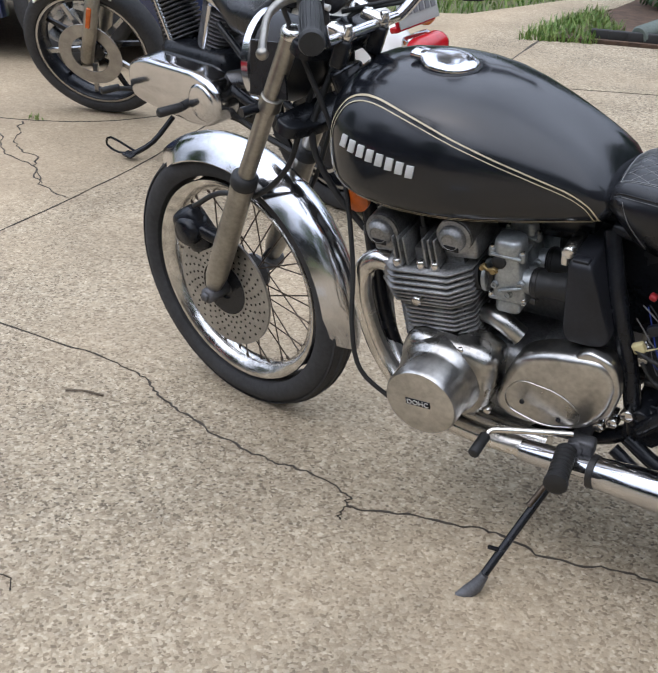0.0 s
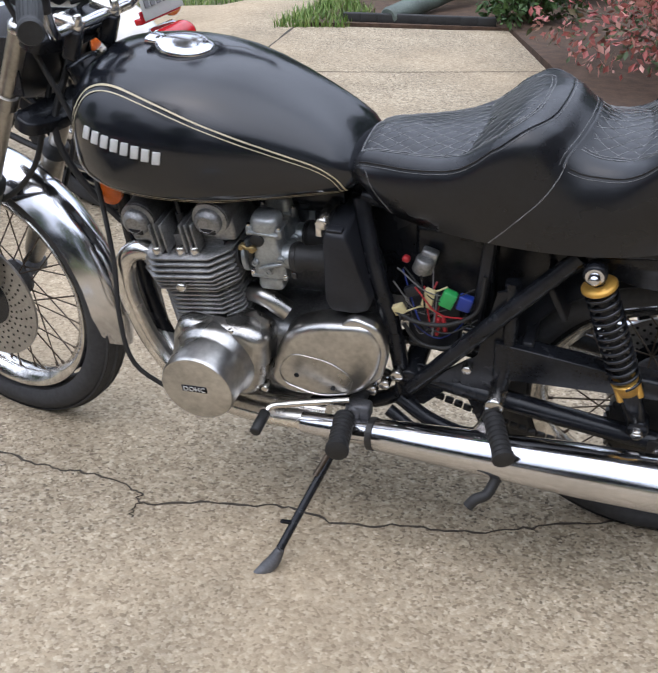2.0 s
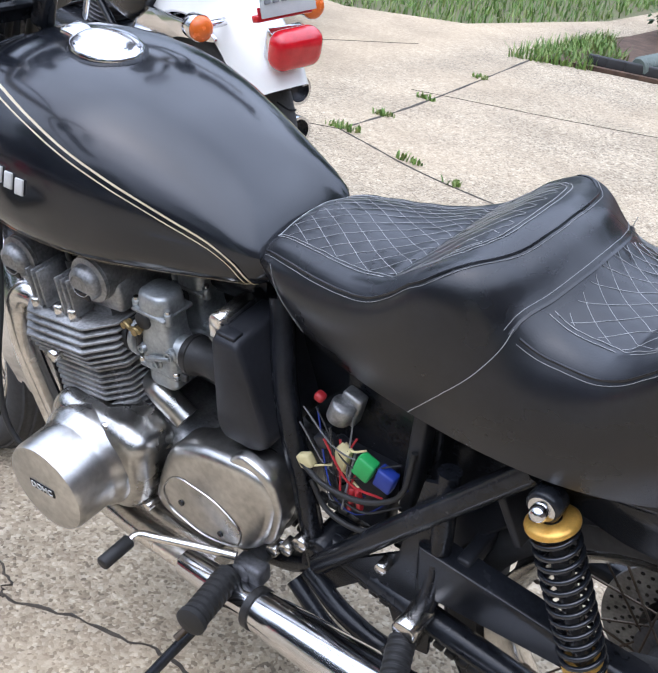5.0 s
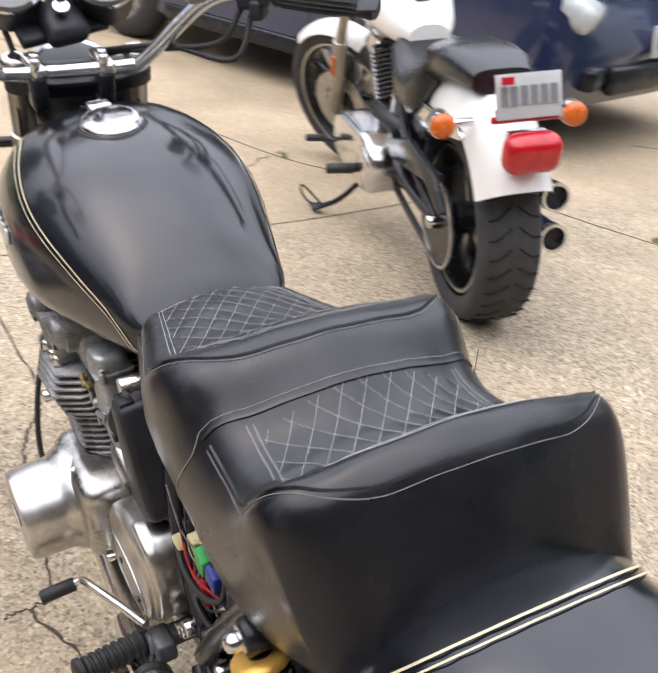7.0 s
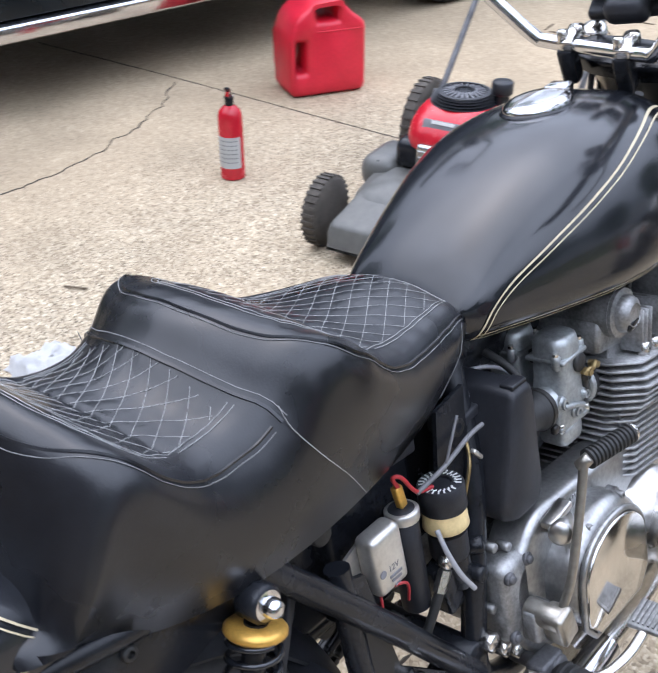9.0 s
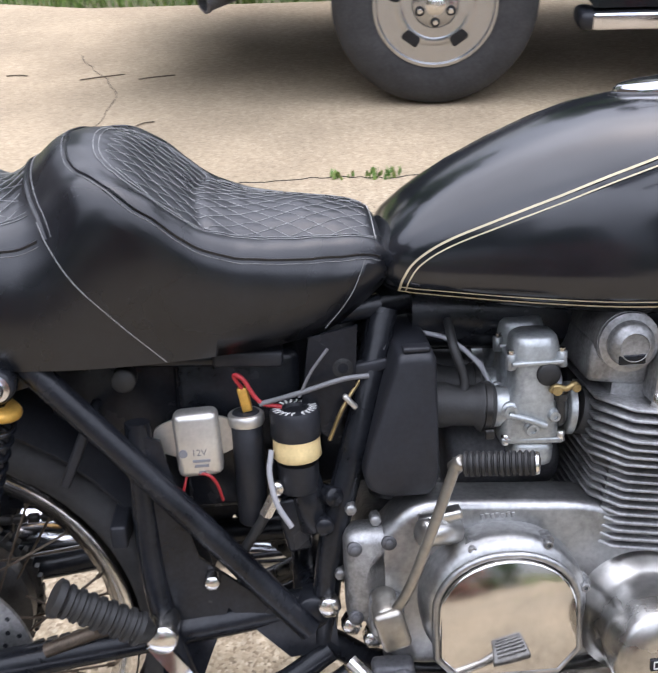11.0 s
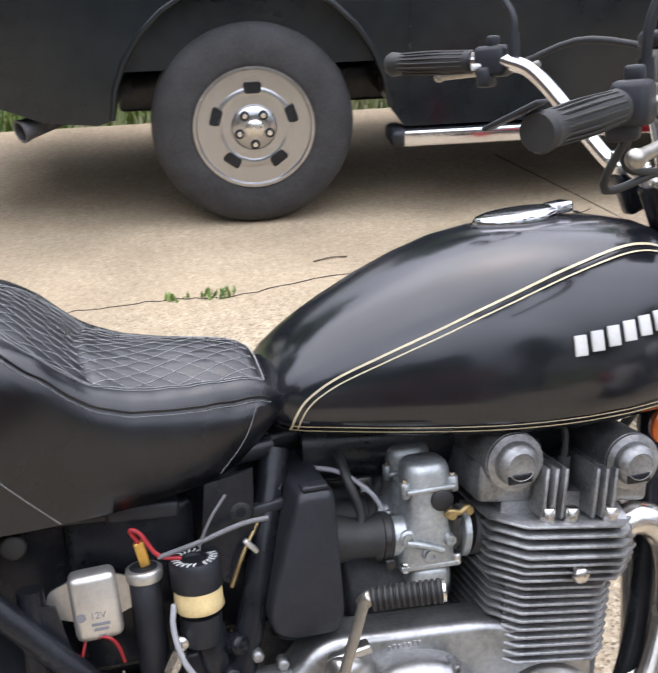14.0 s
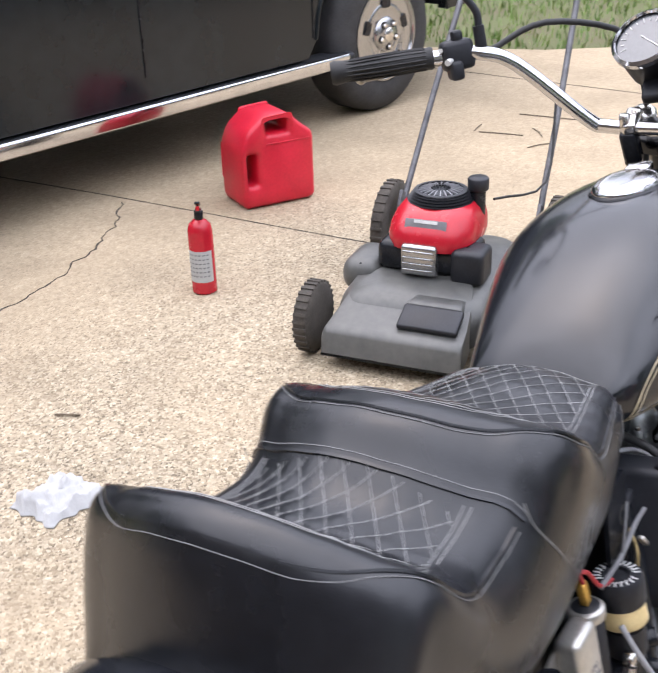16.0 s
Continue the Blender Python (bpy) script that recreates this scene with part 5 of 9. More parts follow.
pipe("brake_hose", [(0.275, 0.12, 0.475), (0.25, 0.125, 0.515), (0.232, 0.128, 0.55)], 0.006, rubber, bike)
b = B()
rod(b, (0.247, 0.125, 0.52), (0.234, 0.128, 0.545), 0.0085, seg=6)
rod(b, (0.232, 0.122, 0.555), (0.232, 0.136, 0.555), 0.009, seg=10, bev=0.002)
part("hose_fitting", b, chrome_dull, bike)
b = B()
rod(b, (0.19, 0.11, 0.49), (0.20, 0.112, 0.56), 0.02, seg=18, bev=0.004)
rod(b, (0.18, 0.11, 0.535), (0.165, 0.135, 0.54), 0.012, seg=14, bev=0.002)
rod(b, (0.18, 0.11, 0.505), (0.18, 0.142, 0.505), 0.011, seg=14, bev=0.002)
box(b, (0.03, 0.03, 0.07), (0.215, 0.105, 0.50), (0, 10, 0), 0.005)
part("master_cylinder", b, frame_black, bike)
for z0, col in ((0.700, wire_grey), (0.695, brass), (0.69, rubber), (0.698, brass)):
    j = rng.uniform(-0.006, 0.006)
    pipe("wire", [(0.085, 0.06 + j, 0.735), (0.10, 0.088 + j, z0), (0.12, 0.09 + j, 0.675), (0.15, 0.118 + j, 0.645 + j), (0.168, 0.118 + j, 0.605 + j)], 0.0024, col, bike, 6, 8)
b = B()
box(b, (0.045, 0.016, 0.014), (0.118, 0.092, 0.682), (0, 8, 0), 0.003)
part("cable_clip", b, box_black, bike)
b = B()
box(b, (0.006, 0.008, 0.022), (0.143, 0.124, 0.652), (0, 40, 0), 0.002)
part("wire_connector", b, tin_box, bike)
pipe("vent_hose", [(0.05, 0.05, 0.705), (0.02, 0.07, 0.70), (-0.01, 0.085, 0.675), (-0.024, 0.09, 0.648)], 0.003, clear_hose, bike)
pipe("vent_hose", [(0.02, 0.06, 0.72), (0.02, 0.10, 0.70), (0.01, 0.11, 0.66), (0.02, 0.115, 0.64)], 0.0055, rubber, bike)
b = B()
lathe(b, axes((0.148, 0.07, 0.686), (0.148, 0.1, 0.686)), [(0.014, 0), (0.014, 0.034), (0.012, 0.036), (0.006, 0.036), (0.005, 0.03)], 20)
part("rubber_grommet", b, rubber, bike)
b = B()
rod(b, (0.395, 0.09, 0.69), (0.395, 0.112, 0.69), 0.014, seg=20, bev=0.002)
part("rubber_grommet", b, rubber, bike)
b = B()
plate(b, pose(0, 0.10, 0, 90, 0, 0) @ Matrix.Diagonal((1, 1, -1, 1)), [(0.13, 0.735), (0.185, 0.725), (0.20, 0.63), (0.165, 0.60), (0.135, 0.66)], 0.006)
part("frame_plate", b, frame_black, bike)
b = B()
rod(b, (0.52, 0.13, 0.365), (0.42, 0.125, 0.395), 0.009, seg=10)
rod(b, (0.415, 0.12, 0.395), (0.46, 0.125, 0.385), 0.012, seg=12, bev=0.002)
part("brake_torque_rod", b, spoke_metal, bike)
b = B()
box(b, (0.07, 0.05, 0.08), (0.70, 0.085, 0.42), (0, 30, 0), 0.015)
part("rear_caliper", b, cast_dark, bike)

# ---- front end ----
STEER = Matrix.Translation((-0.44, 0, 0.87)) @ Matrix.Rotation(radians(-12), 4, Vector((-0.45, 0, -0.89)).normalized() * -1) @ Matrix.Translation((0.44, 0, -0.87))


def fr(x, y, z):
    return STEER @ Vector((x, y, z))


for s in (-1, 1):
    b = B()
    top, mid, low = Vector((-0.513, s * 0.098, 1.005)), Vector((-0.672, s * 0.098, 0.655)), Vector((-0.802, s * 0.098, 0.345))
    d = (low - top).normalized()
    rod(b, STEER @ top, STEER @ mid, 0.0185, seg=20)
    leg = part("fork_leg", b, fork_metal, bike, "dull alloy front fork leg")
    b = B()
    lathe(b, axes(STEER @ mid, STEER @ low), [(0.021, -0.015), (0.0265, -0.01), (0.0265, 0.02), (0.0255, 0.03), (0.0275, 0.18), (0.026, 0.29), (0.019, 0.325), (0.012, 0.335)], 24)
    part("fork_slider", b, fork_metal, leg)
    b = B()
    lathe(b, axes(STEER @ mid, STEER @ low), [(0.022, -0.022), (0.029, -0.016), (0.03, 0.004), (0.027, 0.01)], 24)
    part("dust_seal", b, rubber, leg)
    b = B()
    q = top + d * 0.18
    lathe(b, axes(STEER @ (q - d * 0.03), STEER @ low), [(0.0195, 0), (0.023, 0.002), (0.023, 0.03), (0.0195, 0.032)], 24)
    part("fork_ring", b, fork_metal, leg)
    b = B()
    lathe(b, axes(STEER @ (top + d * 0.01), STEER @ (top - d * 0.03)), [(0.022, 0), (0.022, 0.01), (0.019, 0.014), (0.016, 0.018), (0.006, 0.02)], 20)
    part("fork_cap", b, chrome_dull, leg)
    b = B()
    rod(b, fr(-0.80, s * 0.06, 0.335), fr(-0.80, s * 0.125, 0.335), 0.019, seg=16, bev=0.004)
    rod(b, fr(-0.80, s * 0.115, 0.335), fr(-0.80, s * 0.132, 0.335), 0.012, seg=6, bev=0.002)
    part("axle_clamp", b, cast_dark, leg)
for a, c2, zc in (((-0.525, 0.975), (-0.46, 0.98), 0), ((-0.595, 0.835), (-0.49, 0.79), 1)):
    b = B()
    hw = 0.118
    m = STEER @ pose((a[0] + c2[0]) / 2 + 0.01, 0, (a[1] + c2[1]) / 2, 0, 24, 0)
    plate(b, m @ Matrix.Translation((0, 0, -0.012)), round_outline([(-0.028, -hw), (0.015, -hw), (0.035, -0.05), (0.035, 0.05), (0.015, hw), (-0.028, hw), (-0.035, 0)], 0.025), 0.026, 0.006)
    part("triple_clamp", b, frame_black, bike)
front_m = axes(fr(-0.80, 0.1, 0.332), fr(-0.80, -0.1, 0.332)) @ Matrix.Translation((0, 0, 0.1))
front_wheel = bike_wheel("front_wheel", front_m, 0.252, 0.332, 0.095, 0.045, 0.045, 36, bike)
brake_disc(front_m, 0.147, 0.056, 0.062, front_wheel)
b = B()
m = front_m @ pose(0, 0, 0, 0, 0, 0)
box(b, (0.075, 0.06, 0.11), tuple(fr(-0.865, -0.078, 0.475)), (0, -30, 6), 0.022, 3)
rod(b, fr(-0.86, -0.06, 0.48), fr(-0.86, -0.125, 0.48), 0.034, seg=24, bev=0.008)
box(b, (0.07, 0.03, 0.03), tuple(fr(-0.80, -0.085, 0.48)), (0, 20, 6), 0.008)
part("brake_caliper", b, frame_black, bike, "black front brake caliper")
pipe("brake_hose", [fr(-0.85, -0.09, 0.54), fr(-0.76, -0.09, 0.60), fr(-0.66, -0.08, 0.62), fr(-0.58, -0.06, 0.70), fr(-0.56, -0.03, 0.80), fr(-0.55, 0.0, 0.88)], 0.006, rubber, bike)
pipe("speedo_cable", [fr(-0.80, 0.07, 0.36), fr(-0.70, 0.10, 0.50), fr(-0.60, 0.10, 0.75), fr(-0.57, 0.03, 1.0)], 0.005, rubber, bike)
# front mudguard
b = B()
rows = []
for i in range(29):
    a = radians(-8 + 140 * i / 28)
    ra = 0.362
    row = []
    hw = 0.062 * min(1, 0.55 + 0.9 * min(i, 28 - i) / 6)
    for k in range(13):
        u = k / 12 - 0.5
        r = ra - 0.05 * (2 * u) ** 2
        row.append(fr(-0.80 + r * math.cos(a), u * 2 * hw, 0.332 + r * math.sin(a)))
    for k in range(12, -1, -1):
        u = k / 12 - 0.5
        r = ra - 0.003 - 0.05 * (2 * u) ** 2
        row.append(fr(-0.80 + r * math.cos(a), u * 2 * (hw - 0.002), 0.332 + r * math.sin(a)))
    rows.append(row)
loft(b, rows)
part("front_mudguard", b, chrome, bike, "chrome front mudguard reflecting the sky")
for s in (-1, 1):
    pipe("mudguard_stay", [fr(-0.70, s * 0.07, 0.63), fr(-0.69, s * 0.085, 0.60), fr(-0.70, s * 0.085, 0.57)], 0.006, chrome_dull, bike)
smoky_tank = mat("smoky_plastic", (0.16, 0.15, 0.13), 0.2, 0, 0.2, 30)
# handlebar

def hb(x, y, z):
    """A point of the bars: the ends are bent, the right one lower and further forward."""
    w = min(1.0, max(0.0, (abs(y) - 0.1) / 0.1))
    return fr(x - (0.025 if y > 0 else 0.004) * w, y - 0.015, z - (0.026 if y > 0 else 0.012) * w)


bar_pts = [(-0.157, 0.413, 1.150), (-0.28, 0.28, 1.153), (-0.308, 0.24, 1.151), (-0.34, 0.20, 1.128), (-0.405, 0.118, 1.022), (-0.418, 0.088, 1.006), (-0.422, 0, 1.004)]
full = bar_pts + mirror_y(bar_pts[:-1])[::-1]
b = B()
tube(b, [hb(*p) for p in full], 0.0112, 14, 6)
bars = part("handlebar", b, chrome, bike, "wide chrome handlebar")
for s in (-1, 1):
    b = B()
    p0, p1 = hb(-0.262, s * 0.300, 1.153), hb(-0.157, s * 0.413, 1.150)
    prof = [(0.0155, 0), (0.018, 0.004), (0.0165, 0.014), (0.0175, 0.05), (0.0155, 0.125), (0.0185, 0.150), (0.0195, 0.156), (0.017, 0.162)]
    m = axes(p0, p1)
    lathe(b, m, prof, 20)
    ribs = []
    for k in range(16):
        a = 2 * math.pi * k / 16
        v = Vector((math.cos(a), math.sin(a), 0))
        bs = B()
        tube(bs, [m @ (v * 0.0165 + Vector((0, 0, 0.012))), m @ (v * 0.0178 + Vector((0, 0, 0.08))), m @ (v * 0.0158 + Vector((0, 0, 0.14)))], 0.0014, 5, 3)
        ribs.append(bs)
    grip = part("grip", b, rubber, bars, "ribbed black rubber grip")
    for bs in ribs:
        part("grip_rib", bs, rubber, grip)
    b = B()
    q = hb(-0.287, s * 0.273, 1.153)
    turn = -42 * s
    box(b, (0.038, 0.05, 0.046), tuple(q), (0, 0, turn), 0.008)
    box(b, (0.034, 0.022, 0.03), tuple(q + Vector((0.012, 0, -0.022))), (0, 0, turn), 0.006)
    box(b, (0.02, 0.016, 0.018), tuple(q + Vector((0.0, 0.004, 0.028))), (0, 0, turn), 0.004)
    sw = part("switch_housing", b, box_black, bars)
    b = B()
    rod(b, q + Vector((0.014, 0, -0.005)), q + Vector((0.034, 0, -0.007)), 0.005, seg=8)
    rod(b, q + Vector((0.012, s * 0.012, 0.01)), q + Vector((0.028, s * 0.012, 0.012)), 0.004, seg=8)
    part("switch_button", b, white_ink if s < 0 else box_black, sw)
    b = B()
    lev = [hb(-0.318, s * 0.24, 1.149), hb(-0.346, s * 0.258, 1.144), hb(-0.33, s * 0.32, 1.137), hb(-0.27, s * 0.395, 1.128), hb(-0.233, s * 0.435, 1.124)]
    tube(b, lev, 0.007, 10, 5, radii=[0.009, 0.009, 0.0065, 0.006, 0.007])
    bmesh.ops.create_uvsphere(b, u_segments=12, v_segments=8, radius=0.0095, matrix=Matrix.Translation(lev[-1]))
    part("clutch_lever" if s < 0 else "brake_lever", b, fork_metal, bars)
    b = B()
    q2 = hb(-0.311, s * 0.242, 1.153)
    rod(b, q2, q2 + Vector((0, 0, 0.04)), 0.009, seg=12)
    ofs = [(0, 0, 0.03), (0, -0.004, 0.07), (0.03, -0.05, 0.14), (0.05, -0.10, 0.185), (0.055, -0.125, 0.195)] if s < 0 else [(0, 0, 0.03), (-0.005, 0.005, 0.08), (-0.04, 0.02, 0.16), (-0.08, 0.06, 0.24), (-0.085, 0.085, 0.26)]
    tube(b, [q2 + Vector(o) for o in ofs], 0.0058, 10, 5)
    mir = part("mirror", b, box_black, bars, "round mirror on a black stalk")
    b = B()
    c = q2 + Vector(ofs[-1]) + Vector((0, s * 0.04, 0.005))
    lathe(b, axes(c, c + Vector((1, -s * 0.2, -0.05))), [(0.02, -0.03), (0.045, -0.018), (0.054, -0.002), (0.054, 0.002), (0.051, 0.003)], 32)
    head2 = part("mirror_shell", b, box_black, mir)
    b = B()
    lathe(b, axes(c, c + Vector((1, -s * 0.2, -0.05))), [(0.05, 0.0032), (0.049, 0.0045)], 32)
    part("mirror_glass", b, chrome, head2)
b = B()
q = hb(-0.34, 0.205, 1.15)
rod(b, q + Vector((-0.01, 0, 0.005)), q + Vector((-0.01, 0, 0.05)), 0.027, seg=24, bev=0.003)
box(b, (0.05, 0.05, 0.03), tuple(q + Vector((-0.005, 0, 0.0))), bev=0.006)
mc = part("front_brake_reservoir", b, smoky_tank, bars, "cloudy grey brake fluid reservoir with a black cap")
b = B()
rod(b, q + Vector((-0.01, 0, 0.05)), q + Vector((-0.01, 0, 0.068)), 0.031, seg=28, bev=0.004)
part("cap", b, box_black, mc)
b = B()
p0 = hb(-0.165, 0.405, 1.151)
box(b, (0.055, 0.03, 0.004), tuple(p0 + Vector((0.028, -0.005, 0.014))), (0, 22, -42), 0.0015)
part("throttle_rest", b, box_black, bars)
for s in (-1, 1):
    b = B()
    q = hb(-0.424, s * 0.052, 0.975)
    box(b, (0.03, 0.026, 0.06), tuple(q), (0, 20, 6), 0.006)
    part("bar_riser", b, frame_black, bars)
    b = B()
    for dx in (-0.018, 0.018):
        rod(b, hb(-0.424 + dx, s * 0.052, 1.009), hb(-0.424 + dx, s * 0.052, 1.030), 0.0085, seg=10, bev=0.002)
    box(b, (0.058, 0.024, 0.02), tuple(hb(-0.427, s * 0.052, 1.014)), (0, 20, 6), 0.006)
    part("riser_cap", b, chrome_dull, bars)
pipe("throttle_cable", [hb(-0.292, 0.255, 1.13), hb(-0.30, 0.22, 1.08), hb(-0.40, 0.14, 1.04), hb(-0.50, 0.06, 1.0), hb(-0.42, 0.05, 0.93)], 0.0045, rubber, bike)
pipe("throttle_cable", [hb(-0.285, 0.27, 1.125), hb(-0.272, 0.235, 1.06), hb(-0.39, 0.15, 1.05), hb(-0.51, 0.05, 1.01)], 0.0045, rubber, bike)
pipe("clutch_cable", [hb(-0.32, -0.24, 1.15), hb(-0.41, -0.19, 1.178), hb(-0.53, -0.12, 1.13), hb(-0.53, -0.09, 1.05), hb(-0.50, -0.07, 0.95), (-0.44, -0.08, 0.78), (-0.385, -0.15, 0.60), (-0.37, -0.195, 0.48), (-0.345, -0.215, 0.38), (-0.27, -0.205, 0.31)], 0.005, rubber, bike)
pipe("main_cable", [hb(-0.50, 0.02, 0.92), (-0.52, -0.05, 0.80), (-0.47, -0.07, 0.70), (-0.40, -0.07, 0.62)], 0.007, rubber, bike)
pipe("main_cable", [hb(-0.52, 0.05, 0.95), (-0.55, 0.05, 0.82), (-0.50, 0.07, 0.70), (-0.40, 0.08, 0.66)], 0.006, rubber, bike)
# clocks
b = B()
box(b, (0.075, 0.07, 0.042), tuple(fr(-0.497, -0.014, 1.062)), (0, 38, 6), 0.014)
box(b, (0.04, 0.15, 0.02), tuple(fr(-0.515, -0.014, 1.05)), (0, 38, 6), 0.006)
box(b, (0.03, 0.036, 0.09), tuple(fr(-0.522, -0.014, 1.118)), (0, 38, 6), 0.006)
dash = part("instrument_panel", b, box_black, bike, "black instrument panel with two round clocks")
b = B()
lathe(b, axes(fr(-0.478, -0.014, 1.088), fr(-0.458, -0.014, 1.113)), [(0.013, 0), (0.013, 0.006), (0.009, 0.008)], 20)
part("ignition_switch", b, chrome, dash)
for s in (-1, 1):
    c0 = fr(-0.512, s * 0.073 - 0.015, 1.12)
    dirn = (STEER.to_3x3() @ Vector((0.68, 0, 0.73))).normalized()
    b = B()
    lathe(b, axes(c0, c0 + dirn), [(0.03, -0.07), (0.047, -0.055), (0.05, -0.01), (0.052, 0.0)], 36)
    clock = part("clock_cup", b, box_black, dash)
    b = B()
    lathe(b, axes(c0, c0 + dirn), [(0.051, -0.004), (0.0545, 0.0), (0.0545, 0.008), (0.049, 0.012), (0.047, 0.008)], 40, caps=False)
    part("clock_bezel", b, chrome, clock)
    b = B()
    lathe(b, axes(c0, c0 + dirn), [(0.0475, 0.003), (0.0475, 0.0045)], 36)
    face = part("clock_face", b, glass_dial, clock)
    b = B()
    m = axes(c0, c0 + dirn)
    for k in range(15):
        a = radians(-30 + 240 * k / 14)
        mm = m @ pose(0.037 * math.cos(a), 0.037 * math.sin(a), 0.0052, 0, 0, math.degrees(a))
        bmesh.ops.create_cube(b, size=1, matrix=mm @ Matrix.Diagonal((0.009 if k % 2 == 0 else 0.005, 0.0014, 0.0005, 1)))
    mm = m @ pose(0.012, -0.008, 0.0056, 0, 0, -35)
    bmesh.ops.create_cube(b, size=1, matrix=mm @ Matrix.Diagonal((0.05, 0.0018, 0.0006, 1)))
    part("dial_marking", b, white_ink, face)
# headlamp
b = B()
c0 = fr(-0.64, 0, 0.905)
lathe(b, axes(c0 + Vector((0.1, 0, 0)), c0 - Vector((0.1, 0, 0))), [(0.02, 0), (0.06, 0.02), (0.082, 0.06), (0.088, 0.12)], 40)
hl = part("headlamp", b, box_black, bike, "round headlamp in a black shell with chrome rim")
b = B()
lathe(b, axes(c0 + Vector((0.1, 0, 0)), c0 - Vector((0.1, 0, 0))), [(0.088, 0.115), (0.094, 0.12), (0.094, 0.135), (0.084, 0.142)], 40, caps=False)
part("headlamp_rim", b, chrome, hl)
b = B()
lathe(b, axes(c0 + Vector((0.1, 0, 0)), c0 - Vector((0.1, 0, 0))), [(0.086, 0.136), (0.06, 0.15), (0.03, 0.155)], 40)
part("headlamp_glass", b, lens_glass, hl)
for s in (-1, 1):
    b = B()
    plate(b, STEER @ pose(-0.58, s * 0.1, 0.92, 90, 0, 0), [(-0.05, -0.06), (0.05, -0.05), (0.045, 0.06), (-0.04, 0.05)], 0.004)
    part("headlamp_ear", b, frame_black, hl)
    b = B()
    lathe(b, axes((-0.40, s * 0.085, 0.70), (-0.40, s * 0.12, 0.70)), [(0.024, 0), (0.026, 0.002), (0.026, 0.012), (0.02, 0.016), (0.008, 0.017)], 24)
    part("side_reflector", b, orange_lens, bike, "round amber side reflector")
for s in (-1, 1):
    b = B()
    rod(b, (-0.42, s * 0.06, 0.70), (-0.40, s * 0.095, 0.70), 0.008, seg=8)
    part("reflector_bracket", b, frame_black, bike)
    b = B()
    rod(b, fr(-0.60, s * 0.1, 0.84), fr(-0.61, s * 0.15, 0.84), 0.01, seg=12)
    part("lamp_bracket", b, frame_black, bike)
b = B()
rod(b, (-0.455, 0.0, 0.66), (-0.425, 0.0, 0.66), 0.036, seg=24, bev=0.006)
part("horn", b, cast_dark, bike)


# ---- ground ----
def node_mat(name):
    m = bpy.data.materials.new(name)
    m.use_nodes = True
    return m, m.node_tree, m.node_tree.nodes["Principled BSDF"]


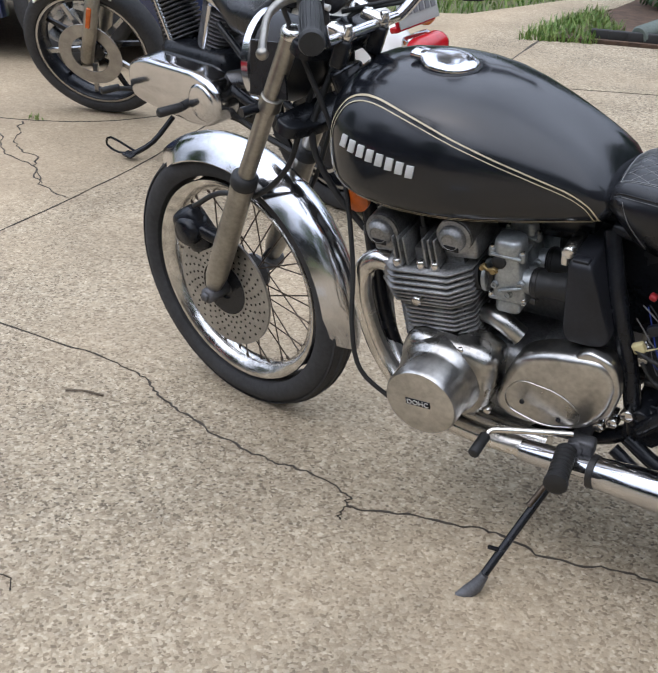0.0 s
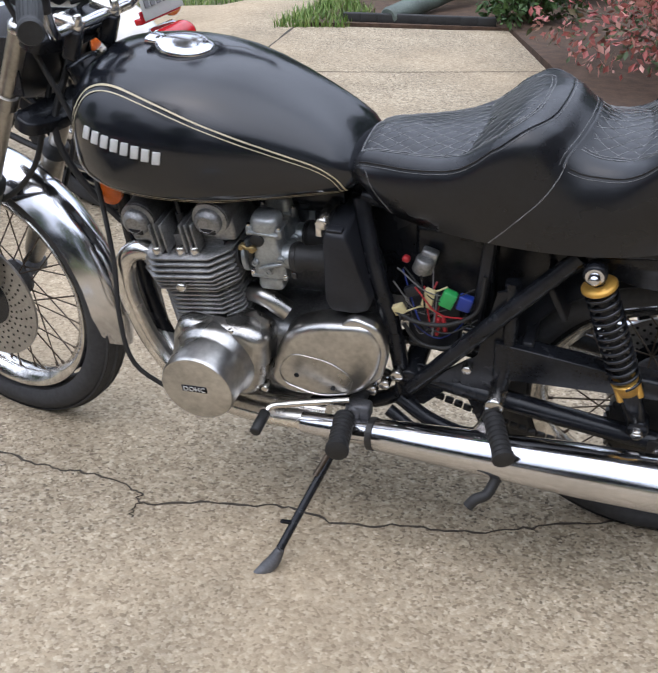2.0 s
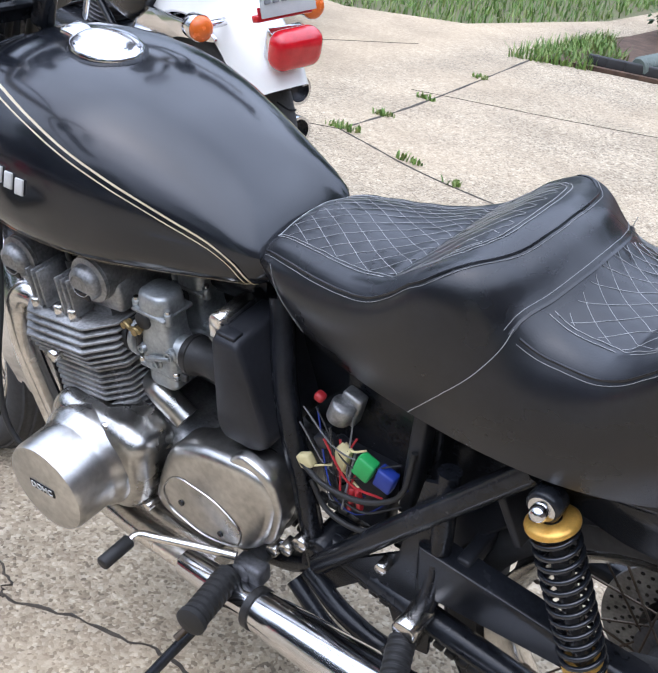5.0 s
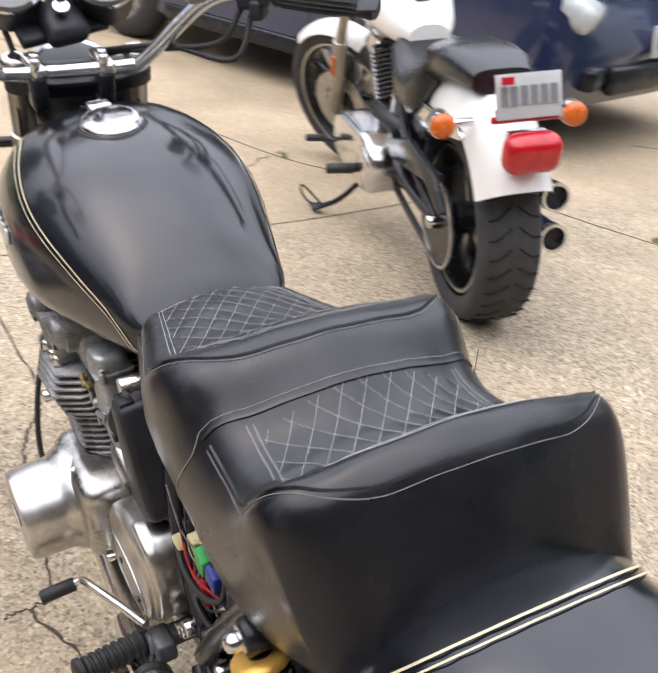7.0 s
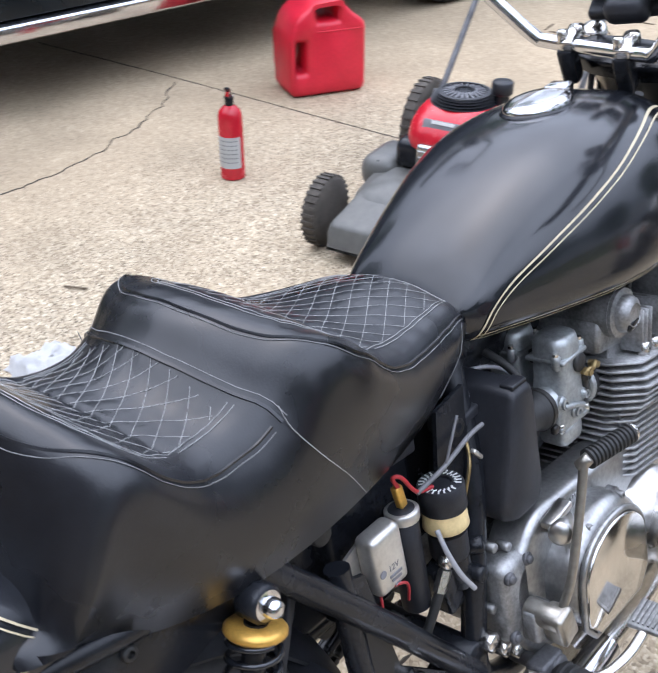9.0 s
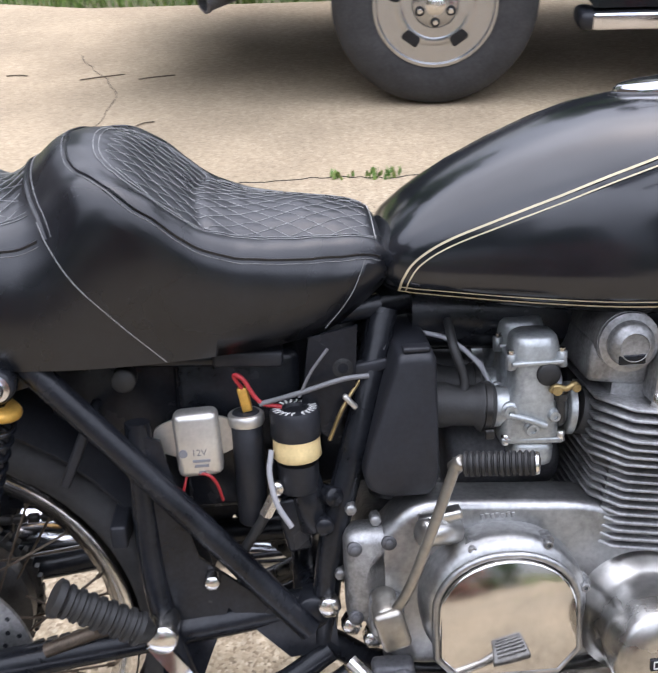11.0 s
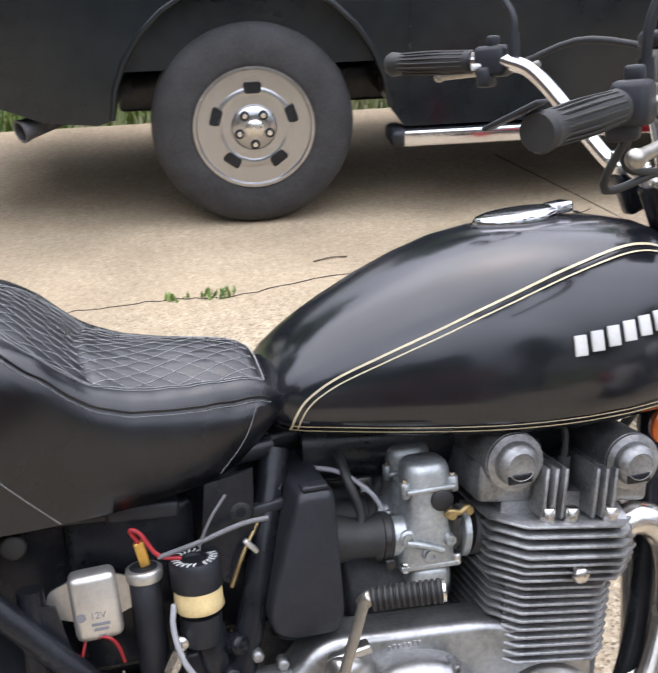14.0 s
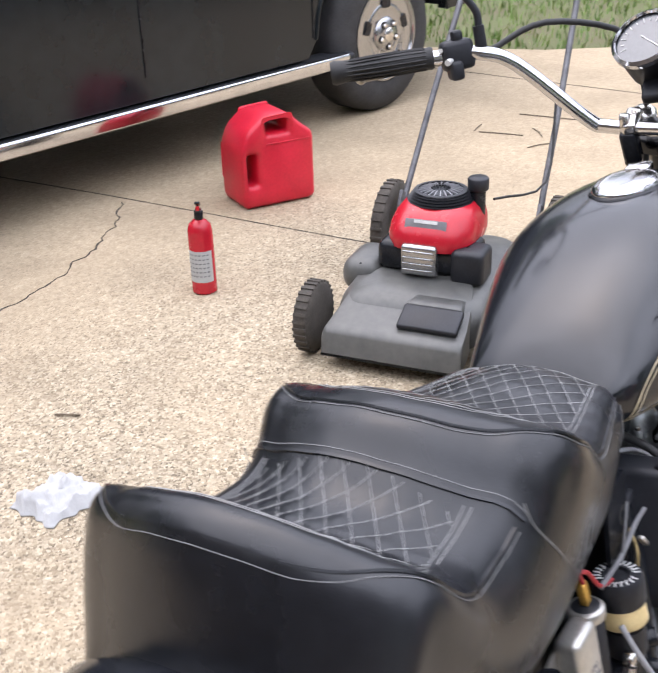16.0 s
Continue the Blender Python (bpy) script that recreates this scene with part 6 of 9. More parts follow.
def aggregate():
    """Weathered exposed-aggregate concrete: pebbles, worn smooth patches and broad stains."""
    m, nt, bs = node_mat("aggregate_concrete")
    N, Lk = nt.nodes, nt.links
    tc = N.new("ShaderNodeTexCoord")

    def tex(kind, scale, detail=4.0):
        t = N.new(kind)
        t.inputs["Scale"].default_value = scale
        if kind == "ShaderNodeTexNoise":
            t.inputs["Detail"].default_value = detail
        Lk.new(tc.outputs["Object"], t.inputs["Vector"])
        return t
    vor = tex("ShaderNodeTexVoronoi", 158)
    vor2 = tex("ShaderNodeTexVoronoi", 66)
    edge = tex("ShaderNodeTexVoronoi", 158)
    edge.feature = "DISTANCE_TO_EDGE"
    ramp = N.new("ShaderNodeValToRGB")
    sep = N.new("ShaderNodeSeparateColor")
    Lk.new(vor.outputs["Color"], sep.inputs[0])
    Lk.new(sep.outputs[0], ramp.inputs[0])
    e = ramp.color_ramp.elements
    e[0].position, e[0].color = 0.0, (0.165, 0.132, 0.092, 1)
    e[1].position, e[1].color = 1.0, (0.64, 0.55, 0.41, 1)
    for pos, col in ((0.2, (0.34, 0.272, 0.186)), (0.45, (0.43, 0.353, 0.244)), (0.7, (0.48, 0.397, 0.282)), (0.88, (0.55, 0.464, 0.337))):
        el = e.new(pos)
        el.color = (*col, 1)
    ramp2 = N.new("ShaderNodeMapRange")
    sep2 = N.new("ShaderNodeSeparateColor")
    Lk.new(vor2.outputs["Color"], sep2.inputs[0])
    Lk.new(sep2.outputs[1], ramp2.inputs["Value"])
    ramp2.inputs["To Min"].default_value, ramp2.inputs["To Max"].default_value = 0.82, 1.16
    mul = N.new("ShaderNodeMix")
    mul.data_type, mul.blend_type = "RGBA", "MULTIPLY"
    mul.inputs["Factor"].default_value = 1.0
    Lk.new(ramp.outputs[0], mul.inputs["A"])
    Lk.new(ramp2.outputs[0], mul.inputs["B"])
    # smoother, paler paste where the pebbles are buried
    n1 = tex("ShaderNodeTexNoise", 0.9, 6)
    r1 = N.new("ShaderNodeMapRange")
    r1.inputs["From Min"].default_value, r1.inputs["From Max"].default_value = 0.42, 0.66
    r1.inputs["To Max"].default_value = 0.46
    Lk.new(n1.outputs["Fac"], r1.inputs["Value"])
    # the slabs by the truck and beyond the cross joint were floated smoother and warmer
    spread = N.new("ShaderNodeSeparateXYZ")
    Lk.new(tc.outputs["Object"], spread.inputs[0])
    cover = r1.outputs[0]
    for axis, near, far in (("X", -1.9, -2.4), ("Y", -1.5, -2.3)):
        away = N.new("ShaderNodeMapRange")
        away.inputs["From Min"].default_value, away.inputs["From Max"].default_value = near, far
        away.inputs["To Max"].default_value = 0.62
        Lk.new(spread.outputs[axis], away.inputs["Value"])
        most = N.new("ShaderNodeMath")
        most.operation = "MAXIMUM"
        Lk.new(cover, most.inputs[0])
        Lk.new(away.outputs[0], most.inputs[1])
        cover = most.outputs[0]
    paste = N.new("ShaderNodeMix")
    paste.data_type = "RGBA"
    paste.inputs["B"].default_value = (0.54, 0.417, 0.274, 1)
    Lk.new(cover, paste.inputs["Factor"])
    Lk.new(mul.outputs["Result"], paste.inputs["A"])
    # broad stains and fine dirt
    n2 = tex("ShaderNodeTexNoise", 2.3, 8)
    r2 = N.new("ShaderNodeMapRange")
    r2.inputs["From Min"].default_value, r2.inputs["From Max"].default_value = 0.3, 0.7
    r2.inputs["To Min"].default_value, r2.inputs["To Max"].default_value = 0.66, 0.88
    Lk.new(n2.outputs["Fac"], r2.inputs["Value"])
    n3 = tex("ShaderNodeTexNoise", 35, 5)
    r3 = N.new("ShaderNodeMapRange")
    r3.inputs["From Min"].default_value, r3.inputs["From Max"].default_value = 0.3, 0.7
    r3.inputs["To Min"].default_value, r3.inputs["To Max"].default_value = 0.90, 1.08
    Lk.new(n3.outputs["Fac"], r3.inputs["Value"])
    last = paste.outputs["Result"]
    for r in (r2, r3):
        mm = N.new("ShaderNodeMix")
        mm.data_type, mm.blend_type = "RGBA", "MULTIPLY"
        mm.inputs["Factor"].default_value = 1.0
        Lk.new(last, mm.inputs["A"])
        Lk.new(r.outputs[0], mm.inputs["B"])
        last = mm.outputs["Result"]
    Lk.new(last, bs.inputs["Base Color"])
    bs.inputs["Roughness"].default_value = 0.88
    bs.inputs["Specular IOR Level"].default_value = 0.25
    bump = N.new("ShaderNodeBump")
    bump.inputs["Strength"].default_value, bump.inputs["Distance"].default_value = 0.5, 0.002
    Lk.new(edge.outputs["Distance"], bump.inputs["Height"])
    b2 = N.new("ShaderNodeBump")
    b2.inputs["Strength"].default_value, b2.inputs["Distance"].default_value = 0.4, 0.004
    Lk.new(n3.outputs["Fac"], b2.inputs["Height"])
    Lk.new(bump.outputs[0], b2.inputs["Normal"])
    Lk.new(b2.outputs[0], bs.inputs["Normal"])
    return m


concrete = aggregate()
soil = mat("lawn_soil", (0.16, 0.12, 0.07), 0.95, 0, 0.3, 3, bump=0.5, bump_scale=60, color2=(0.10, 0.13, 0.04))
dirt = mat("dark_joint_dirt", (0.045, 0.036, 0.026), 0.95, 0, 0.35, 30, bump=0.3, bump_scale=200)
mulch = mat("brown_mulch", (0.07, 0.042, 0.026), 0.95, 0, 0.4, 14, bump=0.8, bump_scale=50)
b = B()
vs = [b.verts.new(p) for p in ((-400, -400, -0.035), (400, -400, -0.035), (400, 400, -0.035), (-400, 400, -0.035))]
b.faces.new(vs)
tagged(part("ground", b, soil, None, "lawn soil reaching to the horizon"), "", "ground", "", "structure")
DRIVE = [(9, -7.6), (3, -5.85), (1.2, -5.05), (0, -4.92), (-3, -4.7), (-5.0, -3.9), (-5.5, -2.4), (-5.9, -1.85), (-6.9, -0.4), (-9, 1.6), (-14, 5), (-13, 10), (-6, 5.9), (-4.6, 5.35), (-3.3, 5.1), (-2.6, 5.55), (-2.15, 7.0), (-2.0, 12), (-0.9, 12), (-1.85, 6.4), (-1.85, 4.98), (-1.49, 5.14), (-0.78, 5.33), (-0.47, 5.45), (0.1, 3.9), (0.5, 3.2), (1.6, 2.85), (4, 2.7), (9, 2.6)]
b = B()
plate(b, Matrix.Translation((0, 0, -0.12)), DRIVE, 0.12)
drive = tagged(part("pavement", b, concrete, None, "weathered tan exposed-aggregate concrete driveway", 0), "", "driveway", "", "structure")


def crack(name, pts, width, seed, jitter=0.012, label="dirt-filled crack in the concrete driveway", n=10, lift=0.003):
    """A winding dirt-filled seam on the slab."""
    rg = random.Random(seed)
    path = smooth_path([(x, y, 0) for x, y in pts], n)
    b = B()
    rows, wander = [], 0.0
    for k, p in enumerate(path):
        d = (path[min(k + 1, len(path) - 1)] - path[max(k - 1, 0)]).normalized()
        side = Vector((-d.y, d.x, 0))
        wander = 0.65 * wander + rg.gauss(0, jitter * 0.42)
        q = p + side * wander
        w = width * rg.uniform(0.25, 0.85)
        rows.append([b.verts.new(q + side * w * u + Vector((0, 0, h))) for u, h in ((-0.5, 0.0005), (0, lift), (0.5, 0.0005))])
    for r0, r1 in zip(rows, rows[1:]):
        for i in (0, 1):
            b.faces.new((r0[i], r0[i + 1], r1[i + 1], r1[i]))
    return part(name, b, dirt, drive, label)


crack("crack", [(-1.75, 0.06), (-1.25, 0.065), (-1.06, 0.045), (-0.94, -0.015), (-0.8, -0.05), (-0.61, -0.085), (-0.5, -0.08), (-0.37, -0.105), (-0.335, -0.135), (-0.17, -0.08), (-0.05, -0.055), (0.09, -0.06), (0.25, -0.02), (0.39, 0.01), (0.53, 0.09), (0.8, 0.2), (1.2, 0.28), (1.9, 0.3)], 0.011, 1, 0.009)
crack("crack", [(-0.335, -0.135), (-0.345, -0.16), (-0.33, -0.19)], 0.006, 2, 0.006)
crack("crack", [(-2.02, -0.45), (-2.4, -0.43), (-2.8, -0.55), (-3.3, -0.6), (-3.94, -0.73)], 0.012, 3, 0.025)
crack("crack", [(-2.17, 0.94), (-2.4, 1.02), (-2.6, 1.22), (-2.8, 1.3), (-3.02, 1.57)], 0.012, 4, 0.022)
crack("crack", [(-0.16, -2.18), (-0.59, -2.26), (-0.85, -2.24), (-1.1, -2.3), (-1.34, -2.38), (-1.6, -2.52), (-1.81, -2.68)], 0.013, 5, 0.014)
crack("crack", [(-0.16, -2.18), (0.05, -2.22), (0.4, -2.2), (0.9, -2.05), (1.6, -1.95), (2.6, -1.9)], 0.008, 6, 0.016)
crack("crack", [(-0.86, -0.75), (-0.8, -0.7), (-0.74, -0.72)], 0.006, 7, 0.01)
crack("crack", [(0.98, -2.6), (0.85, -3.3), (1.1, -4.0)], 0.006, 8, 0.02)
crack("crack", [(-2.97, 1.38), (-2.75, 1.2), (-2.52, 1.12), (-2.35, 1.0)], 0.01, 9, 0.015)
for k, (pts, w) in enumerate((([(-1.78, -3.6), (-1.84, -2.9), (-1.92, -1.73), (-1.99, -0.81), (-2.03, -0.28), (-2.11, 0.52), (-2.19, 1.29), (-2.32, 1.95), (-2.42, 2.35)], 0.013), ([(-7, 0.55), (-4.87, 1.09), (-2.98, 1.62), (-2.42, 2.3), (-1.63, 2.68)], 0.012), ([(-1.63, 2.68), (-0.84, 2.45), (0.6, 2.35), (3, 2.3)], 0.02), ([(-1.63, 2.68), (-1.66, 3.4), (-1.83, 4.98)], 0.03), ([(-4.72, -3.5), (-4.62, -1.62), (-4.5, 0.51), (-4.44, 1.2)], 0.012), ([(-2.95, 3.71), (-2.4, 4.6)], 0.008), ([(1.6, -2.6), (1.73, -3.21), (2.18, -5.2)], 0.012), ([(-1.83, 3.6), (-1.07, 3.88), (-0.22, 4.25), (-0.1, 4.3)], 0.006))):
    crack("control_joint", pts, w, 20 + k, 0.003, "dark control joint between concrete slabs", 12)

# plain wall out of view, added to block low sky and darken the seat's reflections
b = B()
box(b, (0.3, 9.2, 4.4), (5.2, -1.9, 2.16))
tagged(part("wall_east", b, mat("dark_brown_blocker", (0.075, 0.058, 0.045), 0.8, 0, 0.25, 2, bump=0.3, bump_scale=40), None, "plain dark brown wall out of view, added to darken reflections", 0), "", "wall", "", "structure")

# garden bed
b = B()
plate(b, Matrix.Translation((0, 0, -0.03)), [(-1.8, 5.05), (-1.49, 5.17), (-0.78, 5.36), (-0.46, 5.45), (0.12, 3.95), (0.55, 3.25), (1.6, 2.9), (4.5, 2.8), (4.5, 8), (-1.75, 8)], 0.05)
tagged(part("garden_bed", b, mulch, None, "brown mulched garden bed beside the driveway", 0), "", "garden bed", "", "structure")


# ---- plants ----
def leaf_mat(name, cols, rough=0.55):
    m, nt, bs = node_mat(name)
    geo = nt.nodes.new("ShaderNodeNewGeometry")
    ramp = nt.nodes.new("ShaderNodeValToRGB")
    nt.links.new(geo.outputs["Random Per Island"], ramp.inputs[0])
    e = ramp.color_ramp.elements
    e[0].color, e[1].color = (*cols[0], 1), (*cols[-1], 1)
    for i, c in enumerate(cols[1:-1], 1):
        el = e.new(i / (len(cols) - 1))
        el.color = (*c, 1)
    nt.links.new(ramp.outputs[0], bs.inputs["Base Color"])
    bs.inputs["Roughness"].default_value = rough
    bs.inputs["Subsurface Weight"].default_value = 0.0
    return m


grass_m = leaf_mat("grass_blades", [(0.06, 0.12, 0.02), (0.10, 0.19, 0.035), (0.16, 0.26, 0.05), (0.24, 0.27, 0.09)])
red_leaf = leaf_mat("red_and_green_leaves", [(0.05, 0.09, 0.035), (0.09, 0.13, 0.06), (0.33, 0.08, 0.07), (0.46, 0.17, 0.15), (0.50, 0.27, 0.22), (0.30, 0.06, 0.06)])
green_leaf = leaf_mat("dark_green_leaves", [(0.012, 0.035, 0.012), (0.03, 0.075, 0.02), (0.055, 0.12, 0.03)])
tree_leaf = leaf_mat("tree_leaves", [(0.03, 0.07, 0.02), (0.05, 0.11, 0.025), (0.08, 0.15, 0.04)])
bark = mat("bark", (0.13, 0.095, 0.07), 0.9, 0, 0.3, 8, bump=0.8, bump_scale=30)


def mesh_of(name, verts, faces, material, parent=None):
    me = bpy.data.meshes.new(name)
    me.from_pydata(verts, [], faces)
    me.materials.append(material)
    ob = new(name, me)
    if parent is not None:
        ob.parent = parent
    return ob


def inside(pt, poly):
    x, y = pt
    hit = False
    for (x0, y0), (x1, y1) in zip(poly, poly[1:] + poly[:1]):
        if (y0 > y) != (y1 > y) and x < (x1 - x0) * (y - y0) / (y1 - y0) + x0:
            hit = not hit
    return hit


def grass(name, polygon, count, height, seed, label, clear=None):
    rg = random.Random(seed)
    xs, ys = [p[0] for p in polygon], [p[1] for p in polygon]
    verts, faces = [], []
    while len(faces) < count * 2:
        x, y = rg.uniform(min(xs), max(xs)), rg.uniform(min(ys), max(ys))
        if not inside((x, y), polygon) or (clear and inside((x, y), clear)):
            continue
        h, a = height * rg.uniform(0.5, 1.3), rg.uniform(0, 6.283)
        dx, dy, w = math.cos(a), math.sin(a), rg.uniform(0.003, 0.007)
        ben = rg.uniform(0.1, 0.7) * h
        k = len(verts)
        verts += [(x - dy * w, y + dx * w, -0.03), (x + dy * w, y - dx * w, -0.03), (x + dx * ben * 0.4 - dy * w * 0.8, y + dy * ben * 0.4 + dx * w * 0.8, h * 0.6 - 0.03), (x + dx * ben * 0.4 + dy * w * 0.8, y + dy * ben * 0.4 - dx * w * 0.8, h * 0.6 - 0.03), (x + dx * ben, y + dy * ben, h - 0.03)]
        faces += [(k, k + 1, k + 3, k + 2), (k + 2, k + 3, k + 4)]
    return tagged(mesh_of(name, verts, faces, grass_m), label, "grass", "", "stuff")


grass("lawn_grass", [(4.5, -8), (4.5, -5.9), (1.2, -4.95), (-0.5, -4.82), (-3.2, -4.6), (-3.2, -8)], 16000, 0.11, 1, "bright green lawn grass behind the pickup truck", DRIVE)
grass("lawn_grass", [(-5.4, -3.0), (-5.4, -2.2), (-6.8, -0.3), (-8.5, 1.2), (-12, 2.2), (-11, -5), (-6, -5)], 9000, 0.07, 2, "thin patchy lawn grass beyond the driveway", DRIVE)
grass("lawn_grass", [(-4.9, 5.3), (-3.25, 4.98), (-2.6, 5.45), (-2.2, 6.9), (-2.3, 9), (-8, 9), (-8, 6.2)], 9000, 0.07, 3, "green lawn grass beside the concrete walk", DRIVE)
grass("grass_tuft", [(-1.95, 4.9), (-1.5, 5.1), (-1.45, 5.6), (-1.85, 6.3), (-1.95, 5.8)], 1500, 0.10, 4, "weedy grass at the corner of the garden bed")
rg = random.Random(11)
for k, (x, y, r, c) in enumerate(((-1.64, 3.05, 0.07, 120), (-1.68, 3.5, 0.08, 140), (-1.75, 4.2, 0.07, 110), (-1.63, 2.7, 0.1, 220), (-1.2, 2.57, 0.07, 130), (-0.95, 2.48, 0.06, 90), (-0.16, -2.19, 0.09, 160), (-0.02, -2.21, 0.06, 70), (-3.0, 1.63, 0.05, 60), (-2.5, 2.2, 0.06, 80), (-0.55, 2.42, 0.06, 80))):
    ring = [(x + r * rg.uniform(0.6, 1.2) * math.cos(a), y + r * rg.uniform(0.25, 0.6) * math.sin(a)) for a in (0, 0.9, 1.9, 2.8, 3.9, 5.2)]
    w = grass("weed_tuft", ring, int(c * 0.28), 0.026, 30 + k, "small green weeds growing in a joint of the concrete")
    w.location.z = 0.032


def leaf_cloud(name, centres, count, size, material, seed, parent):
    """Many small leaves round the twigs of a shrub."""
    rg = random.Random(seed)
    verts, faces = [], []
    for _ in range(count):
        cx, cy, cz, r = rg.choice(centres)
        v = Vector((rg.gauss(0, 1), rg.gauss(0, 1), rg.gauss(0, 1))).normalized() * r * rg.uniform(0.55, 1.08)
        p = Vector((cx, cy, cz)) + v
        if p.z < 0.03:
            continue
        d = (v.normalized() + Vector((rg.gauss(0, 0.7), rg.gauss(0, 0.7), rg.gauss(0, 0.7)))).normalized()
        side = d.orthogonal().normalized()
        side.rotate(Matrix.Rotation(rg.uniform(0, 6.28), 3, d))
        up = d.cross(side)
        s = size * rg.uniform(0.6, 1.4)
        k = len(verts)
        verts += [tuple(p), tuple(p + d * s * 0.5 + side * s * 0.26 + up * s * 0.06), tuple(p + d * s), tuple(p + d * s * 0.5 - side * s * 0.26 + up * s * 0.06)]
        faces.append((k, k + 1, k + 2, k + 3))
    return mesh_of(name, verts, faces, material, parent)


def shrub(name, label, base, rx, h, count, size, material, seed, clumps=40):
    rg = random.Random(seed)
    ob = thing(name, Matrix.Identity(4), label, "shrub")
    centres = []
    for _ in range(clumps):
        a, u = rg.uniform(0, 6.283), rg.uniform(0.15, 1)
        z = h * (0.12 + 0.85 * rg.random())
        lim = rx * math.sqrt(max(0.08, 1 - ((z / h - 0.45) / 0.62) ** 2))
        centres.append((base[0] + lim * u * math.cos(a), base[1] + lim * u * math.sin(a), z, rx * rg.uniform(0.16, 0.30)))
    b = B()
    for c in centres:
        tube(b, [(base[0] + (c[0] - base[0]) * 0.15, base[1] + (c[1] - base[1]) * 0.15, 0.0), (base[0] + (c[0] - base[0]) * 0.5, base[1] + (c[1] - base[1]) * 0.5, c[2] * 0.55), c[:3]], 0.008, 5, 3)
    tagged(part("branches", b, bark, ob), kind="stuff")
    leaf_cloud("leaves", centres, count, size, material, seed + 1, ob)
    return ob


shrub("red_leaved_shrub", "dense shrub with pink-red and green leaves by the driveway", (0.85, 4.65), 1.1, 1.55, 13000, 0.05, red_leaf, 5, 70)
shrub("evergreen_shrub", "dark green rounded shrub in the garden bed", (-1.25, 6.7), 0.55, 1.1, 6000, 0.045, green_leaf, 7)
shrub("evergreen_shrub", "dark green rounded shrub in the garden bed", (-0.25, 6.9), 0.6, 1.1, 6000, 0.045, green_leaf, 8)
shrub("evergreen_shrub", "low leafy ground cover beside the red shrub", (-0.35, 5.75), 0.4, 0.42, 2600, 0.05, tree_leaf, 9, 26)
# ribbed drain pipe lying in the bed
b = B()
path = smooth_path([(-1.27, 5.3, 0.05), (-1.15, 5.62, 0.09), (-1.03, 5.95, 0.13), (-0.9, 6.2, 0.2), (-0.82, 6.35, 0.4), (-0.8, 6.4, 0.8)], 22)
radii = [0.07 if k % 2 else 0.058 for k in range(len(path))]
tube(b, path, 0.06, 16, 1, radii=radii)
pipe_ob = tagged(part("drain_pipe", b, mat("grey_green_plastic", (0.10, 0.125, 0.11), 0.6, 0, 0.2, 8), None, ""), "grey-green corrugated plastic drain pipe in the mulch", "drain pipe")
b = B()
for k in range(9):
    x = -1.5 + 0.11 * k
    box(b, (0.13, 0.03, 0.09), (x, 5.235 + 0.026 * k, 0.035), (0, 0, 15 + 3 * math.sin(k)), 0.01)
tagged(part("bed_edging", b, rubber, None), "black plastic edging strip along the garden bed", "edging")


def tree(m, label, seed, h=9.5):
    rg = random.Random(seed)
    ob = thing("tree", m, label, "tree", "trees round the yard")
    b = B()
    tube(b, [(0, 0, -0.05), (0.1, 0.05, h * 0.3), (0.0, 0.15, h * 0.6)], 0.2, 10, 4, radii=[0.28, 0.2, 0.12])
    centres = []
    for k in range(30):
        a, z = rg.uniform(0, 6.283), h * rg.uniform(0.3, 0.98)
        r = h * 0.34 * math.sqrt(max(0.1, 1 - ((z / h - 0.6) / 0.45) ** 2)) * rg.uniform(0.3, 1)
        c = (r * math.cos(a), r * math.sin(a), z, h * rg.uniform(0.09, 0.15))
        centres.append(c)
        tube(b, [(0.05, 0.1, h * rg.uniform(0.25, 0.5)), (c[0] * 0.5, c[1] * 0.5, z * 0.92), c[:3]], 0.04, 6, 3, radii=[0.08, 0.05, 0.02])
    part("trunk", b, bark, ob)
    leaf_cloud("crown", centres, 4500, 0.36, tree_leaf, seed + 3, ob)
    return ob


t0 = tree(pose(-18, 3.5, 0), "leafy green tree at the edge of the yard", 40, 7.0)
t1 = tree(pose(-16.5, 11, 0), "tall leafy green tree at the edge of the yard", 47, 9.0)
# the last six, out of view, are added to darken reflections of the east horizon
for x, y, rz, src in ((-10, 16.5, 50, t0), (-3, 19, 100, t1), (5, 17, 160, t0), (12, 13, 200, t1), (16, 6, 20, t0), (17, -3.5, 280, t1), (13, -12, 70, t0), (5, -16.5, 130, t1), (-3.5, -18, 210, t0), (-12, -14, 320, t1), (-17, -6, 90, t0), (12.5, 1.2, 15, t1), (13.5, -7.5, 140, t1), (11.5, 6.5, 250, t0), (13, -2.5, 75, t0), (8.5, 12, 30, t1), (9.5, -14, 190, t1)):
    copy_thing(src, pose(x, y, 0, 0, 0, rz))


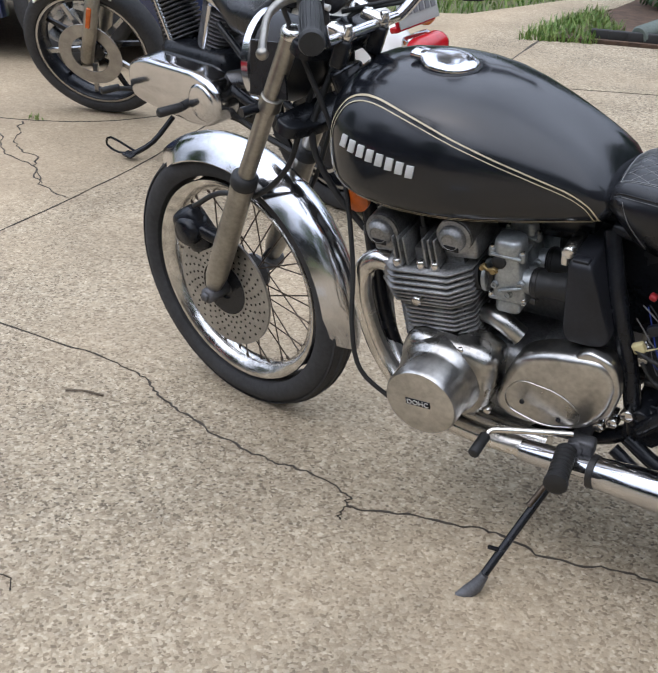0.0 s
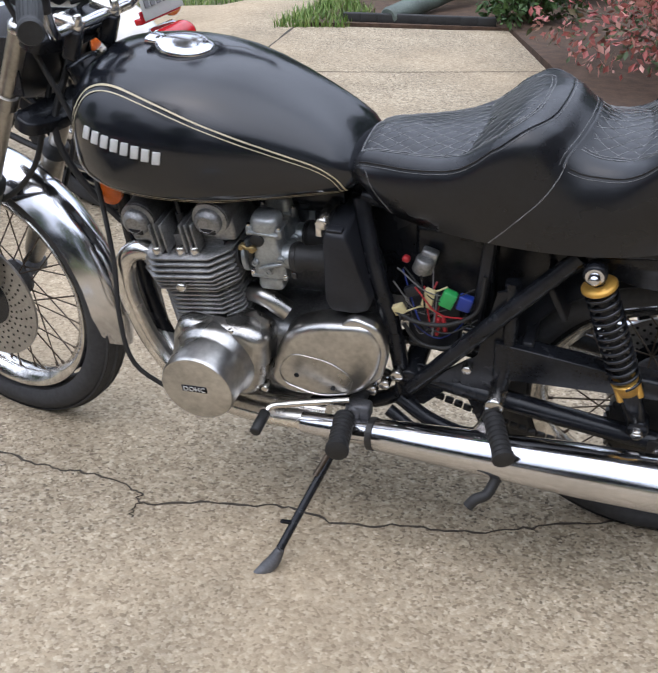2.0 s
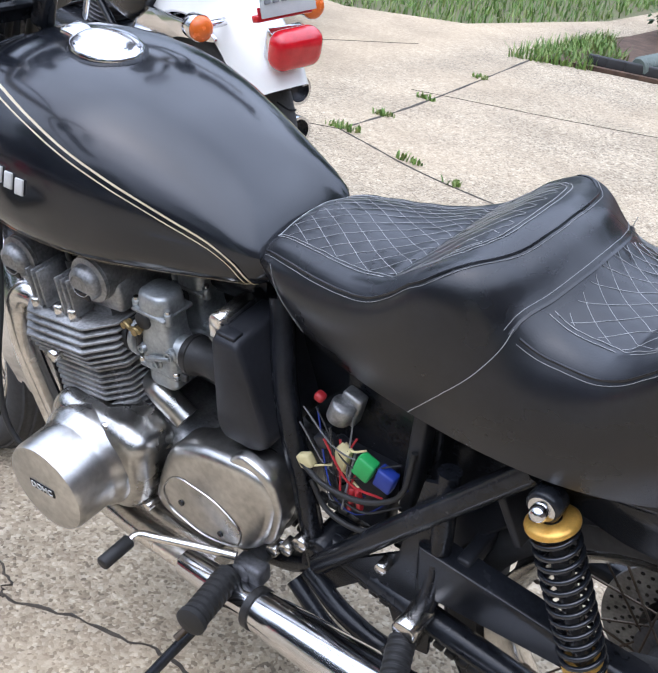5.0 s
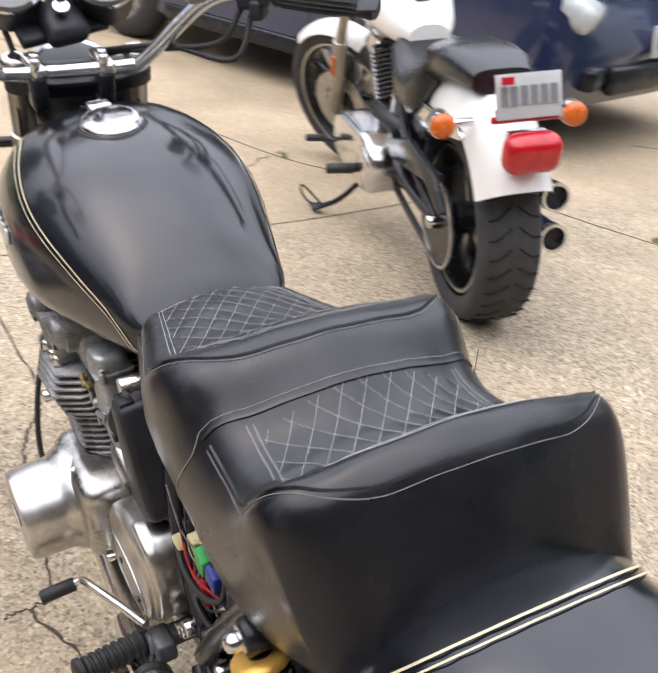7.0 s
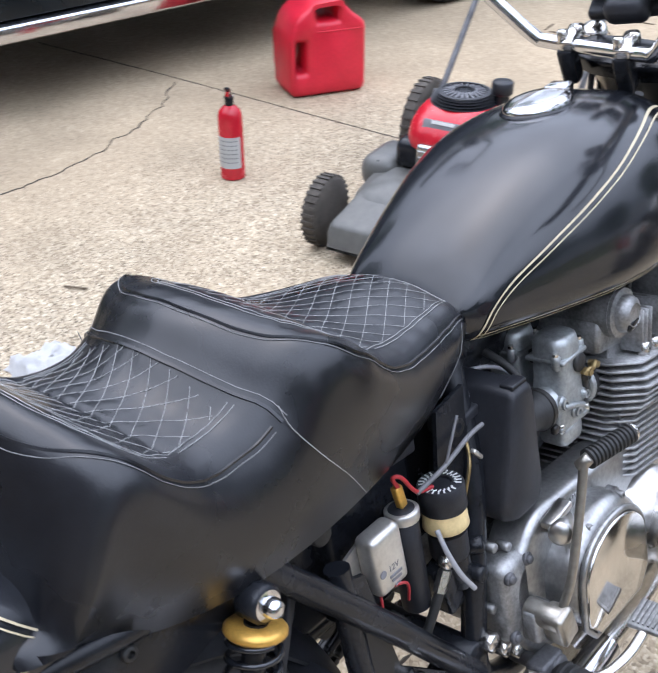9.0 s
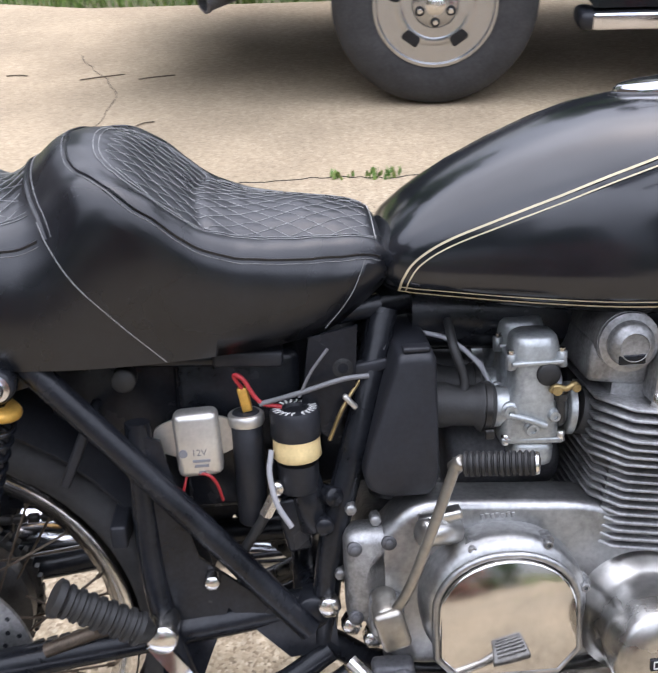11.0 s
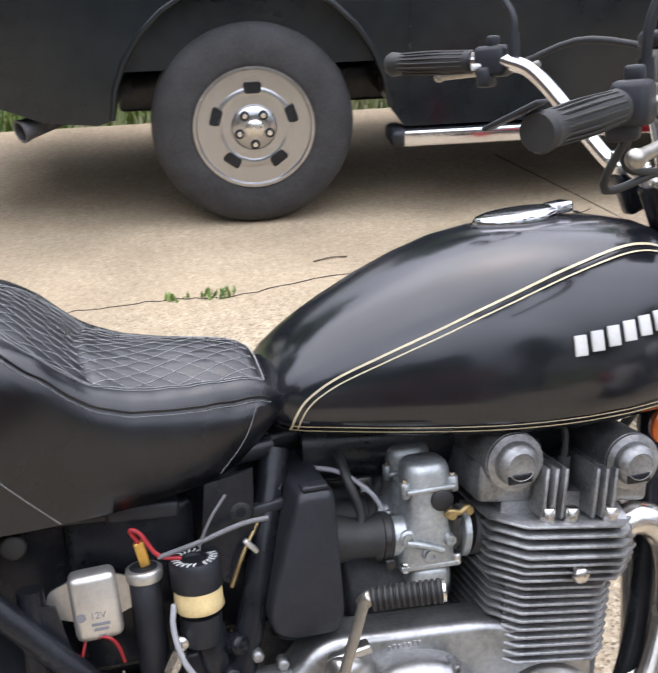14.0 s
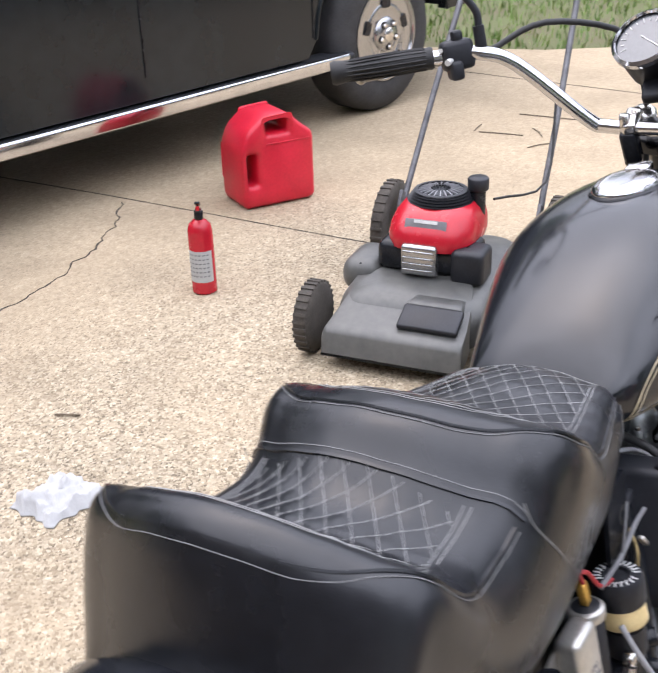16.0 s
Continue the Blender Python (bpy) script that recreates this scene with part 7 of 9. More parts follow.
# ---- vehicles ----
truck_paint = mat("black_truck_paint", (0.007, 0.010, 0.012), 0.16, 0, 0.25, 1.5, spec=0.4, rvar=0.06)
steel_wheel = mat("silver_steel_wheel", (0.40, 0.40, 0.40), 0.24, 0.9, 0.05, 5, rvar=0.1)
white_paint = mat("pearl_white_paint", (0.78, 0.77, 0.73), 0.22, 0, 0.03, 3, coat=0.5)
blue_paint = mat("navy_car_paint", (0.012, 0.02, 0.055), 0.15, 0, 0.2, 2, coat=0.7)
window_glass = mat("dark_window_glass", (0.012, 0.014, 0.016), 0.05, 0, 0.1, 2, spec=0.8)
red_plastic = mat("red_polyethylene", (0.55, 0.010, 0.03), 0.4, 0, 0.12, 10, bump=0.15, bump_scale=120)
red_enamel = mat("red_enamel", (0.43, 0.010, 0.022), 0.25, 0, 0.1, 20)
mower_grey = mat("dusty_grey_steel", (0.075, 0.078, 0.075), 0.42, 0, 0.3, 5, bump=0.05, bump_scale=100, color2=(0.12, 0.118, 0.108))
dusty_rubber = mat("dusty_tyre_rubber", (0.05, 0.043, 0.035), 0.85, 0, 0.35, 18, bump=0.3, bump_scale=120)
cloth_m = mat("white_cotton", (0.38, 0.38, 0.375), 0.9, 0, 0.06, 20, bump=0.3, bump_scale=300)
plate_m = mat("plate_white", (0.42, 0.43, 0.42), 0.45, 0, 0.06, 20)


def car_wheel(m, r, w, rim_r, style, parent, tyre_m=tyre_rubber):
    """A road wheel whose outer face looks along the z axis of m."""
    b = B()
    prof = [(rim_r, -w), (rim_r + 0.02, -w - 0.006), (r - 0.05, -w), (r - 0.012, -w + 0.03), (r, -w + 0.06), (r, -0.06), (r - 0.012, -0.03), (r - 0.05, 0.0), (rim_r + 0.02, 0.006), (rim_r, 0.0), (rim_r - 0.012, -0.02), (rim_r - 0.012, -w + 0.02), (rim_r, -w)]
    lathe(b, m, prof, 64, caps=False)
    tyre = part("wheel", b, tyre_m, parent)
    b = B()
    if style == "steel":
        R = rim_r
        lathe(b, m, [(R + 0.002, -0.004), (R + 0.003, 0.008), (R - 0.008, 0.009), (R * 0.94, -0.006), (R * 0.92, -0.008), (R * 0.90, -0.03), (R * 0.885, -0.032), (R * 0.875, -0.075), (R * 0.815, -0.075), (R * 0.80, -0.034), (R * 0.75, -0.018), (R * 0.66, -0.002), (R * 0.58, 0.002), (R * 0.5, -0.008), (R * 0.445, -0.02), (R * 0.43, -0.03), (R * 0.40, -0.03), (R * 0.385, -0.004), (R * 0.34, 0.012), (R * 0.2, 0.02), (0.02, 0.021)], 72)
        rim = part("rim", b, steel_wheel, tyre, "silver steel rim with slots and hub cap")
        # black rings paint in the shade and grime of the rim's grooves
        for r0, w0, z0 in ((R * 0.835, 0.007, -0.022), (R * 0.425, 0.004, -0.018)):
            b = B()
            lathe(b, m, [(r0 - w0, z0 - 0.004), (r0 - w0, z0), (r0 + w0, z0), (r0 + w0, z0 - 0.004), (r0 - w0, z0 - 0.004)], 64, caps=False)
            part("rim_groove", b, frame_black, rim)
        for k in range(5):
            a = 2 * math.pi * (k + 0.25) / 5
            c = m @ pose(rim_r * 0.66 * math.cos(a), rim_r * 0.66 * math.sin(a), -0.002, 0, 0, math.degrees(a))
            # no opening is cut: a black plate paints the shade inside each slot
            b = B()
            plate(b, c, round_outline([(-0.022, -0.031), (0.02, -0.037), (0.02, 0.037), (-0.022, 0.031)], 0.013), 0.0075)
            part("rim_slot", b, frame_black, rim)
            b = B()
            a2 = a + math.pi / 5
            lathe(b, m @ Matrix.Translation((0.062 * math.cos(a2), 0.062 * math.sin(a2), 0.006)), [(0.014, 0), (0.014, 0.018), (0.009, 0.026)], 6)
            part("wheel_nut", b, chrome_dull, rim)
            # raised black disc paints the shade round the foot of the nut
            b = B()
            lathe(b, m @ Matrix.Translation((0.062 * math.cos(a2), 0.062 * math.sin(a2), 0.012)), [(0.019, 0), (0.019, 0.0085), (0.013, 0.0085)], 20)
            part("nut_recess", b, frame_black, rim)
        b = B()
        lathe(b, m, [(0.036, 0.015), (0.036, 0.026), (0.028, 0.032), (0.008, 0.034)], 24)
        part("hub_cap", b, chrome_dull, rim)
    else:
        lathe(b, m, [(rim_r + 0.002, -0.004), (rim_r + 0.002, 0.004), (rim_r - 0.014, 0.002), (rim_r - 0.02, -0.06), (rim_r - 0.02, -w + 0.02)], 48, caps=False)
        lathe(b, m @ Matrix.Translation((0, 0, -0.09)), [(rim_r - 0.03, 0), (rim_r - 0.03, 0.004)], 48)
        rim = part("rim", b, steel_wheel if style != "black" else frame_black, tyre)
        for k in range(5):
            a = 360 * k / 5
            for da in (-13, 13):
                b = B()
                plate(b, m @ pose(0, 0, -0.03, 0, 0, a + da), [(0.03, -0.018), (rim_r - 0.01, -0.013), (rim_r - 0.01, 0.013), (0.03, 0.018)], 0.024, 0.006)
                part("rim_spoke", b, steel_wheel, rim)
    return tyre


# pickup truck beside the motorcycle: x forward is -x
truck = thing("pickup_truck", pose(-0.449, -2.905, 0, 0, 0, -7.3), "black pickup truck with silver steel wheels and chrome running boards", "pickup truck")
WB = 3.22


def arch(cx, cz, r, a0, a1, n=14):
    return [(cx + r * math.cos(radians(a0 + (a1 - a0) * i / n)), cz + r * math.sin(radians(a0 + (a1 - a0) * i / n))) for i in range(n + 1)]


side = [(1.2, 0.62), (1.2, 1.12), (-0.92, 1.15), (-4.5, 1.12), (-4.6, 0.9), (-4.55, 0.55), (-3.95, 0.46)] + arch(-WB, 0.42, 0.54, 176, 4) + [(-WB + 0.6, 0.375), (-0.6, 0.375)] + arch(0, 0.42, 0.54, 176, 4) + [(0.6, 0.44), (0.8, 0.46), (1.05, 0.56)]
b = B()
for y0, dep in ((-0.0, 0.06), (-1.86, 0.06)):
    plate(b, pose(0, y0, 0, 90, 0, 0), side, dep, 0.0)
box(b, (1.9, 1.8, 0.3), (0.25, -0.95, 0.78))
box(b, (1.9, 1.78, 0.55), (-1.6, -0.96, 0.82))
box(b, (1.2, 1.8, 0.5), (-3.85, -0.96, 0.86), bev=0.05)
box(b, (0.12, 1.9, 0.5), (1.15, -0.96, 0.86), bev=0.02)
body = part("body", b, truck_paint, truck, "glossy black pickup body", 30)
b = B()
sec = []
for y, k in ((-0.08, 0.0), (-0.2, 0.12), (-0.96, 0.14), (-1.72, 0.12), (-1.84, 0.0)):
    t = 1 if k else 0
    sec.append([(-0.95, y, 1.13), (-1.02 - 0.02, y * 1.0, 1.6 if t else 1.14), (-1.25, y, 1.83 if t else 1.145), (-2.0, y, 1.86 if t else 1.145), (-2.35, y, 1.78 if t else 1.145), (-3.0, y, 1.15)])
loft(b, sec)
part("cab", b, truck_paint, truck)
for x0, x1 in ((-1.12, -1.7), (-1.78, -2.7)):
    b = B()
    plate(b, pose(0, -0.13, 0, 90 + 8, 0, 0), round_outline([(x0, 1.18), (x0 - 0.02, 1.66), (x1 + 0.1, 1.68), (x1, 1.18)], 0.06), 0.01)
    part("window", b, window_glass, truck)
for x in (-0.62, -1.62, -2.66):
    b = B()
    box(b, (0.008, 0.006, 0.66), (x, 0.0015, 0.80))
    part("door_gap", b, frame_black, body)
for x in (-0.85, -1.85):
    b = B()
    box(b, (0.2, 0.03, 0.04), (x, 0.012, 1.02), bev=0.012)
    part("door_handle", b, truck_paint, body)
for x, r, a0, a1, cz in ((0, 0.545, 176, 4, 0.42), (-WB, 0.545, 176, 4, 0.42)):
    b = B()
    tube(b, [(px_, 0.0, pz) for px_, pz in arch(x, cz, r, a0, a1)], 0.012, 8, 1)
    part("wheel_arch_lip", b, truck_paint, body)
    b = B()
    rows = [[b.verts.new((px_, yy, pz)) for px_, pz in arch(x, cz, 0.535, 174, 6)] for yy in (-0.05, -0.45)]
    for i in range(len(rows[0]) - 1):
        b.faces.new((rows[0][i], rows[0][i + 1], rows[1][i + 1], rows[1][i]))
    part("wheel_well", b, frame_black, truck)
for x in (0, -WB):
    car_wheel(axes((x, 0.0, 0.402), (x, 1, 0.402)), 0.402, 0.26, 0.236, "steel", truck)
    car_wheel(axes((x, -1.86, 0.402), (x, -3, 0.402)), 0.402, 0.26, 0.236, "steel", truck)
b = B()
box(b, (2.3, 0.15, 0.055), (-1.735, -0.045, 0.335), bev=0.02, seg=3)
for x in (-0.575, -2.895):
    box(b, (0.07, 0.17, 0.07), (x, -0.04, 0.333), bev=0.025, seg=3)
board = part("running_board", b, box_black, truck, "black running board with a chrome face")
b = B()
box(b, (2.29, 0.03, 0.066), (-1.735, 0.033, 0.333), bev=0.012, seg=3)
part("chrome_strip", b, chrome, board)
for x in (-0.75, -1.7, -2.7):
    b = B()
    box(b, (0.05, 0.26, 0.024), (x, -0.17, 0.325), (0, 0, 0), 0.005)
    part("board_bracket", b, frame_black, board)
b = B()
lathe(b, axes((0.5, -0.35, 0.52), (0.90, -0.03, 0.425)), [(0.04, 0), (0.042, 0.02), (0.042, 0.5), (0.046, 0.505), (0.046, 0.52), (0.037, 0.52), (0.037, 0.4)], 28)
part("tailpipe", b, cast_dark, truck, "sooty exhaust tailpipe")
b = B()
box(b, (0.2, 1.9, 0.24), (1.32, -0.94, 0.62), bev=0.04, seg=3)
part("rear_bumper", b, truck_paint, truck)
b = B()
box(b, (4.4, 0.9, 0.16), (-1.65, -0.94, 0.46), bev=0.02)
rod(b, (0, -0.2, 0.42), (0, -1.7, 0.42), 0.06)
rod(b, (-WB, -0.2, 0.42), (-WB, -1.7, 0.42), 0.06)
part("chassis", b, frame_black, truck)
b = B()
rod(b, (1.42, -0.94, 0.52), (1.6, -0.94, 0.52), 0.03, bev=0.004)
bmesh.ops.create_uvsphere(b, u_segments=16, v_segments=10, radius=0.028, matrix=Matrix.Translation((1.58, -0.94, 0.58)))
part("tow_hitch", b, cast_dark, truck)


def parked_car(name, m, label, paint, length=4.4, width=1.8, height=1.6):
    """A hatchback; its front looks along -x, its left flank at y = 0 faces +y."""
    ob = thing(name, m, label, "car")
    wb, r = length * 0.6, 0.335
    x_r, x_f = 0.0, -wb
    x_end, x_nose = 0.72, -wb - 0.9
    prof = [(x_end, 0.45), (x_end + 0.05, 0.8), (x_end - 0.02, 1.0), (x_f + 0.75, 1.0), (x_f + 0.2, 0.95), (x_nose + 0.15, 0.82), (x_nose, 0.62), (x_nose + 0.05, 0.3), (x_f - 0.42, 0.22)] + arch(x_f, 0.335, 0.39, 195, -15) + [(x_f + 0.45, 0.22), (x_r - 0.45, 0.22)] + arch(x_r, 0.335, 0.39, 195, -15) + [(x_r + 0.43, 0.28)]
    b = B()
    plate(b, pose(0, 0, 0, 90, 0, 0), prof, 0.08, 0.0)
    plate(b, pose(0, -width + 0.08, 0, 90, 0, 0), prof, 0.08, 0.0)
    box(b, (length * 0.6, width - 0.1, 0.6), (x_f / 2 + 0.1, -width / 2, 0.62))
    sec = []
    for u in range(9):
        a = math.pi * u / 8
        y = -width / 2 + (width / 2 - 0.01) * math.cos(a)
        k = math.sin(a) ** 0.35
        sec.append([(x_nose - 0.12 * k, y, 0.28), (x_nose - 0.18 * k, y, 0.55), (x_nose - 0.05 * k, y, 0.78), (x_f + 0.1, y, 0.98), (x_f + 0.3, y, 0.6), (x_f - 0.3, y, 0.3)])
    loft(b, sec)
    sec = []
    for u in range(9):
        a = math.pi * u / 8
        y = -width / 2 + (width / 2 - 0.01) * math.cos(a)
        k = math.sin(a) ** 0.35
        sec.append([(x_end + 0.1 * k, y, 0.4), (x_end + 0.13 * k, y, 0.75), (x_end + 0.03 * k, y, 1.0), (x_end - 0.5, y, 1.0), (x_end - 0.4, y, 0.4)])
    loft(b, sec)
    bd = part("body", b, paint, ob, "", 40)
    b = B()
    sec = []
    for u in range(7):
        a = math.pi * u / 6
        y = -width / 2 + (width / 2 - 0.03) * math.cos(a)
        k = math.sin(a) ** 0.3 if 0 < u < 6 else 0.02
        sec.append([(x_end - 0.05, y, 0.99), (x_end - 0.3, y, 0.99 + (height - 1.05) * k), (x_end - 1.2, y, 0.99 + (height - 0.99) * k), (x_f + 1.1, y, 0.99 + (height - 1.05) * k), (x_f + 0.35, y, 0.97)])
    loft(b, sec)
    part("cabin", b, window_glass, ob)
    for x in (x_r, x_f):
        car_wheel(axes((x, 0.0, r), (x, 1, r)), r, 0.21, 0.215, "alloy", ob)
        car_wheel(axes((x, -width, r), (x, -width - 1, r)), r, 0.21, 0.215, "alloy", ob)
    for s in (-1, 1):
        b = B()
        box(b, (0.3, 0.4, 0.14), (x_nose + 0.02, -width / 2 + s * (width / 2 - 0.26), 0.74), (0, -25, s * 20), 0.05, 3)
        part("headlight", b, lens_glass, ob)
        b = B()
        box(b, (0.1, 0.3, 0.12), (x_nose - 0.12, -width / 2 + s * (width / 2 - 0.35), 0.42), (0, 0, s * 12), 0.03)
        part("fog_lamp_recess", b, frame_black, ob)
        b = B()
        box(b, (0.2, 0.16, 0.12), (x_f + 1.0, -width / 2 + s * (width / 2 + 0.1), 1.02), bev=0.04)
        part("door_mirror", b, paint, ob)
    b = B()
    box(b, (0.06, width * 0.55, 0.14), (x_nose - 0.17, -width / 2, 0.40), bev=0.02)
    part("lower_grille", b, frame_black, ob)
    b = B()
    box(b, (0.012, 0.31, 0.16), (x_nose - 0.20, -width / 2, 0.58), (0, 6, 0), 0.004)
    pl = part("number_plate", b, plate_m, ob)
    for k in range(6):
        b = B()
        box(b, (0.006, 0.028, 0.06), (x_nose - 0.209, -width / 2 - 0.1 + 0.04 * k, 0.575))
        part("plate_bar", b, grey_ink, pl)
    for x in (x_r - 0.75, x_r - 1.7):
        b = B()
        box(b, (0.006, 0.004, 0.7), (x, 0.001, 0.65))
        part("door_gap", b, frame_black, bd)
        b = B()
        box(b, (0.18, 0.03, 0.03), (x - 0.15, 0.01, 0.86), bev=0.01)
        part("door_handle", b, chrome, bd)
    b = B()
    box(b, (wb - 0.9, 0.03, 0.1), (x_f / 2, 0.0, 0.25), bev=0.02)
    part("sill", b, frame_black, bd)
    return ob


parked_car("hatchback", pose(-5.76, 1.71, 0, 0, 0, 200), "navy blue hatchback with silver alloy wheels parked behind the white motorcycle", blue_paint, 3.83)

# ---- white motorcycle ----
cruiser = thing("cruiser_motorcycle", pose(-1.29, 1.515, 0, 0, 0, -14.5) @ pose(0, 0, 0, 8), "white cruiser motorcycle with black wheels leaning on its stand", "motorcycle")
WBH = 1.55


def cp(name, b, m, label="", parent=None, smooth=50):
    return part(name, b, m, parent or cruiser, label, smooth)


def cruiser_wheel(x, r, w, rim_r, name, parent):
    m = axes((x, 0, r), (x, -1, r))
    b = B()
    prof = []
    cr, ch = (rim_r + r) / 2, (r - rim_r) / 2
    for i in range(25):
        a = radians(-125 + 250 * i / 24)
        c, s = math.cos(a), math.sin(a)
        prof.append((cr + math.copysign(abs(c) ** 0.75, c) * ch, math.copysign(abs(s) ** 0.85, s) * w / 2))
    lathe(b, m, prof, 56, caps=False)
    t = cp(name, b, tyre_rubber, "black wheel with a grooved tyre", parent)
    b = B()
    hw = w * 0.4
    lathe(b, m, [(rim_r + 0.006, -hw), (rim_r - 0.006, -hw), (rim_r - 0.02, -hw * 0.6), (rim_r - 0.02, hw * 0.6), (rim_r - 0.006, hw), (rim_r + 0.006, hw)], 56, caps=False)
    rim = part("rim", b, frame_black, t)
    for sgn in (-1, 1):
        b = B()
        lathe(b, m @ Matrix.Translation((0, 0, sgn * (hw - 0.002))), [(rim_r - 0.002, -0.003), (rim_r + 0.008, -0.003), (rim_r + 0.008, 0.003), (rim_r - 0.002, 0.003), (rim_r - 0.002, -0.003)], 56, caps=False)
        part("rim_stripe", b, steel_wheel, rim)
    for k in range(10):
        b = B()
        a = 36 * k
        plate(b, m @ pose(0, 0, -0.02 + (0.03 if k % 2 else 0), 0, 0, a), [(0.03, -0.014), (rim_r - 0.015, -0.009), (rim_r - 0.015, 0.009), (0.03, 0.014)], 0.014, 0.004)
        part("rim_spoke", b, steel_wheel if k % 2 else frame_black, rim)
    b = B()
    lathe(b, m, [(0.02, -hw - 0.02), (0.055, -hw), (0.05, 0), (0.055, hw), (0.02, hw + 0.02)], 24)
    part("hub", b, frame_black, rim)
    return t, m


rw, rm = cruiser_wheel(0.0, 0.33, 0.19, 0.225, "rear_wheel", cruiser)
for k in range(34):
    a = 360 * k / 34
    for s in (-1, 1):
        b = B()
        pts = [rm @ (pose(0, 0, 0, 0, 0, a) @ Vector((0.331 - 0.012 * (h / 0.085) ** 2, q, s * h))) for h, q in ((0.012, 0.02), (0.035, 0.0), (0.055, -0.012), (0.078, -0.014))]
        tube(b, pts, 0.0035, 4, 2)
        part("tread_groove", b, frame_black, rw)
fw, fm = cruiser_wheel(-WBH, 0.335, 0.11, 0.26, "front_wheel", cruiser)
b = B()
lathe(b, fm @ Matrix.Translation((0, 0, 0.065)), [(0.09, -0.002), (0.15, -0.002), (0.15, 0.003), (0.09, 0.003), (0.09, -0.002)], 40, caps=False)
part("brake_disc", b, disc_metal, fw)
b = B()
rows = []
for i in range(23):
    a = radians(25 + 115 * i / 22)
    r0, hw = 0.405, 0.118
    row = []
    for k in range(13):
        u = k / 12 * 2 - 1
        r = r0 - 0.10 * abs(u) ** 3.2
        row.append((r * math.cos(a) + 0.02, u * hw, 0.355 + r * math.sin(a) * 1.08))
    for k in range(12, -1, -1):
        u = k / 12 * 2 - 1
        r = r0 - 0.006 - 0.10 * abs(u) ** 3.2
        row.append((r * math.cos(a) + 0.02, u * (hw - 0.004), 0.355 + r * math.sin(a) * 1.08))
    rows.append(row)
loft(b, rows)
cp("rear_mudguard", b, white_paint, "pearl white rear mudguard")
b = B()
rows = []
for i in range(17):
    a = radians(52 + 72 * i / 16)
    r0, hw = 0.358, 0.066
    row = []
    for k in range(9):
        u = k / 8 * 2 - 1
        r = r0 - 0.04 * abs(u) ** 3
        row.append((-WBH + r * math.cos(a), u * hw, 0.335 + r * math.sin(a)))
    for k in range(8, -1, -1):
        u = k / 8 * 2 - 1
        r = r0 - 0.004 - 0.04 * abs(u) ** 3
        row.append((-WBH + r * math.cos(a), u * (hw - 0.003), 0.335 + r * math.sin(a)))
    rows.append(row)
loft(b, rows)
cp("front_mudguard", b, white_paint)
# tank
b = B()
sec = []
for x, h, zt, zb in ((-1.12, 0.06, 0.93, 0.82), (-1.08, 0.12, 0.985, 0.78), (-0.98, 0.155, 1.01, 0.755), (-0.85, 0.165, 1.0, 0.75), (-0.70, 0.15, 0.96, 0.745), (-0.58, 0.115, 0.89, 0.74), (-0.50, 0.07, 0.83, 0.745)):
    ring = []
    for i in range(24):
        a = 2 * math.pi * (i + 0.5) / 24
        c, s = math.cos(a), math.sin(a)
        ring.append((x, h * math.copysign(abs(c) ** 0.8, c), (zt + zb) / 2 + (zt - zb) / 2 * math.copysign(abs(s) ** 0.85, s)))
    sec.append(ring)
loft(b, sec)
ctank = cp("fuel_tank", b, white_paint, "pearl white teardrop fuel tank")
b = B()
sec = []
for x, w, z in ((-1.08, 0.02, 0.99), (-0.98, 0.04, 1.018), (-0.85, 0.045, 1.01), (-0.70, 0.04, 0.972), (-0.58, 0.025, 0.90)):
    sec.append([(x, -w, z - 0.008), (x, -w * 0.7, z + 0.008), (x, w * 0.7, z + 0.008), (x, w, z - 0.008)])
loft(b, sec)
part("tank_console", b, chrome, ctank)
# seat
b = B()
sec = []
for x, h, zt, zb in ((-0.58, 0.08, 0.80, 0.74), (-0.52, 0.13, 0.79, 0.68), (-0.40, 0.155, 0.735, 0.60), (-0.27, 0.16, 0.735, 0.58), (-0.19, 0.15, 0.79, 0.62), (-0.14, 0.125, 0.83, 0.70)):
    sec.append([(x, h * math.copysign(abs(math.cos(a)) ** 0.6, math.cos(a)), (zt + zb) / 2 + (zt - zb) / 2 * math.copysign(abs(math.sin(a)) ** 0.6, math.sin(a))) for a in [2 * math.pi * (i + 0.5) / 20 for i in range(20)]])
loft(b, sec)
cp("rider_seat", b, leather, "black leather rider seat")
b = B()
sec = []
for x, h, zt, zb in ((-0.20, 0.10, 0.82, 0.70), (-0.15, 0.125, 0.855, 0.72), (-0.02, 0.125, 0.865, 0.755), (0.10, 0.115, 0.855, 0.77), (0.17, 0.09, 0.83, 0.76)):
    sec.append([(x, h * math.copysign(abs(math.cos(a)) ** 0.6, math.cos(a)), (zt + zb) / 2 + (zt - zb) / 2 * math.copysign(abs(math.sin(a)) ** 0.6, math.sin(a))) for a in [2 * math.pi * (i + 0.5) / 20 for i in range(20)]])
loft(b, sec)
cp("pillion_seat", b, leather, "black pillion pad on the white mudguard")
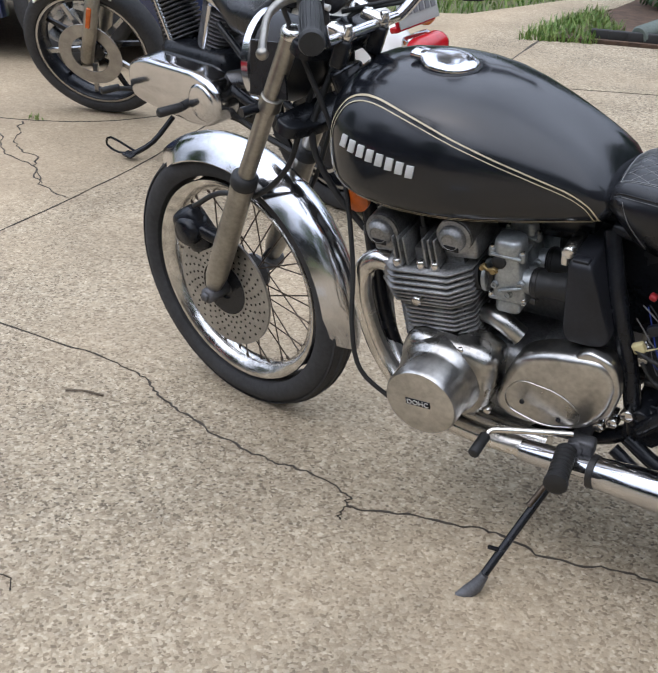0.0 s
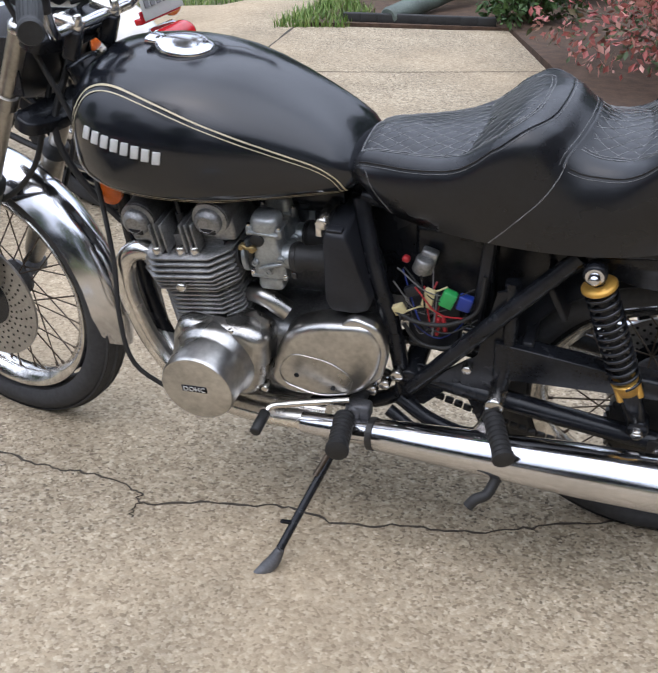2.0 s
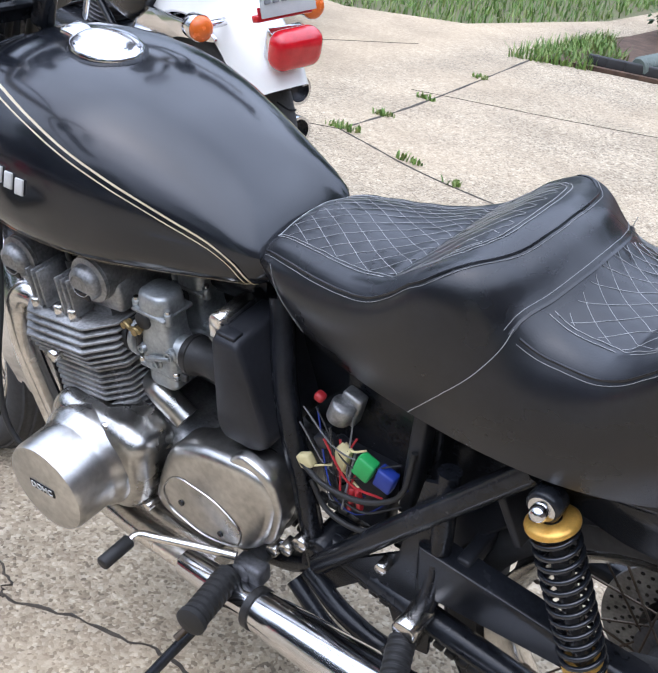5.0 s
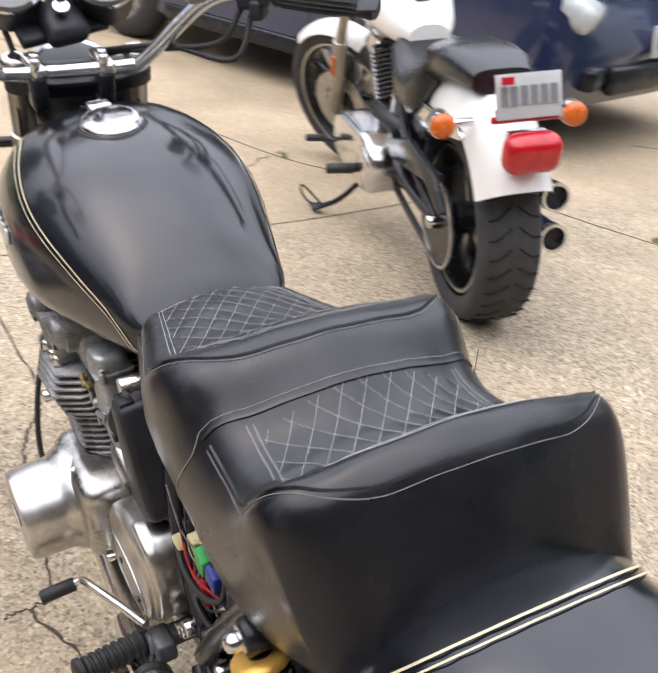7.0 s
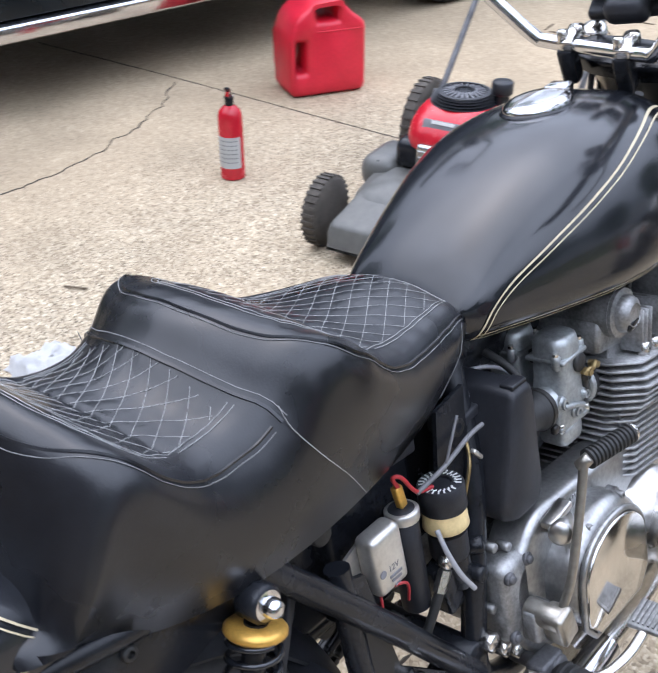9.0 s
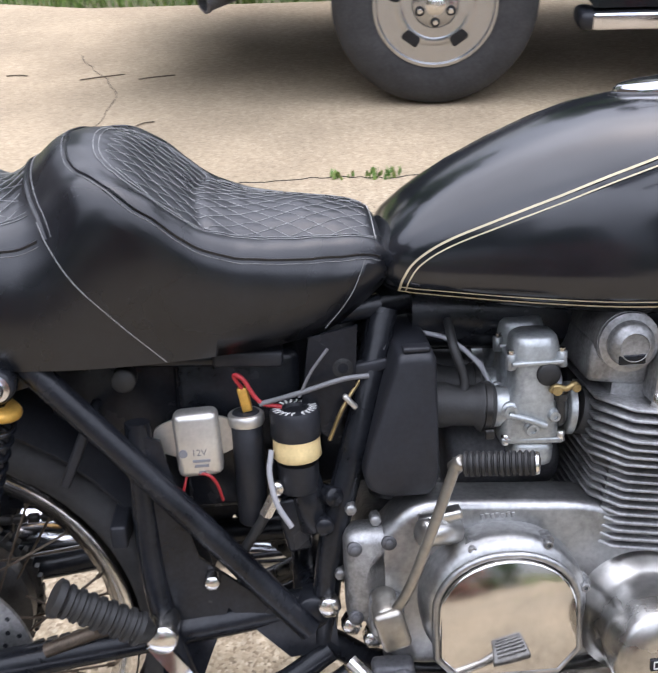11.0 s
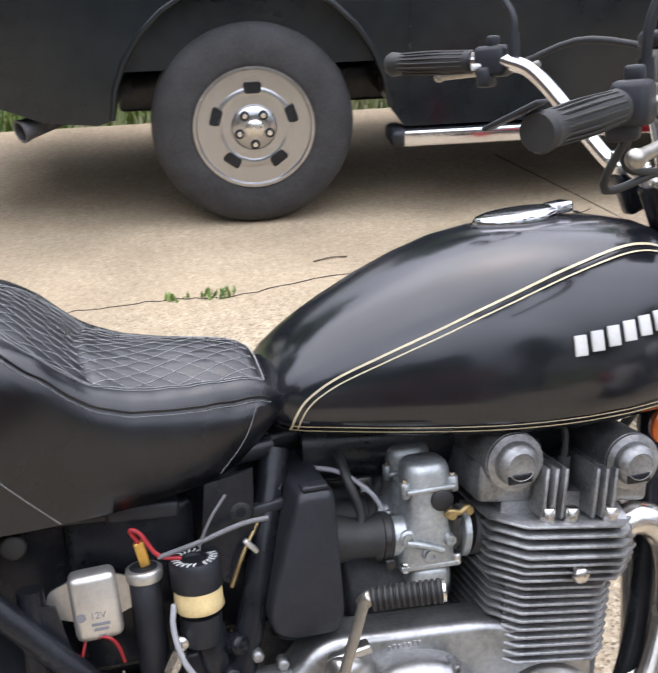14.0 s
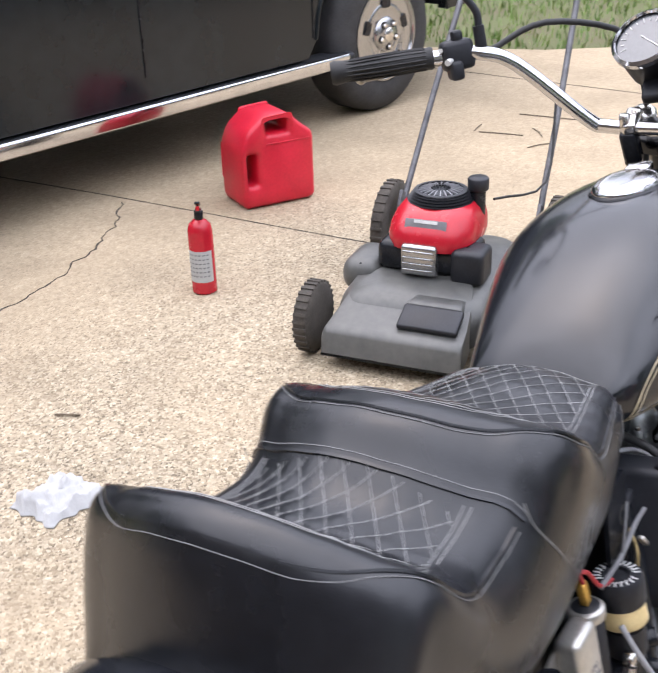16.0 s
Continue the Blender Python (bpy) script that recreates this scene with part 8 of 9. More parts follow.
# rear light, plate, indicators
b = B()
box(b, (0.085, 0.165, 0.115), (0.40, 0, 0.655), (0, 12, 0), 0.041, 6)
tl = cp("tail_light", b, red_lens, "large red tail light")
b = B()
box(b, (0.05, 0.12, 0.09), (0.36, 0, 0.66), (0, 12, 0), 0.01)
part("tail_light_base", b, chrome, tl)
b = B()
box(b, (0.004, 0.185, 0.118), (0.36, 0.0, 0.800), (0, -14, 0), 0.001)
npl = cp("number_plate", b, plate_m, "white and red motorcycle number plate")
b = B()
box(b, (0.004, 0.178, 0.022), (0.350, 0.0, 0.755), (0, -14, 0))
part("plate_band", b, red_enamel, npl)
b = B()
box(b, (0.004, 0.035, 0.02), (0.3725, -0.066, 0.846), (0, -14, 0))
part("plate_sticker", b, red_enamel, npl)
for k in range(6):
    b = B()
    box(b, (0.004, 0.018, 0.05), (0.3635, -0.07 + 0.028 * k, 0.803), (0, -14, 0))
    part("plate_bar", b, grey_ink, npl)
b = B()
box(b, (0.03, 0.19, 0.02), (0.342, 0, 0.735), (0, -14, 0), 0.005)
part("plate_holder", b, red_lens, npl)
for s in (-1, 1):
    b = B()
    rod(b, (0.21, s * 0.10, 0.70), (0.22, s * 0.18, 0.70), 0.012, seg=12, bev=0.002)
    ind = cp("indicator", b, chrome, "amber indicator on a chrome stalk")
    b = B()
    lathe(b, axes((0.175, s * 0.195, 0.70), (0.27, s * 0.195, 0.70)), [(0.02, 0), (0.034, 0.012), (0.037, 0.04), (0.037, 0.055)], 24)
    part("indicator_cup", b, chrome, ind)
    b = B()
    lathe(b, axes((0.23, s * 0.195, 0.70), (0.27, s * 0.195, 0.70)), [(0.035, 0), (0.034, 0.012), (0.026, 0.022), (0.01, 0.026)], 24)
    part("indicator_lens", b, orange_lens, ind)
    b = B()
    plate(b, pose(0, s * 0.112 - 0.004, 0, 90, 0, 0), round_outline([(-0.28, 0.57), (-0.2, 0.66), (0.16, 0.67), (0.2, 0.64), (0.0, 0.61), (-0.2, 0.53)], 0.02), 0.01, 0.002)
    cp("mudguard_strut", b, chrome)
    b = B()
    tube(b, [(-0.62, s * 0.10, 0.45), (-0.35, s * 0.135, 0.36), (0.02, s * 0.135, 0.33)], 0.02, 10, 4)
    tube(b, [(-0.52, s * 0.11, 0.62), (-0.25, s * 0.135, 0.45), (0.0, s * 0.135, 0.34)], 0.014, 10, 4)
    cp("swing_arm", b, frame_black)
    b = B()
    rod(b, (0, s * 0.10, 0.33), (0, s * 0.165, 0.33), 0.022, seg=6, bev=0.004)
    cp("axle_nut", b, chrome)
    b = B()
    rod(b, (-1.235, s * 0.1, 0.93), (-1.415, s * 0.1, 0.62), 0.022, seg=18)
    fl = cp("fork_leg", b, fork_metal, "polished fork leg with an orange reflector")
    b = B()
    rod(b, (-1.40, s * 0.1, 0.65), (-1.555, s * 0.1, 0.325), 0.032, 0.03, 18, 0.004)
    part("fork_slider", b, fork_metal, fl)
    b = B()
    box(b, (0.02, 0.014, 0.10), (-1.447, s * 0.135, 0.55), (0, 25, 0), 0.004)
    part("fork_reflector", b, orange_lens, fl)
b = B()
lathe(b, rm @ Matrix.Translation((0, 0, 0.125)), [(0.02, -0.006), (0.135, -0.006), (0.14, 0), (0.135, 0.006), (0.02, 0.006)], 48)
sp = cp("rear_pulley", b, frame_black)
b = B()
lathe(b, rm @ Matrix.Translation((0, 0, 0.132)), [(0.14, -0.003), (0.152, -0.003), (0.152, 0.003), (0.14, 0.003), (0.14, -0.003)], 48, caps=False)
part("pulley_ring", b, chrome, sp)
b = B()
tube(b, [(0.02, -0.125, 0.475), (-0.3, -0.125, 0.45), (-0.55, -0.125, 0.42)], 0.012, 6, 3)
tube(b, [(0.02, -0.125, 0.185), (-0.3, -0.125, 0.24), (-0.55, -0.125, 0.30)], 0.012, 6, 3)
cp("drive_belt", b, rubber)
b = B()
plate(b, pose(0, -0.148, 0, 90, 0, 0), round_outline([(-0.45, 0.47), (-0.2, 0.54), (0.06, 0.50), (0.16, 0.40), (0.10, 0.40), (0.0, 0.46), (-0.4, 0.42)], 0.03), 0.02, 0.005)
cp("belt_guard", b, frame_black)
# V-twin engine
b = B()
box(b, (0.42, 0.24, 0.26), (-0.72, 0, 0.37), bev=0.05, seg=3)
ce = cp("engine", b, frame_black, "black V-twin engine with chrome covers")
for ang, cx in ((-24, -0.86), (22, -0.68)):
    mm = pose(cx, 0, 0.46, 0, ang, 0)
    b = B()
    lathe(b, mm, [(0.06, 0), (0.06, 0.2)], 20)
    part("cylinder", b, frame_black, ce)
    for k in range(11):
        b = B()
        lathe(b, mm @ Matrix.Translation((0, 0, 0.03 + 0.017 * k)), [(0.085, 0), (0.088, 0.002), (0.088, 0.005), (0.085, 0.007)], 24)
        part("cooling_fin", b, cast_dark, ce)
    b = B()
    box(b, (0.16, 0.18, 0.07), tuple(mm @ Vector((0, 0, 0.26))), (0, ang, 0), 0.025, 3)
    part("rocker_cover", b, chrome, ce)
    b = B()
    rod(b, tuple(mm @ Vector((0.0, -0.08, 0.0))), tuple(mm @ Vector((0.0, -0.08, 0.23))), 0.012, seg=10)
    part("pushrod_tube", b, chrome, ce)
b = B()
plate(b, pose(0, -0.12, 0, 90, 0, 0), round_outline([(-1.02, 0.33), (-1.0, 0.42), (-0.9, 0.46), (-0.55, 0.46), (-0.45, 0.42), (-0.43, 0.33), (-0.5, 0.25), (-0.62, 0.24), (-0.9, 0.26), (-0.99, 0.28)], 0.05, 5), 0.11, 0.03, 4)
cp("primary_cover", b, chrome, "chrome primary drive cover")
b = B()
lathe(b, axes((-0.53, -0.22, 0.35), (-0.53, -0.26, 0.35)), [(0.075, 0), (0.072, 0.012), (0.06, 0.018)], 32)
part("derby_cover", b, chrome, cruiser.children[-1])
b = B()
lathe(b, axes((-0.72, 0.1, 0.62), (-0.72, 0.22, 0.62)), [(0.10, 0), (0.10, 0.05), (0.09, 0.065), (0.05, 0.07)], 32)
cp("air_cleaner", b, frame_black)
b = B()
tube(b, [(-1.1, 0, 0.83), (-1.02, 0.0, 0.5), (-0.95, 0.0, 0.26), (-0.5, 0.0, 0.22), (-0.42, 0, 0.5), (-0.5, 0, 0.72)], 0.02, 10, 4)
cp("frame", b, frame_black)
for k, z in enumerate((0.30, 0.43)):
    b = B()
    lathe(b, axes((-0.6, 0.165, z - 0.03), (0.2, 0.175, z + 0.01)), [(0.028, 0), (0.040, 0.1), (0.042, 0.76), (0.045, 0.765), (0.045, 0.80), (0.036, 0.80), (0.034, 0.6)], 28)
    sil = cp("silencer", b, chrome, "chrome exhaust silencer with dark mouth")
    # black disc paints the shade inside the pipe's mouth
    b = B()
    lathe(b, axes((0.17, 0.1746, z + 0.0085), (0.2, 0.175, z + 0.01)), [(0.037, 0), (0.037, 0.004)], 24)
    part("pipe_mouth", b, frame_black, sil)
    b = B()
    tube(b, [(-0.72 - 0.1 * k, 0.1, 0.62), (-0.74, 0.18, 0.45), (-0.55, 0.18, z - 0.03)], 0.024, 12, 4)
    cp("header_pipe", b, chrome)
b = B()
tube(b, [(-0.62, -0.19, 0.30), (-0.66, -0.235, 0.305)], 0.01, 8, 1)
rod(b, (-0.66, -0.23, 0.305), (-0.67, -0.335, 0.31), 0.019, seg=14, bev=0.004)
cp("foot_peg", b, rubber)
b = B()
tube(b, [(-1.0, -0.17, 0.28), (-1.03, -0.22, 0.30), (-1.05, -0.27, 0.31)], 0.01, 8, 3)
rod(b, (-1.05, -0.25, 0.31), (-1.06, -0.33, 0.315), 0.015, seg=12, bev=0.003)
cp("forward_control", b, rubber)
b = B()
tube(b, [(-0.84, -0.15, 0.20), (-0.88, -0.24, 0.11), (-0.93, -0.315, 0.068)], 0.011, 8, 3)
tube(b, [(-0.93, -0.30, 0.075), (-0.99, -0.34, 0.07), (-1.04, -0.36, 0.10), (-1.0, -0.36, 0.14), (-0.93, -0.30, 0.075)], 0.005, 6, 3)
box(b, (0.06, 0.035, 0.01), (-0.94, -0.325, 0.068), (12, 0, 0), 0.003)
cp("side_stand", b, frame_black, "black side stand with a wire tab")
b = B()
tube(b, [(-0.90, 0.42, 1.17), (-1.0, 0.33, 1.16), (-1.06, 0.22, 1.12), (-1.17, 0.08, 1.02), (-1.18, 0, 1.0), (-1.17, -0.08, 1.02), (-1.06, -0.22, 1.12), (-1.0, -0.33, 1.16), (-0.90, -0.42, 1.17)], 0.0125, 12, 5)
cp("handlebar", b, frame_black)
b = B()
lathe(b, axes((-1.24, 0, 0.93), (-1.42, 0, 0.91)), [(0.03, 0), (0.085, 0.05), (0.095, 0.13), (0.1, 0.15), (0.08, 0.16)], 32)
cp("headlamp", b, chrome)
b = B()
box(b, (0.06, 0.26, 0.03), (-1.235, 0, 0.945), (0, 30, 0), 0.01)
box(b, (0.06, 0.24, 0.03), (-1.31, 0, 0.80), (0, 30, 0), 0.01)
cp("fork_yoke", b, frame_black)
for s in (-1, 1):
    b = B()
    rod(b, (-0.99, s * 0.335, 1.16), (-0.90, s * 0.425, 1.17), 0.019, seg=14, bev=0.004)
    cp("grip", b, rubber)

# front end turned to the left on the stand
axis = Vector((0.45, 0, 0.89)).normalized()
turn_left = Matrix.Translation((-1.2, 0, 0.93)) @ Matrix.Rotation(radians(33), 4, axis) @ Matrix.Translation((1.2, 0, -0.93))
for ob in cruiser.children:
    if ob.name.split(".")[0] in ("front_wheel", "front_mudguard", "fork_leg", "handlebar", "headlamp", "fork_yoke") or (ob.name.startswith("grip") and ob.parent == cruiser):
        ob.matrix_basis = turn_left @ ob.matrix_basis

# ---- lawn mower ----
mower = thing("lawn_mower", pose(-1.475, -1.0, 0, 0, 0, 11), "dusty grey push lawn mower with a red engine cover", "lawn mower")
b = B()
secs = []
for z, k in ((0.065, 1.0), (0.125, 1.0), (0.145, 0.97), (0.175, 0.88), (0.19, 0.6)):
    out = round_outline([(0.30, -0.19), (0.30, 0.19), (0.22, 0.225), (-0.05, 0.245), (-0.30, 0.22), (-0.37, 0.15), (-0.37, -0.15), (-0.30, -0.22), (-0.05, -0.245), (0.22, -0.225)], 0.05, 3)
    secs.append([(x * k, y * k, z) for x, y in out])
loft(b, secs)
deck = part("deck", b, mower_grey, mower, "dusty grey steel deck")
b = B()
secs = []
for x, w, zt in ((0.10, 0.15, 0.198), (0.18, 0.175, 0.188), (0.25, 0.19, 0.168), (0.32, 0.2, 0.142), (0.375, 0.205, 0.128), (0.395, 0.206, 0.121), (0.405, 0.206, 0.108), (0.408, 0.206, 0.062), (0.413, 0.206, 0.055)):
    secs.append([(x, -w, 0.05), (x, -w, zt - 0.014), (x, -w + 0.004, zt - 0.004), (x, -w + 0.016, zt), (x, w - 0.016, zt), (x, w - 0.004, zt - 0.004), (x, w, zt - 0.014), (x, w, 0.05)])
loft(b, secs)
nose = part("deck_nose", b, mower_grey, deck)
b = B()
plate(b, pose(0, 0, 0), [(0.22, 0.015), (0.22, 0.165), (0.29, 0.175), (0.29, 0.005)], 0.185, 0.012, 2)
part("deck_hump", b, mower_grey, nose)
b = B()
box(b, (0.085, 0.175, 0.02), (0.325, 0.092, 0.158), (0, 24, 0), 0.006, 2)
part("discharge_cover", b, box_black, nose)
for k in range(7):
    b = B()
    box(b, (0.03, 0.008, 0.012), (-0.03 + 0.022 * k, -0.215 + 0.002 * k, 0.205), (0, 0, 20), 0.003)
    part("vent_slot", b, frame_black, deck)
for k in range(8):
    b = B()
    box(b, (0.011, 0.009, 0.002), (0.20 + 0.006 * k, -0.125 + 0.0125 * k, 0.1835 - 0.0018 * k), (0, 16, -25))
    part("label_bar", b, white_ink, nose)
for s in (-1, 1):
    for x, r in ((0.30, 0.105), (-0.39, 0.15)):
        b = B()
        y = s * (0.275 if x > 0 else 0.285)
        m = axes((x, y - s * 0.022, r), (x, y + s * 0.03, r))
        lathe(b, m, [(r * 0.6, 0), (r - 0.008, 0), (r, 0.008), (r, 0.038), (r - 0.008, 0.046), (r * 0.6, 0.046), (r * 0.55, 0.03), (r * 0.25, 0.03), (r * 0.2, 0.05), (0.01, 0.05)], 36)
        w = part("wheel", b, dusty_rubber, mower, "dusty ribbed mower wheel")
        for k in range(30):
            a = 2 * math.pi * k / 30
            b = B()
            bmesh.ops.create_cube(b, size=1, matrix=m @ pose(r * math.cos(a), r * math.sin(a), 0.023, 0, 0, math.degrees(a)) @ Matrix.Diagonal((0.008, 0.009, 0.04, 1)))
            part("tread_block", b, dusty_rubber, w, smooth=0)
b = B()
rod(b, (0.02, 0, 0.2), (0.02, 0, 0.30), 0.14, 0.12, 28, 0.02)
box(b, (0.18, 0.36, 0.10), (0.07, 0.0, 0.265), bev=0.03, seg=3)
me_ = part("engine", b, frame_black, mower)
me_.matrix_basis = pose(-0.03, 0, -0.008) @ Matrix.Diagonal((0.86, 0.84, 0.94, 1))
b = B()
secs = []
for z, k, f in ((0.30, 1.0, 0.0), (0.325, 1.03, 0.0), (0.36, 1.0, -0.012), (0.395, 0.90, -0.03), (0.415, 0.78, -0.045), (0.42, 0.55, -0.045)):
    out = round_outline([(0.165, -0.10), (0.165, 0.10), (0.09, 0.155), (-0.11, 0.155), (-0.15, 0.10), (-0.15, -0.10), (-0.11, -0.155), (0.09, -0.155)], 0.06, 4)
    secs.append([(0.01 + f + x * k, y * k, z) for x, y in out])
loft(b, secs)
shroud = part("engine_shroud", b, red_enamel, me_, "red plastic engine shroud")
b = B()
lathe(b, Matrix.Translation((-0.02, 0, 0.41)), [(0.108, 0), (0.104, 0.012), (0.07, 0.03), (0.035, 0.034)], 36)
part("recoil_cover", b, frame_black, me_)
for k in range(5):
    b = B()
    r = 0.118 - 0.006 * k
    lathe(b, Matrix.Translation((-0.02, 0, 0.415 + 0.0075 * k)), [(r - 0.012, 0), (r, 0.0005), (r + 0.002, 0.003), (r - 0.012, 0.0045), (r - 0.012, 0)], 40, caps=False)
    part("starter_ring", b, box_black, me_)
for k in range(22):
    a = 360 * k / 22
    b = B()
    bmesh.ops.create_cube(b, size=1, matrix=pose(-0.02 + 0.062 * math.cos(radians(a)), 0.062 * math.sin(radians(a)), 0.448, 0, 8, a) @ Matrix.Diagonal((0.05, 0.0045, 0.005, 1)))
    part("starter_fin", b, grey_ink, me_, smooth=0)
b = B()
box(b, (0.004, 0.15, 0.034), (0.147, 0.0, 0.378), (0, -24, 0), 0.001)
lab = part("shroud_label", b, grey_ink, shroud)
b = B()
box(b, (0.004, 0.085, 0.010), (0.1465, 0.0, 0.388), (0, -24, 0))
part("label_bar", b, white_ink, lab)
b = B()
rod(b, (-0.06, 0.125, 0.36), (-0.06, 0.125, 0.455), 0.028, seg=18)
part("fuel_neck", b, frame_black, me_)
b = B()
rod(b, (-0.06, 0.125, 0.445), (-0.06, 0.125, 0.487), 0.038, seg=22, bev=0.005)
part("fuel_cap", b, box_black, me_)
b = B()
box(b, (0.05, 0.13, 0.10), (0.175, -0.01, 0.275), bev=0.012)
for k in range(4):
    box(b, (0.01, 0.11, 0.006), (0.2, -0.01, 0.245 + 0.02 * k), bev=0.002)
part("muffler_guard", b, steel_wheel, me_)
b = B()
box(b, (0.13, 0.12, 0.11), (0.12, 0.16, 0.26), bev=0.02, seg=3)
part("air_filter_box", b, box_black, me_)
b = B()
box(b, (0.20, 0.13, 0.11), (0.03, -0.2, 0.165), (0, 0, 0), 0.045, 4)
part("side_chute", b, mower_grey, mower)
for s in (-1, 1):
    b = B()
    tube(b, [(-0.27, s * 0.215, 0.13), (-0.34, s * 0.235, 0.20), (-0.42, s * 0.23, 0.30), (-0.62, s * 0.222, 0.52), (-0.96, s * 0.20, 0.90), (-1.04, s * 0.195, 0.99)], 0.0105, 10, 4)
    part("handle_tube", b, cast_dark, mower)
    b = B()
    box(b, (0.05, 0.012, 0.10), (-0.35, s * 0.235, 0.235), (0, -30, 0), 0.003)
    part("handle_bracket", b, cast_dark, mower)
b = B()
tube(b, [(-1.04, -0.195, 0.99), (-1.07, -0.15, 1.01), (-1.07, 0.15, 1.01), (-1.04, 0.195, 0.99)], 0.0115, 10, 4)
tube(b, [(-0.98, -0.2, 0.93), (-1.02, -0.19, 0.90), (-1.02, 0.19, 0.90), (-0.98, 0.2, 0.93)], 0.005, 8, 3)
part("handle_bar", b, frame_black, mower)
b = B()
tube(b, [(-0.58, 0.22, 0.6), (-0.4, 0.24, 0.35), (-0.1, 0.15, 0.38)], 0.004, 6, 4)
part("control_cable", b, rubber, mower)

# ---- fuel can, extinguisher, cloth ----
can = thing("fuel_can", pose(-2.17, -2.17, 0, 0, 0, -27), "boxy red plastic fuel can with a moulded handle and side grip", "fuel can")


def moulding(outer, holes, levels):
    """A hollow-handled moulding: outlines in x and z, through holes, and (y, shrink) levels."""
    b = B()
    ends = [[], []]
    for pts, grow in [(outer, -1)] + [(h, 1) for h in holes]:
        n = len(pts)
        cx, cz = sum(p[0] for p in pts) / n, sum(p[1] for p in pts) / n
        rx, rz = max(abs(p[0] - cx) for p in pts), max(abs(p[1] - cz) for p in pts)
        rings = []
        for y, shrink in levels:
            kx, kz = 1 + grow * shrink / rx, 1 + grow * shrink / rz
            rings.append([b.verts.new((cx + (x - cx) * kx, y, cz + (z - cz) * kz)) for x, z in pts])
        ring_faces(b, rings, True, False)
        for end, ring in ((0, rings[0]), (1, rings[-1])):
            for p, q in zip(ring, ring[1:] + ring[:1]):
                ends[end].append(b.edges.get((p, q)) or b.edges.new((p, q)))
    for edges in ends:
        bmesh.ops.triangle_fill(b, use_beauty=True, use_dissolve=False, edges=edges)
    bmesh.ops.recalc_face_normals(b, faces=b.faces)
    return b


can_side = round_outline([(-0.163, 0.004), (0.150, 0.004), (0.163, 0.03), (0.163, 0.245), (0.135, 0.315), (0.06, 0.372), (-0.055, 0.378), (-0.105, 0.325), (-0.163, 0.285)], 0.03, 5)
top_grip = round_outline([(-0.046, 0.30), (0.045, 0.30), (0.05, 0.352), (-0.046, 0.357)], 0.012, 4)
side_grip = round_outline([(0.095, 0.10), (0.137, 0.10), (0.137, 0.225), (0.095, 0.225)], 0.014, 4)
b = moulding(can_side, [top_grip, side_grip], ((-0.112, 0.022), (-0.106, 0.009), (-0.092, 0.0), (0.092, 0.0), (0.106, 0.009), (0.112, 0.022)))
cbody = part("can_body", b, red_plastic, can, "", 40)
for sy in (-1, 1):
    b = B()
    box(b, (0.19, 0.004, 0.006), (-0.045, sy * 0.112, 0.262), (0, 0, 0), 0.0015)
    part("moulded_rib", b, red_plastic, cbody)
ext = thing("fire_extinguisher", pose(-1.285, -1.775, 0, 0, 0, 40), "small red fire extinguisher with a white label", "extinguisher")
b = B()
lathe(b, Matrix.Identity(4), [(0.036, 0), (0.0415, 0.004), (0.0415, 0.215), (0.036, 0.238), (0.022, 0.252), (0.016, 0.256)], 36)
eb = part("cylinder", b, red_enamel, ext)
b = B()
rows = []
for i in range(9):
    a = radians(-80 + 130 * i / 8)
    rows.append([b.verts.new((0.0422 * math.cos(a), 0.0422 * math.sin(a), z)) for z in (0.045, 0.155)])
for r0, r1 in zip(rows, rows[1:]):
    b.faces.new((r0[0], r1[0], r1[1], r0[1]))
lb = part("paper_label", b, plate_m, eb)
b = B()
for z in (0.14, 0.125, 0.11, 0.095, 0.08, 0.065):
    for i in range(6):
        a0, a1 = radians(-70 + 18 * i), radians(-70 + 18 * i + 12)
        b.faces.new([b.verts.new((0.0428 * math.cos(a), 0.0428 * math.sin(a), zz)) for a, zz in ((a0, z), (a1, z), (a1, z + 0.004), (a0, z + 0.004))])
part("label_bar", b, grey_ink, lb)
b = B()
rod(b, (0, 0, 0.25), (0, 0, 0.285), 0.015, seg=16, bev=0.002)
box(b, (0.06, 0.02, 0.01), (0.02, 0, 0.292), (0, -12, 0), 0.003)
box(b, (0.065, 0.018, 0.008), (0.022, 0, 0.315), (0, -25, 0), 0.003)
part("valve", b, frame_black, ext)
b = B()
lathe(b, axes((-0.012, 0, 0.275), (-0.03, 0, 0.275)), [(0.013, 0), (0.014, 0.004), (0.012, 0.006)], 16)
part("gauge", b, plate_m, ext)
b = B()
box(b, (0.03, 0.012, 0.016), (0.035, 0, 0.305), (0, -10, 0), 0.003)
part("safety_pin", b, red_lens, ext)
verts, faces = [], []
n = 26
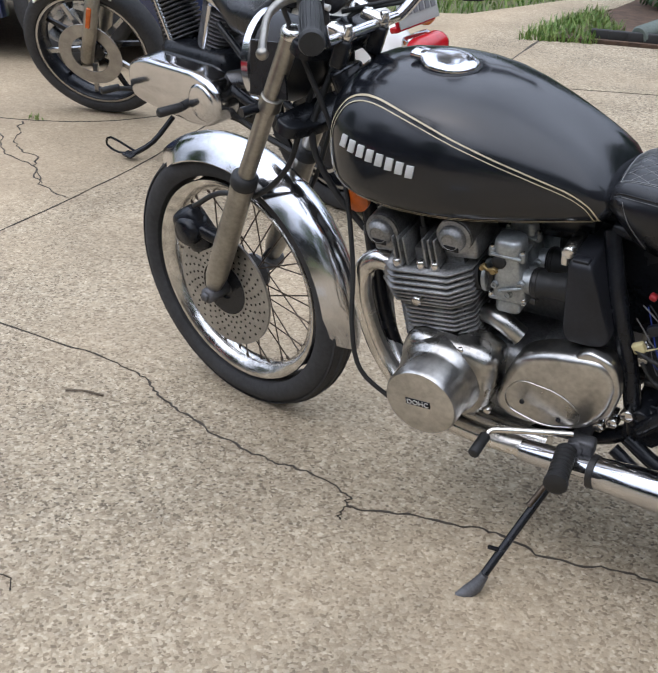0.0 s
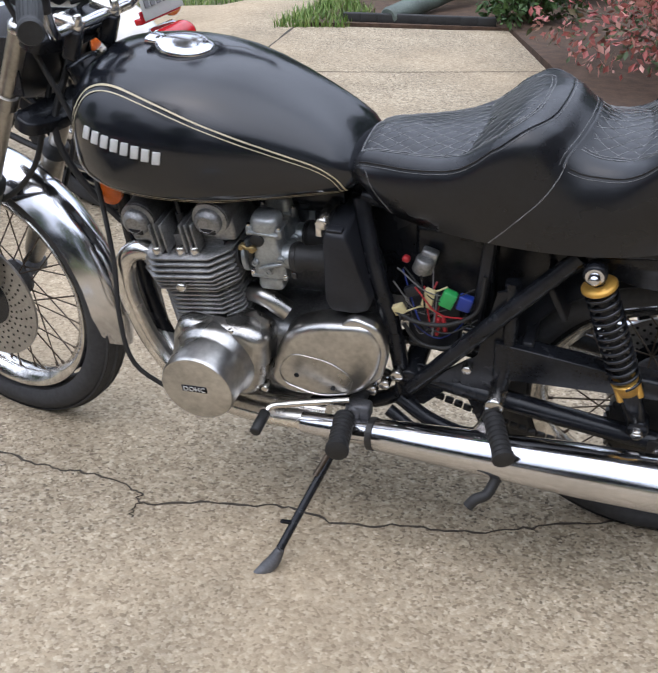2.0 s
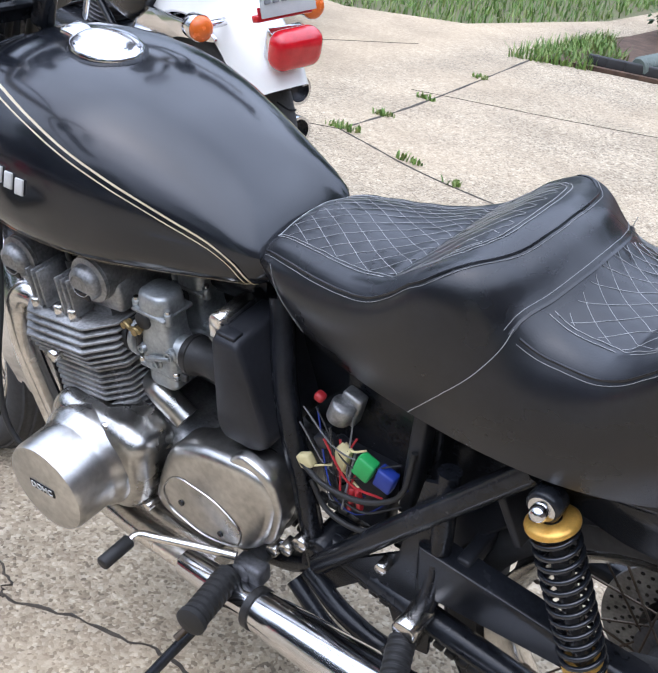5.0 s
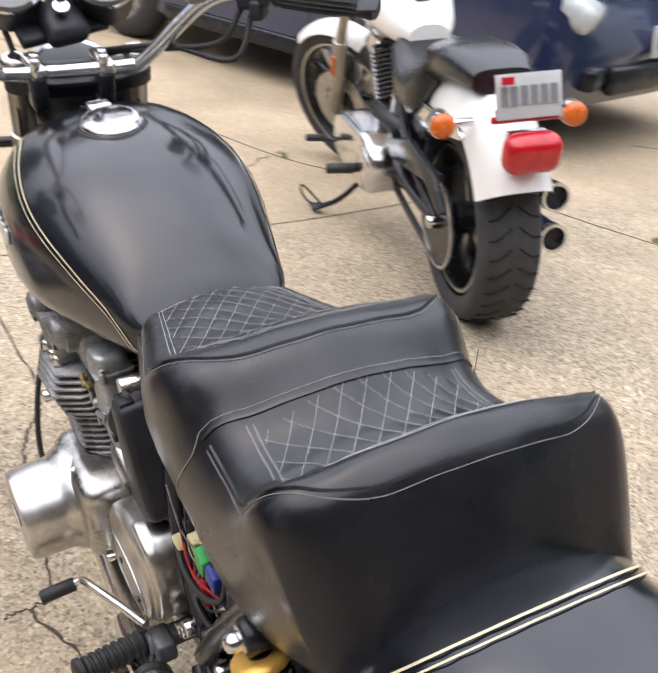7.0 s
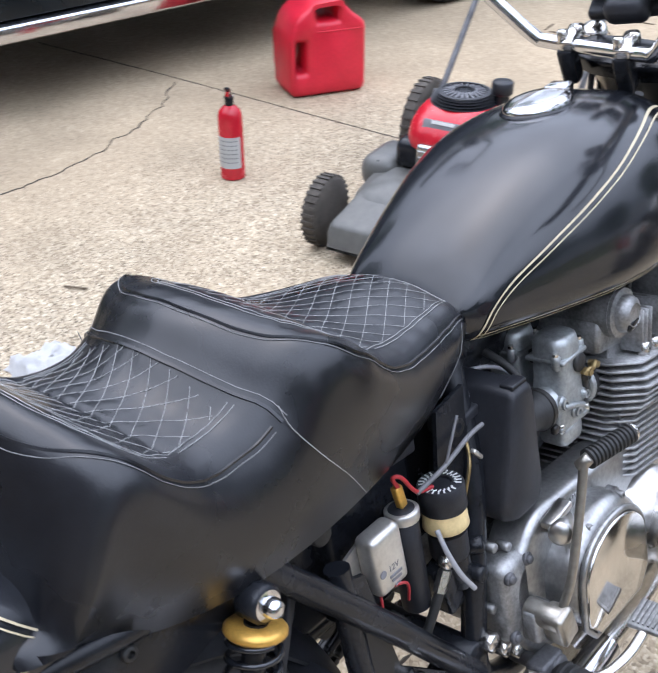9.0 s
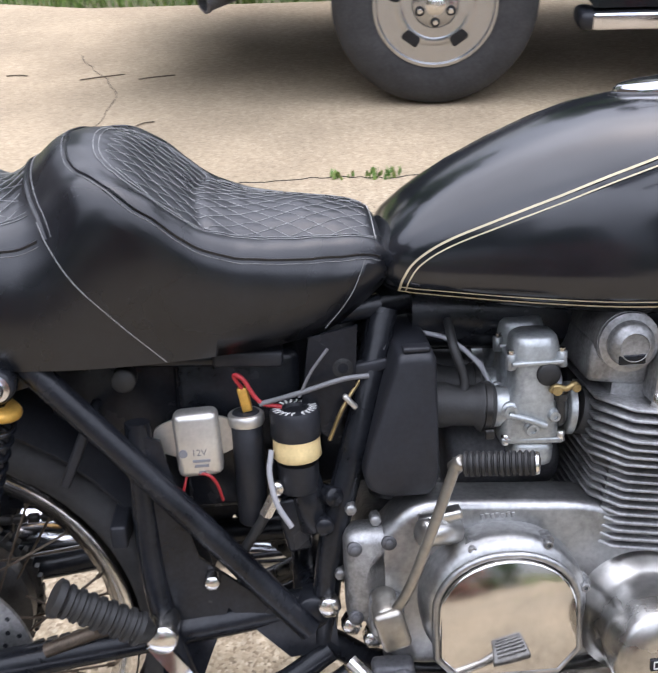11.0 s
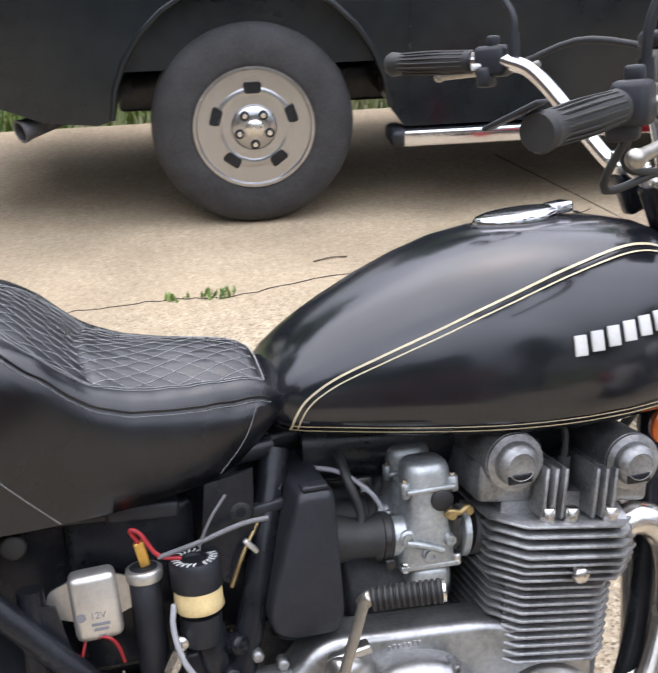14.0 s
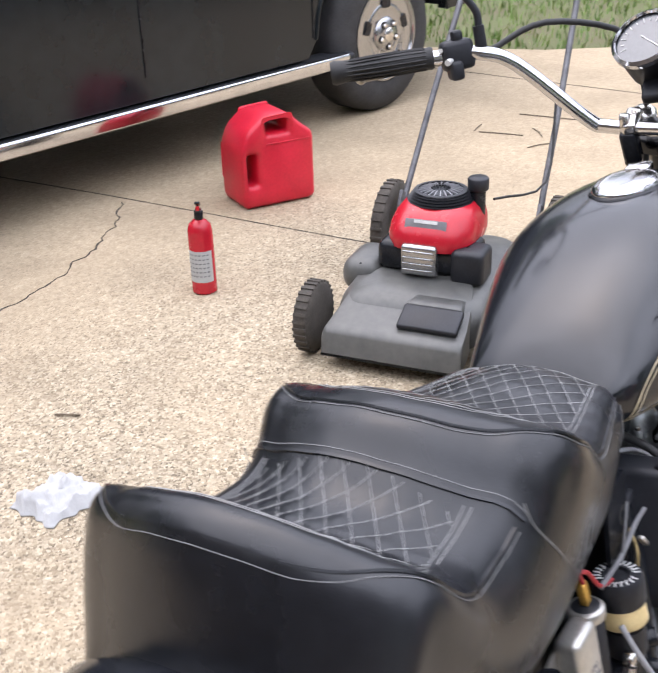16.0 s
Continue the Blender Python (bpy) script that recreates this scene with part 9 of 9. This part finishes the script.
for i in range(n):
    for j in range(n):
        u, v = i / (n - 1), j / (n - 1)
        h = 0.012 + 0.05 * max(0, noise.noise(Vector((u * 4.1, v * 3.7, 1.3)))) + 0.02 * abs(noise.noise(Vector((u * 9, v * 8, 4)))) + 0.022 * math.exp(-((u - 0.5) ** 2 + (v - 0.6) ** 2) / 0.06)
        if min(u, v, 1 - u, 1 - v) < 0.05:
            h = 0.004
        verts.append((-0.165 + (u - 0.5) * 0.17 + 0.02 * noise.noise(Vector((v * 5, u * 2, 0))), -1.275 + (v - 0.5) * 0.15 + 0.025 * noise.noise(Vector((u * 4, v * 2, 7))), h))
for i in range(n - 1):
    for j in range(n - 1):
        faces.append((i * n + j, (i + 1) * n + j, (i + 1) * n + j + 1, i * n + j + 1))
cl = tagged(mesh_of("cloth", verts, faces, cloth_m), "crumpled white cotton rag on the concrete", "cloth")
sol_mod = cl.modifiers.new("thickness", "SOLIDIFY")
sol_mod.thickness = 0.003
cl.data.polygons.foreach_set("use_smooth", [True] * len(faces))

# ---- small litter ----
twig_m = mat("dry_twig", (0.10, 0.075, 0.05), 0.9, 0, 0.3, 40)
rg = random.Random(21)
for k, (x, y, l, a) in enumerate(((-1.13, -0.1, 0.1, 20), (-3.5, -1.75, 0.22, 100), (-3.6, -1.6, 0.16, 40), (-3.9, -1.68, 0.3, 95), (-3.4, -1.5, 0.14, 150), (-3.55, -1.9, 0.12, 10), (0.42, -1.85, 0.09, 60), (-0.45, -1.55, 0.07, 120), (-0.62, -2.42, 0.13, 5), (0.95, -3.6, 0.2, 15), (0.7, -3.55, 0.16, 12), (1.35, -3.7, 0.1, 170), (-0.75, -0.95, 0.08, 70), (0.7, -2.9, 0.08, 30), (0.15, 4.0, 0.1, 10), (-0.1, 3.7, 0.08, 60))):
    b = B()
    d = Vector((math.cos(radians(a)), math.sin(radians(a)), 0))
    p = Vector((x, y, 0.004))
    tube(b, [p - d * l / 2, p + Vector((rg.uniform(-0.01, 0.01), rg.uniform(-0.01, 0.01), 0.002)), p + d * l / 2], 0.003, 5, 4)
    tagged(part("twig", b, twig_m), "dry brown twig lying on the concrete", "twig", "fallen twigs")
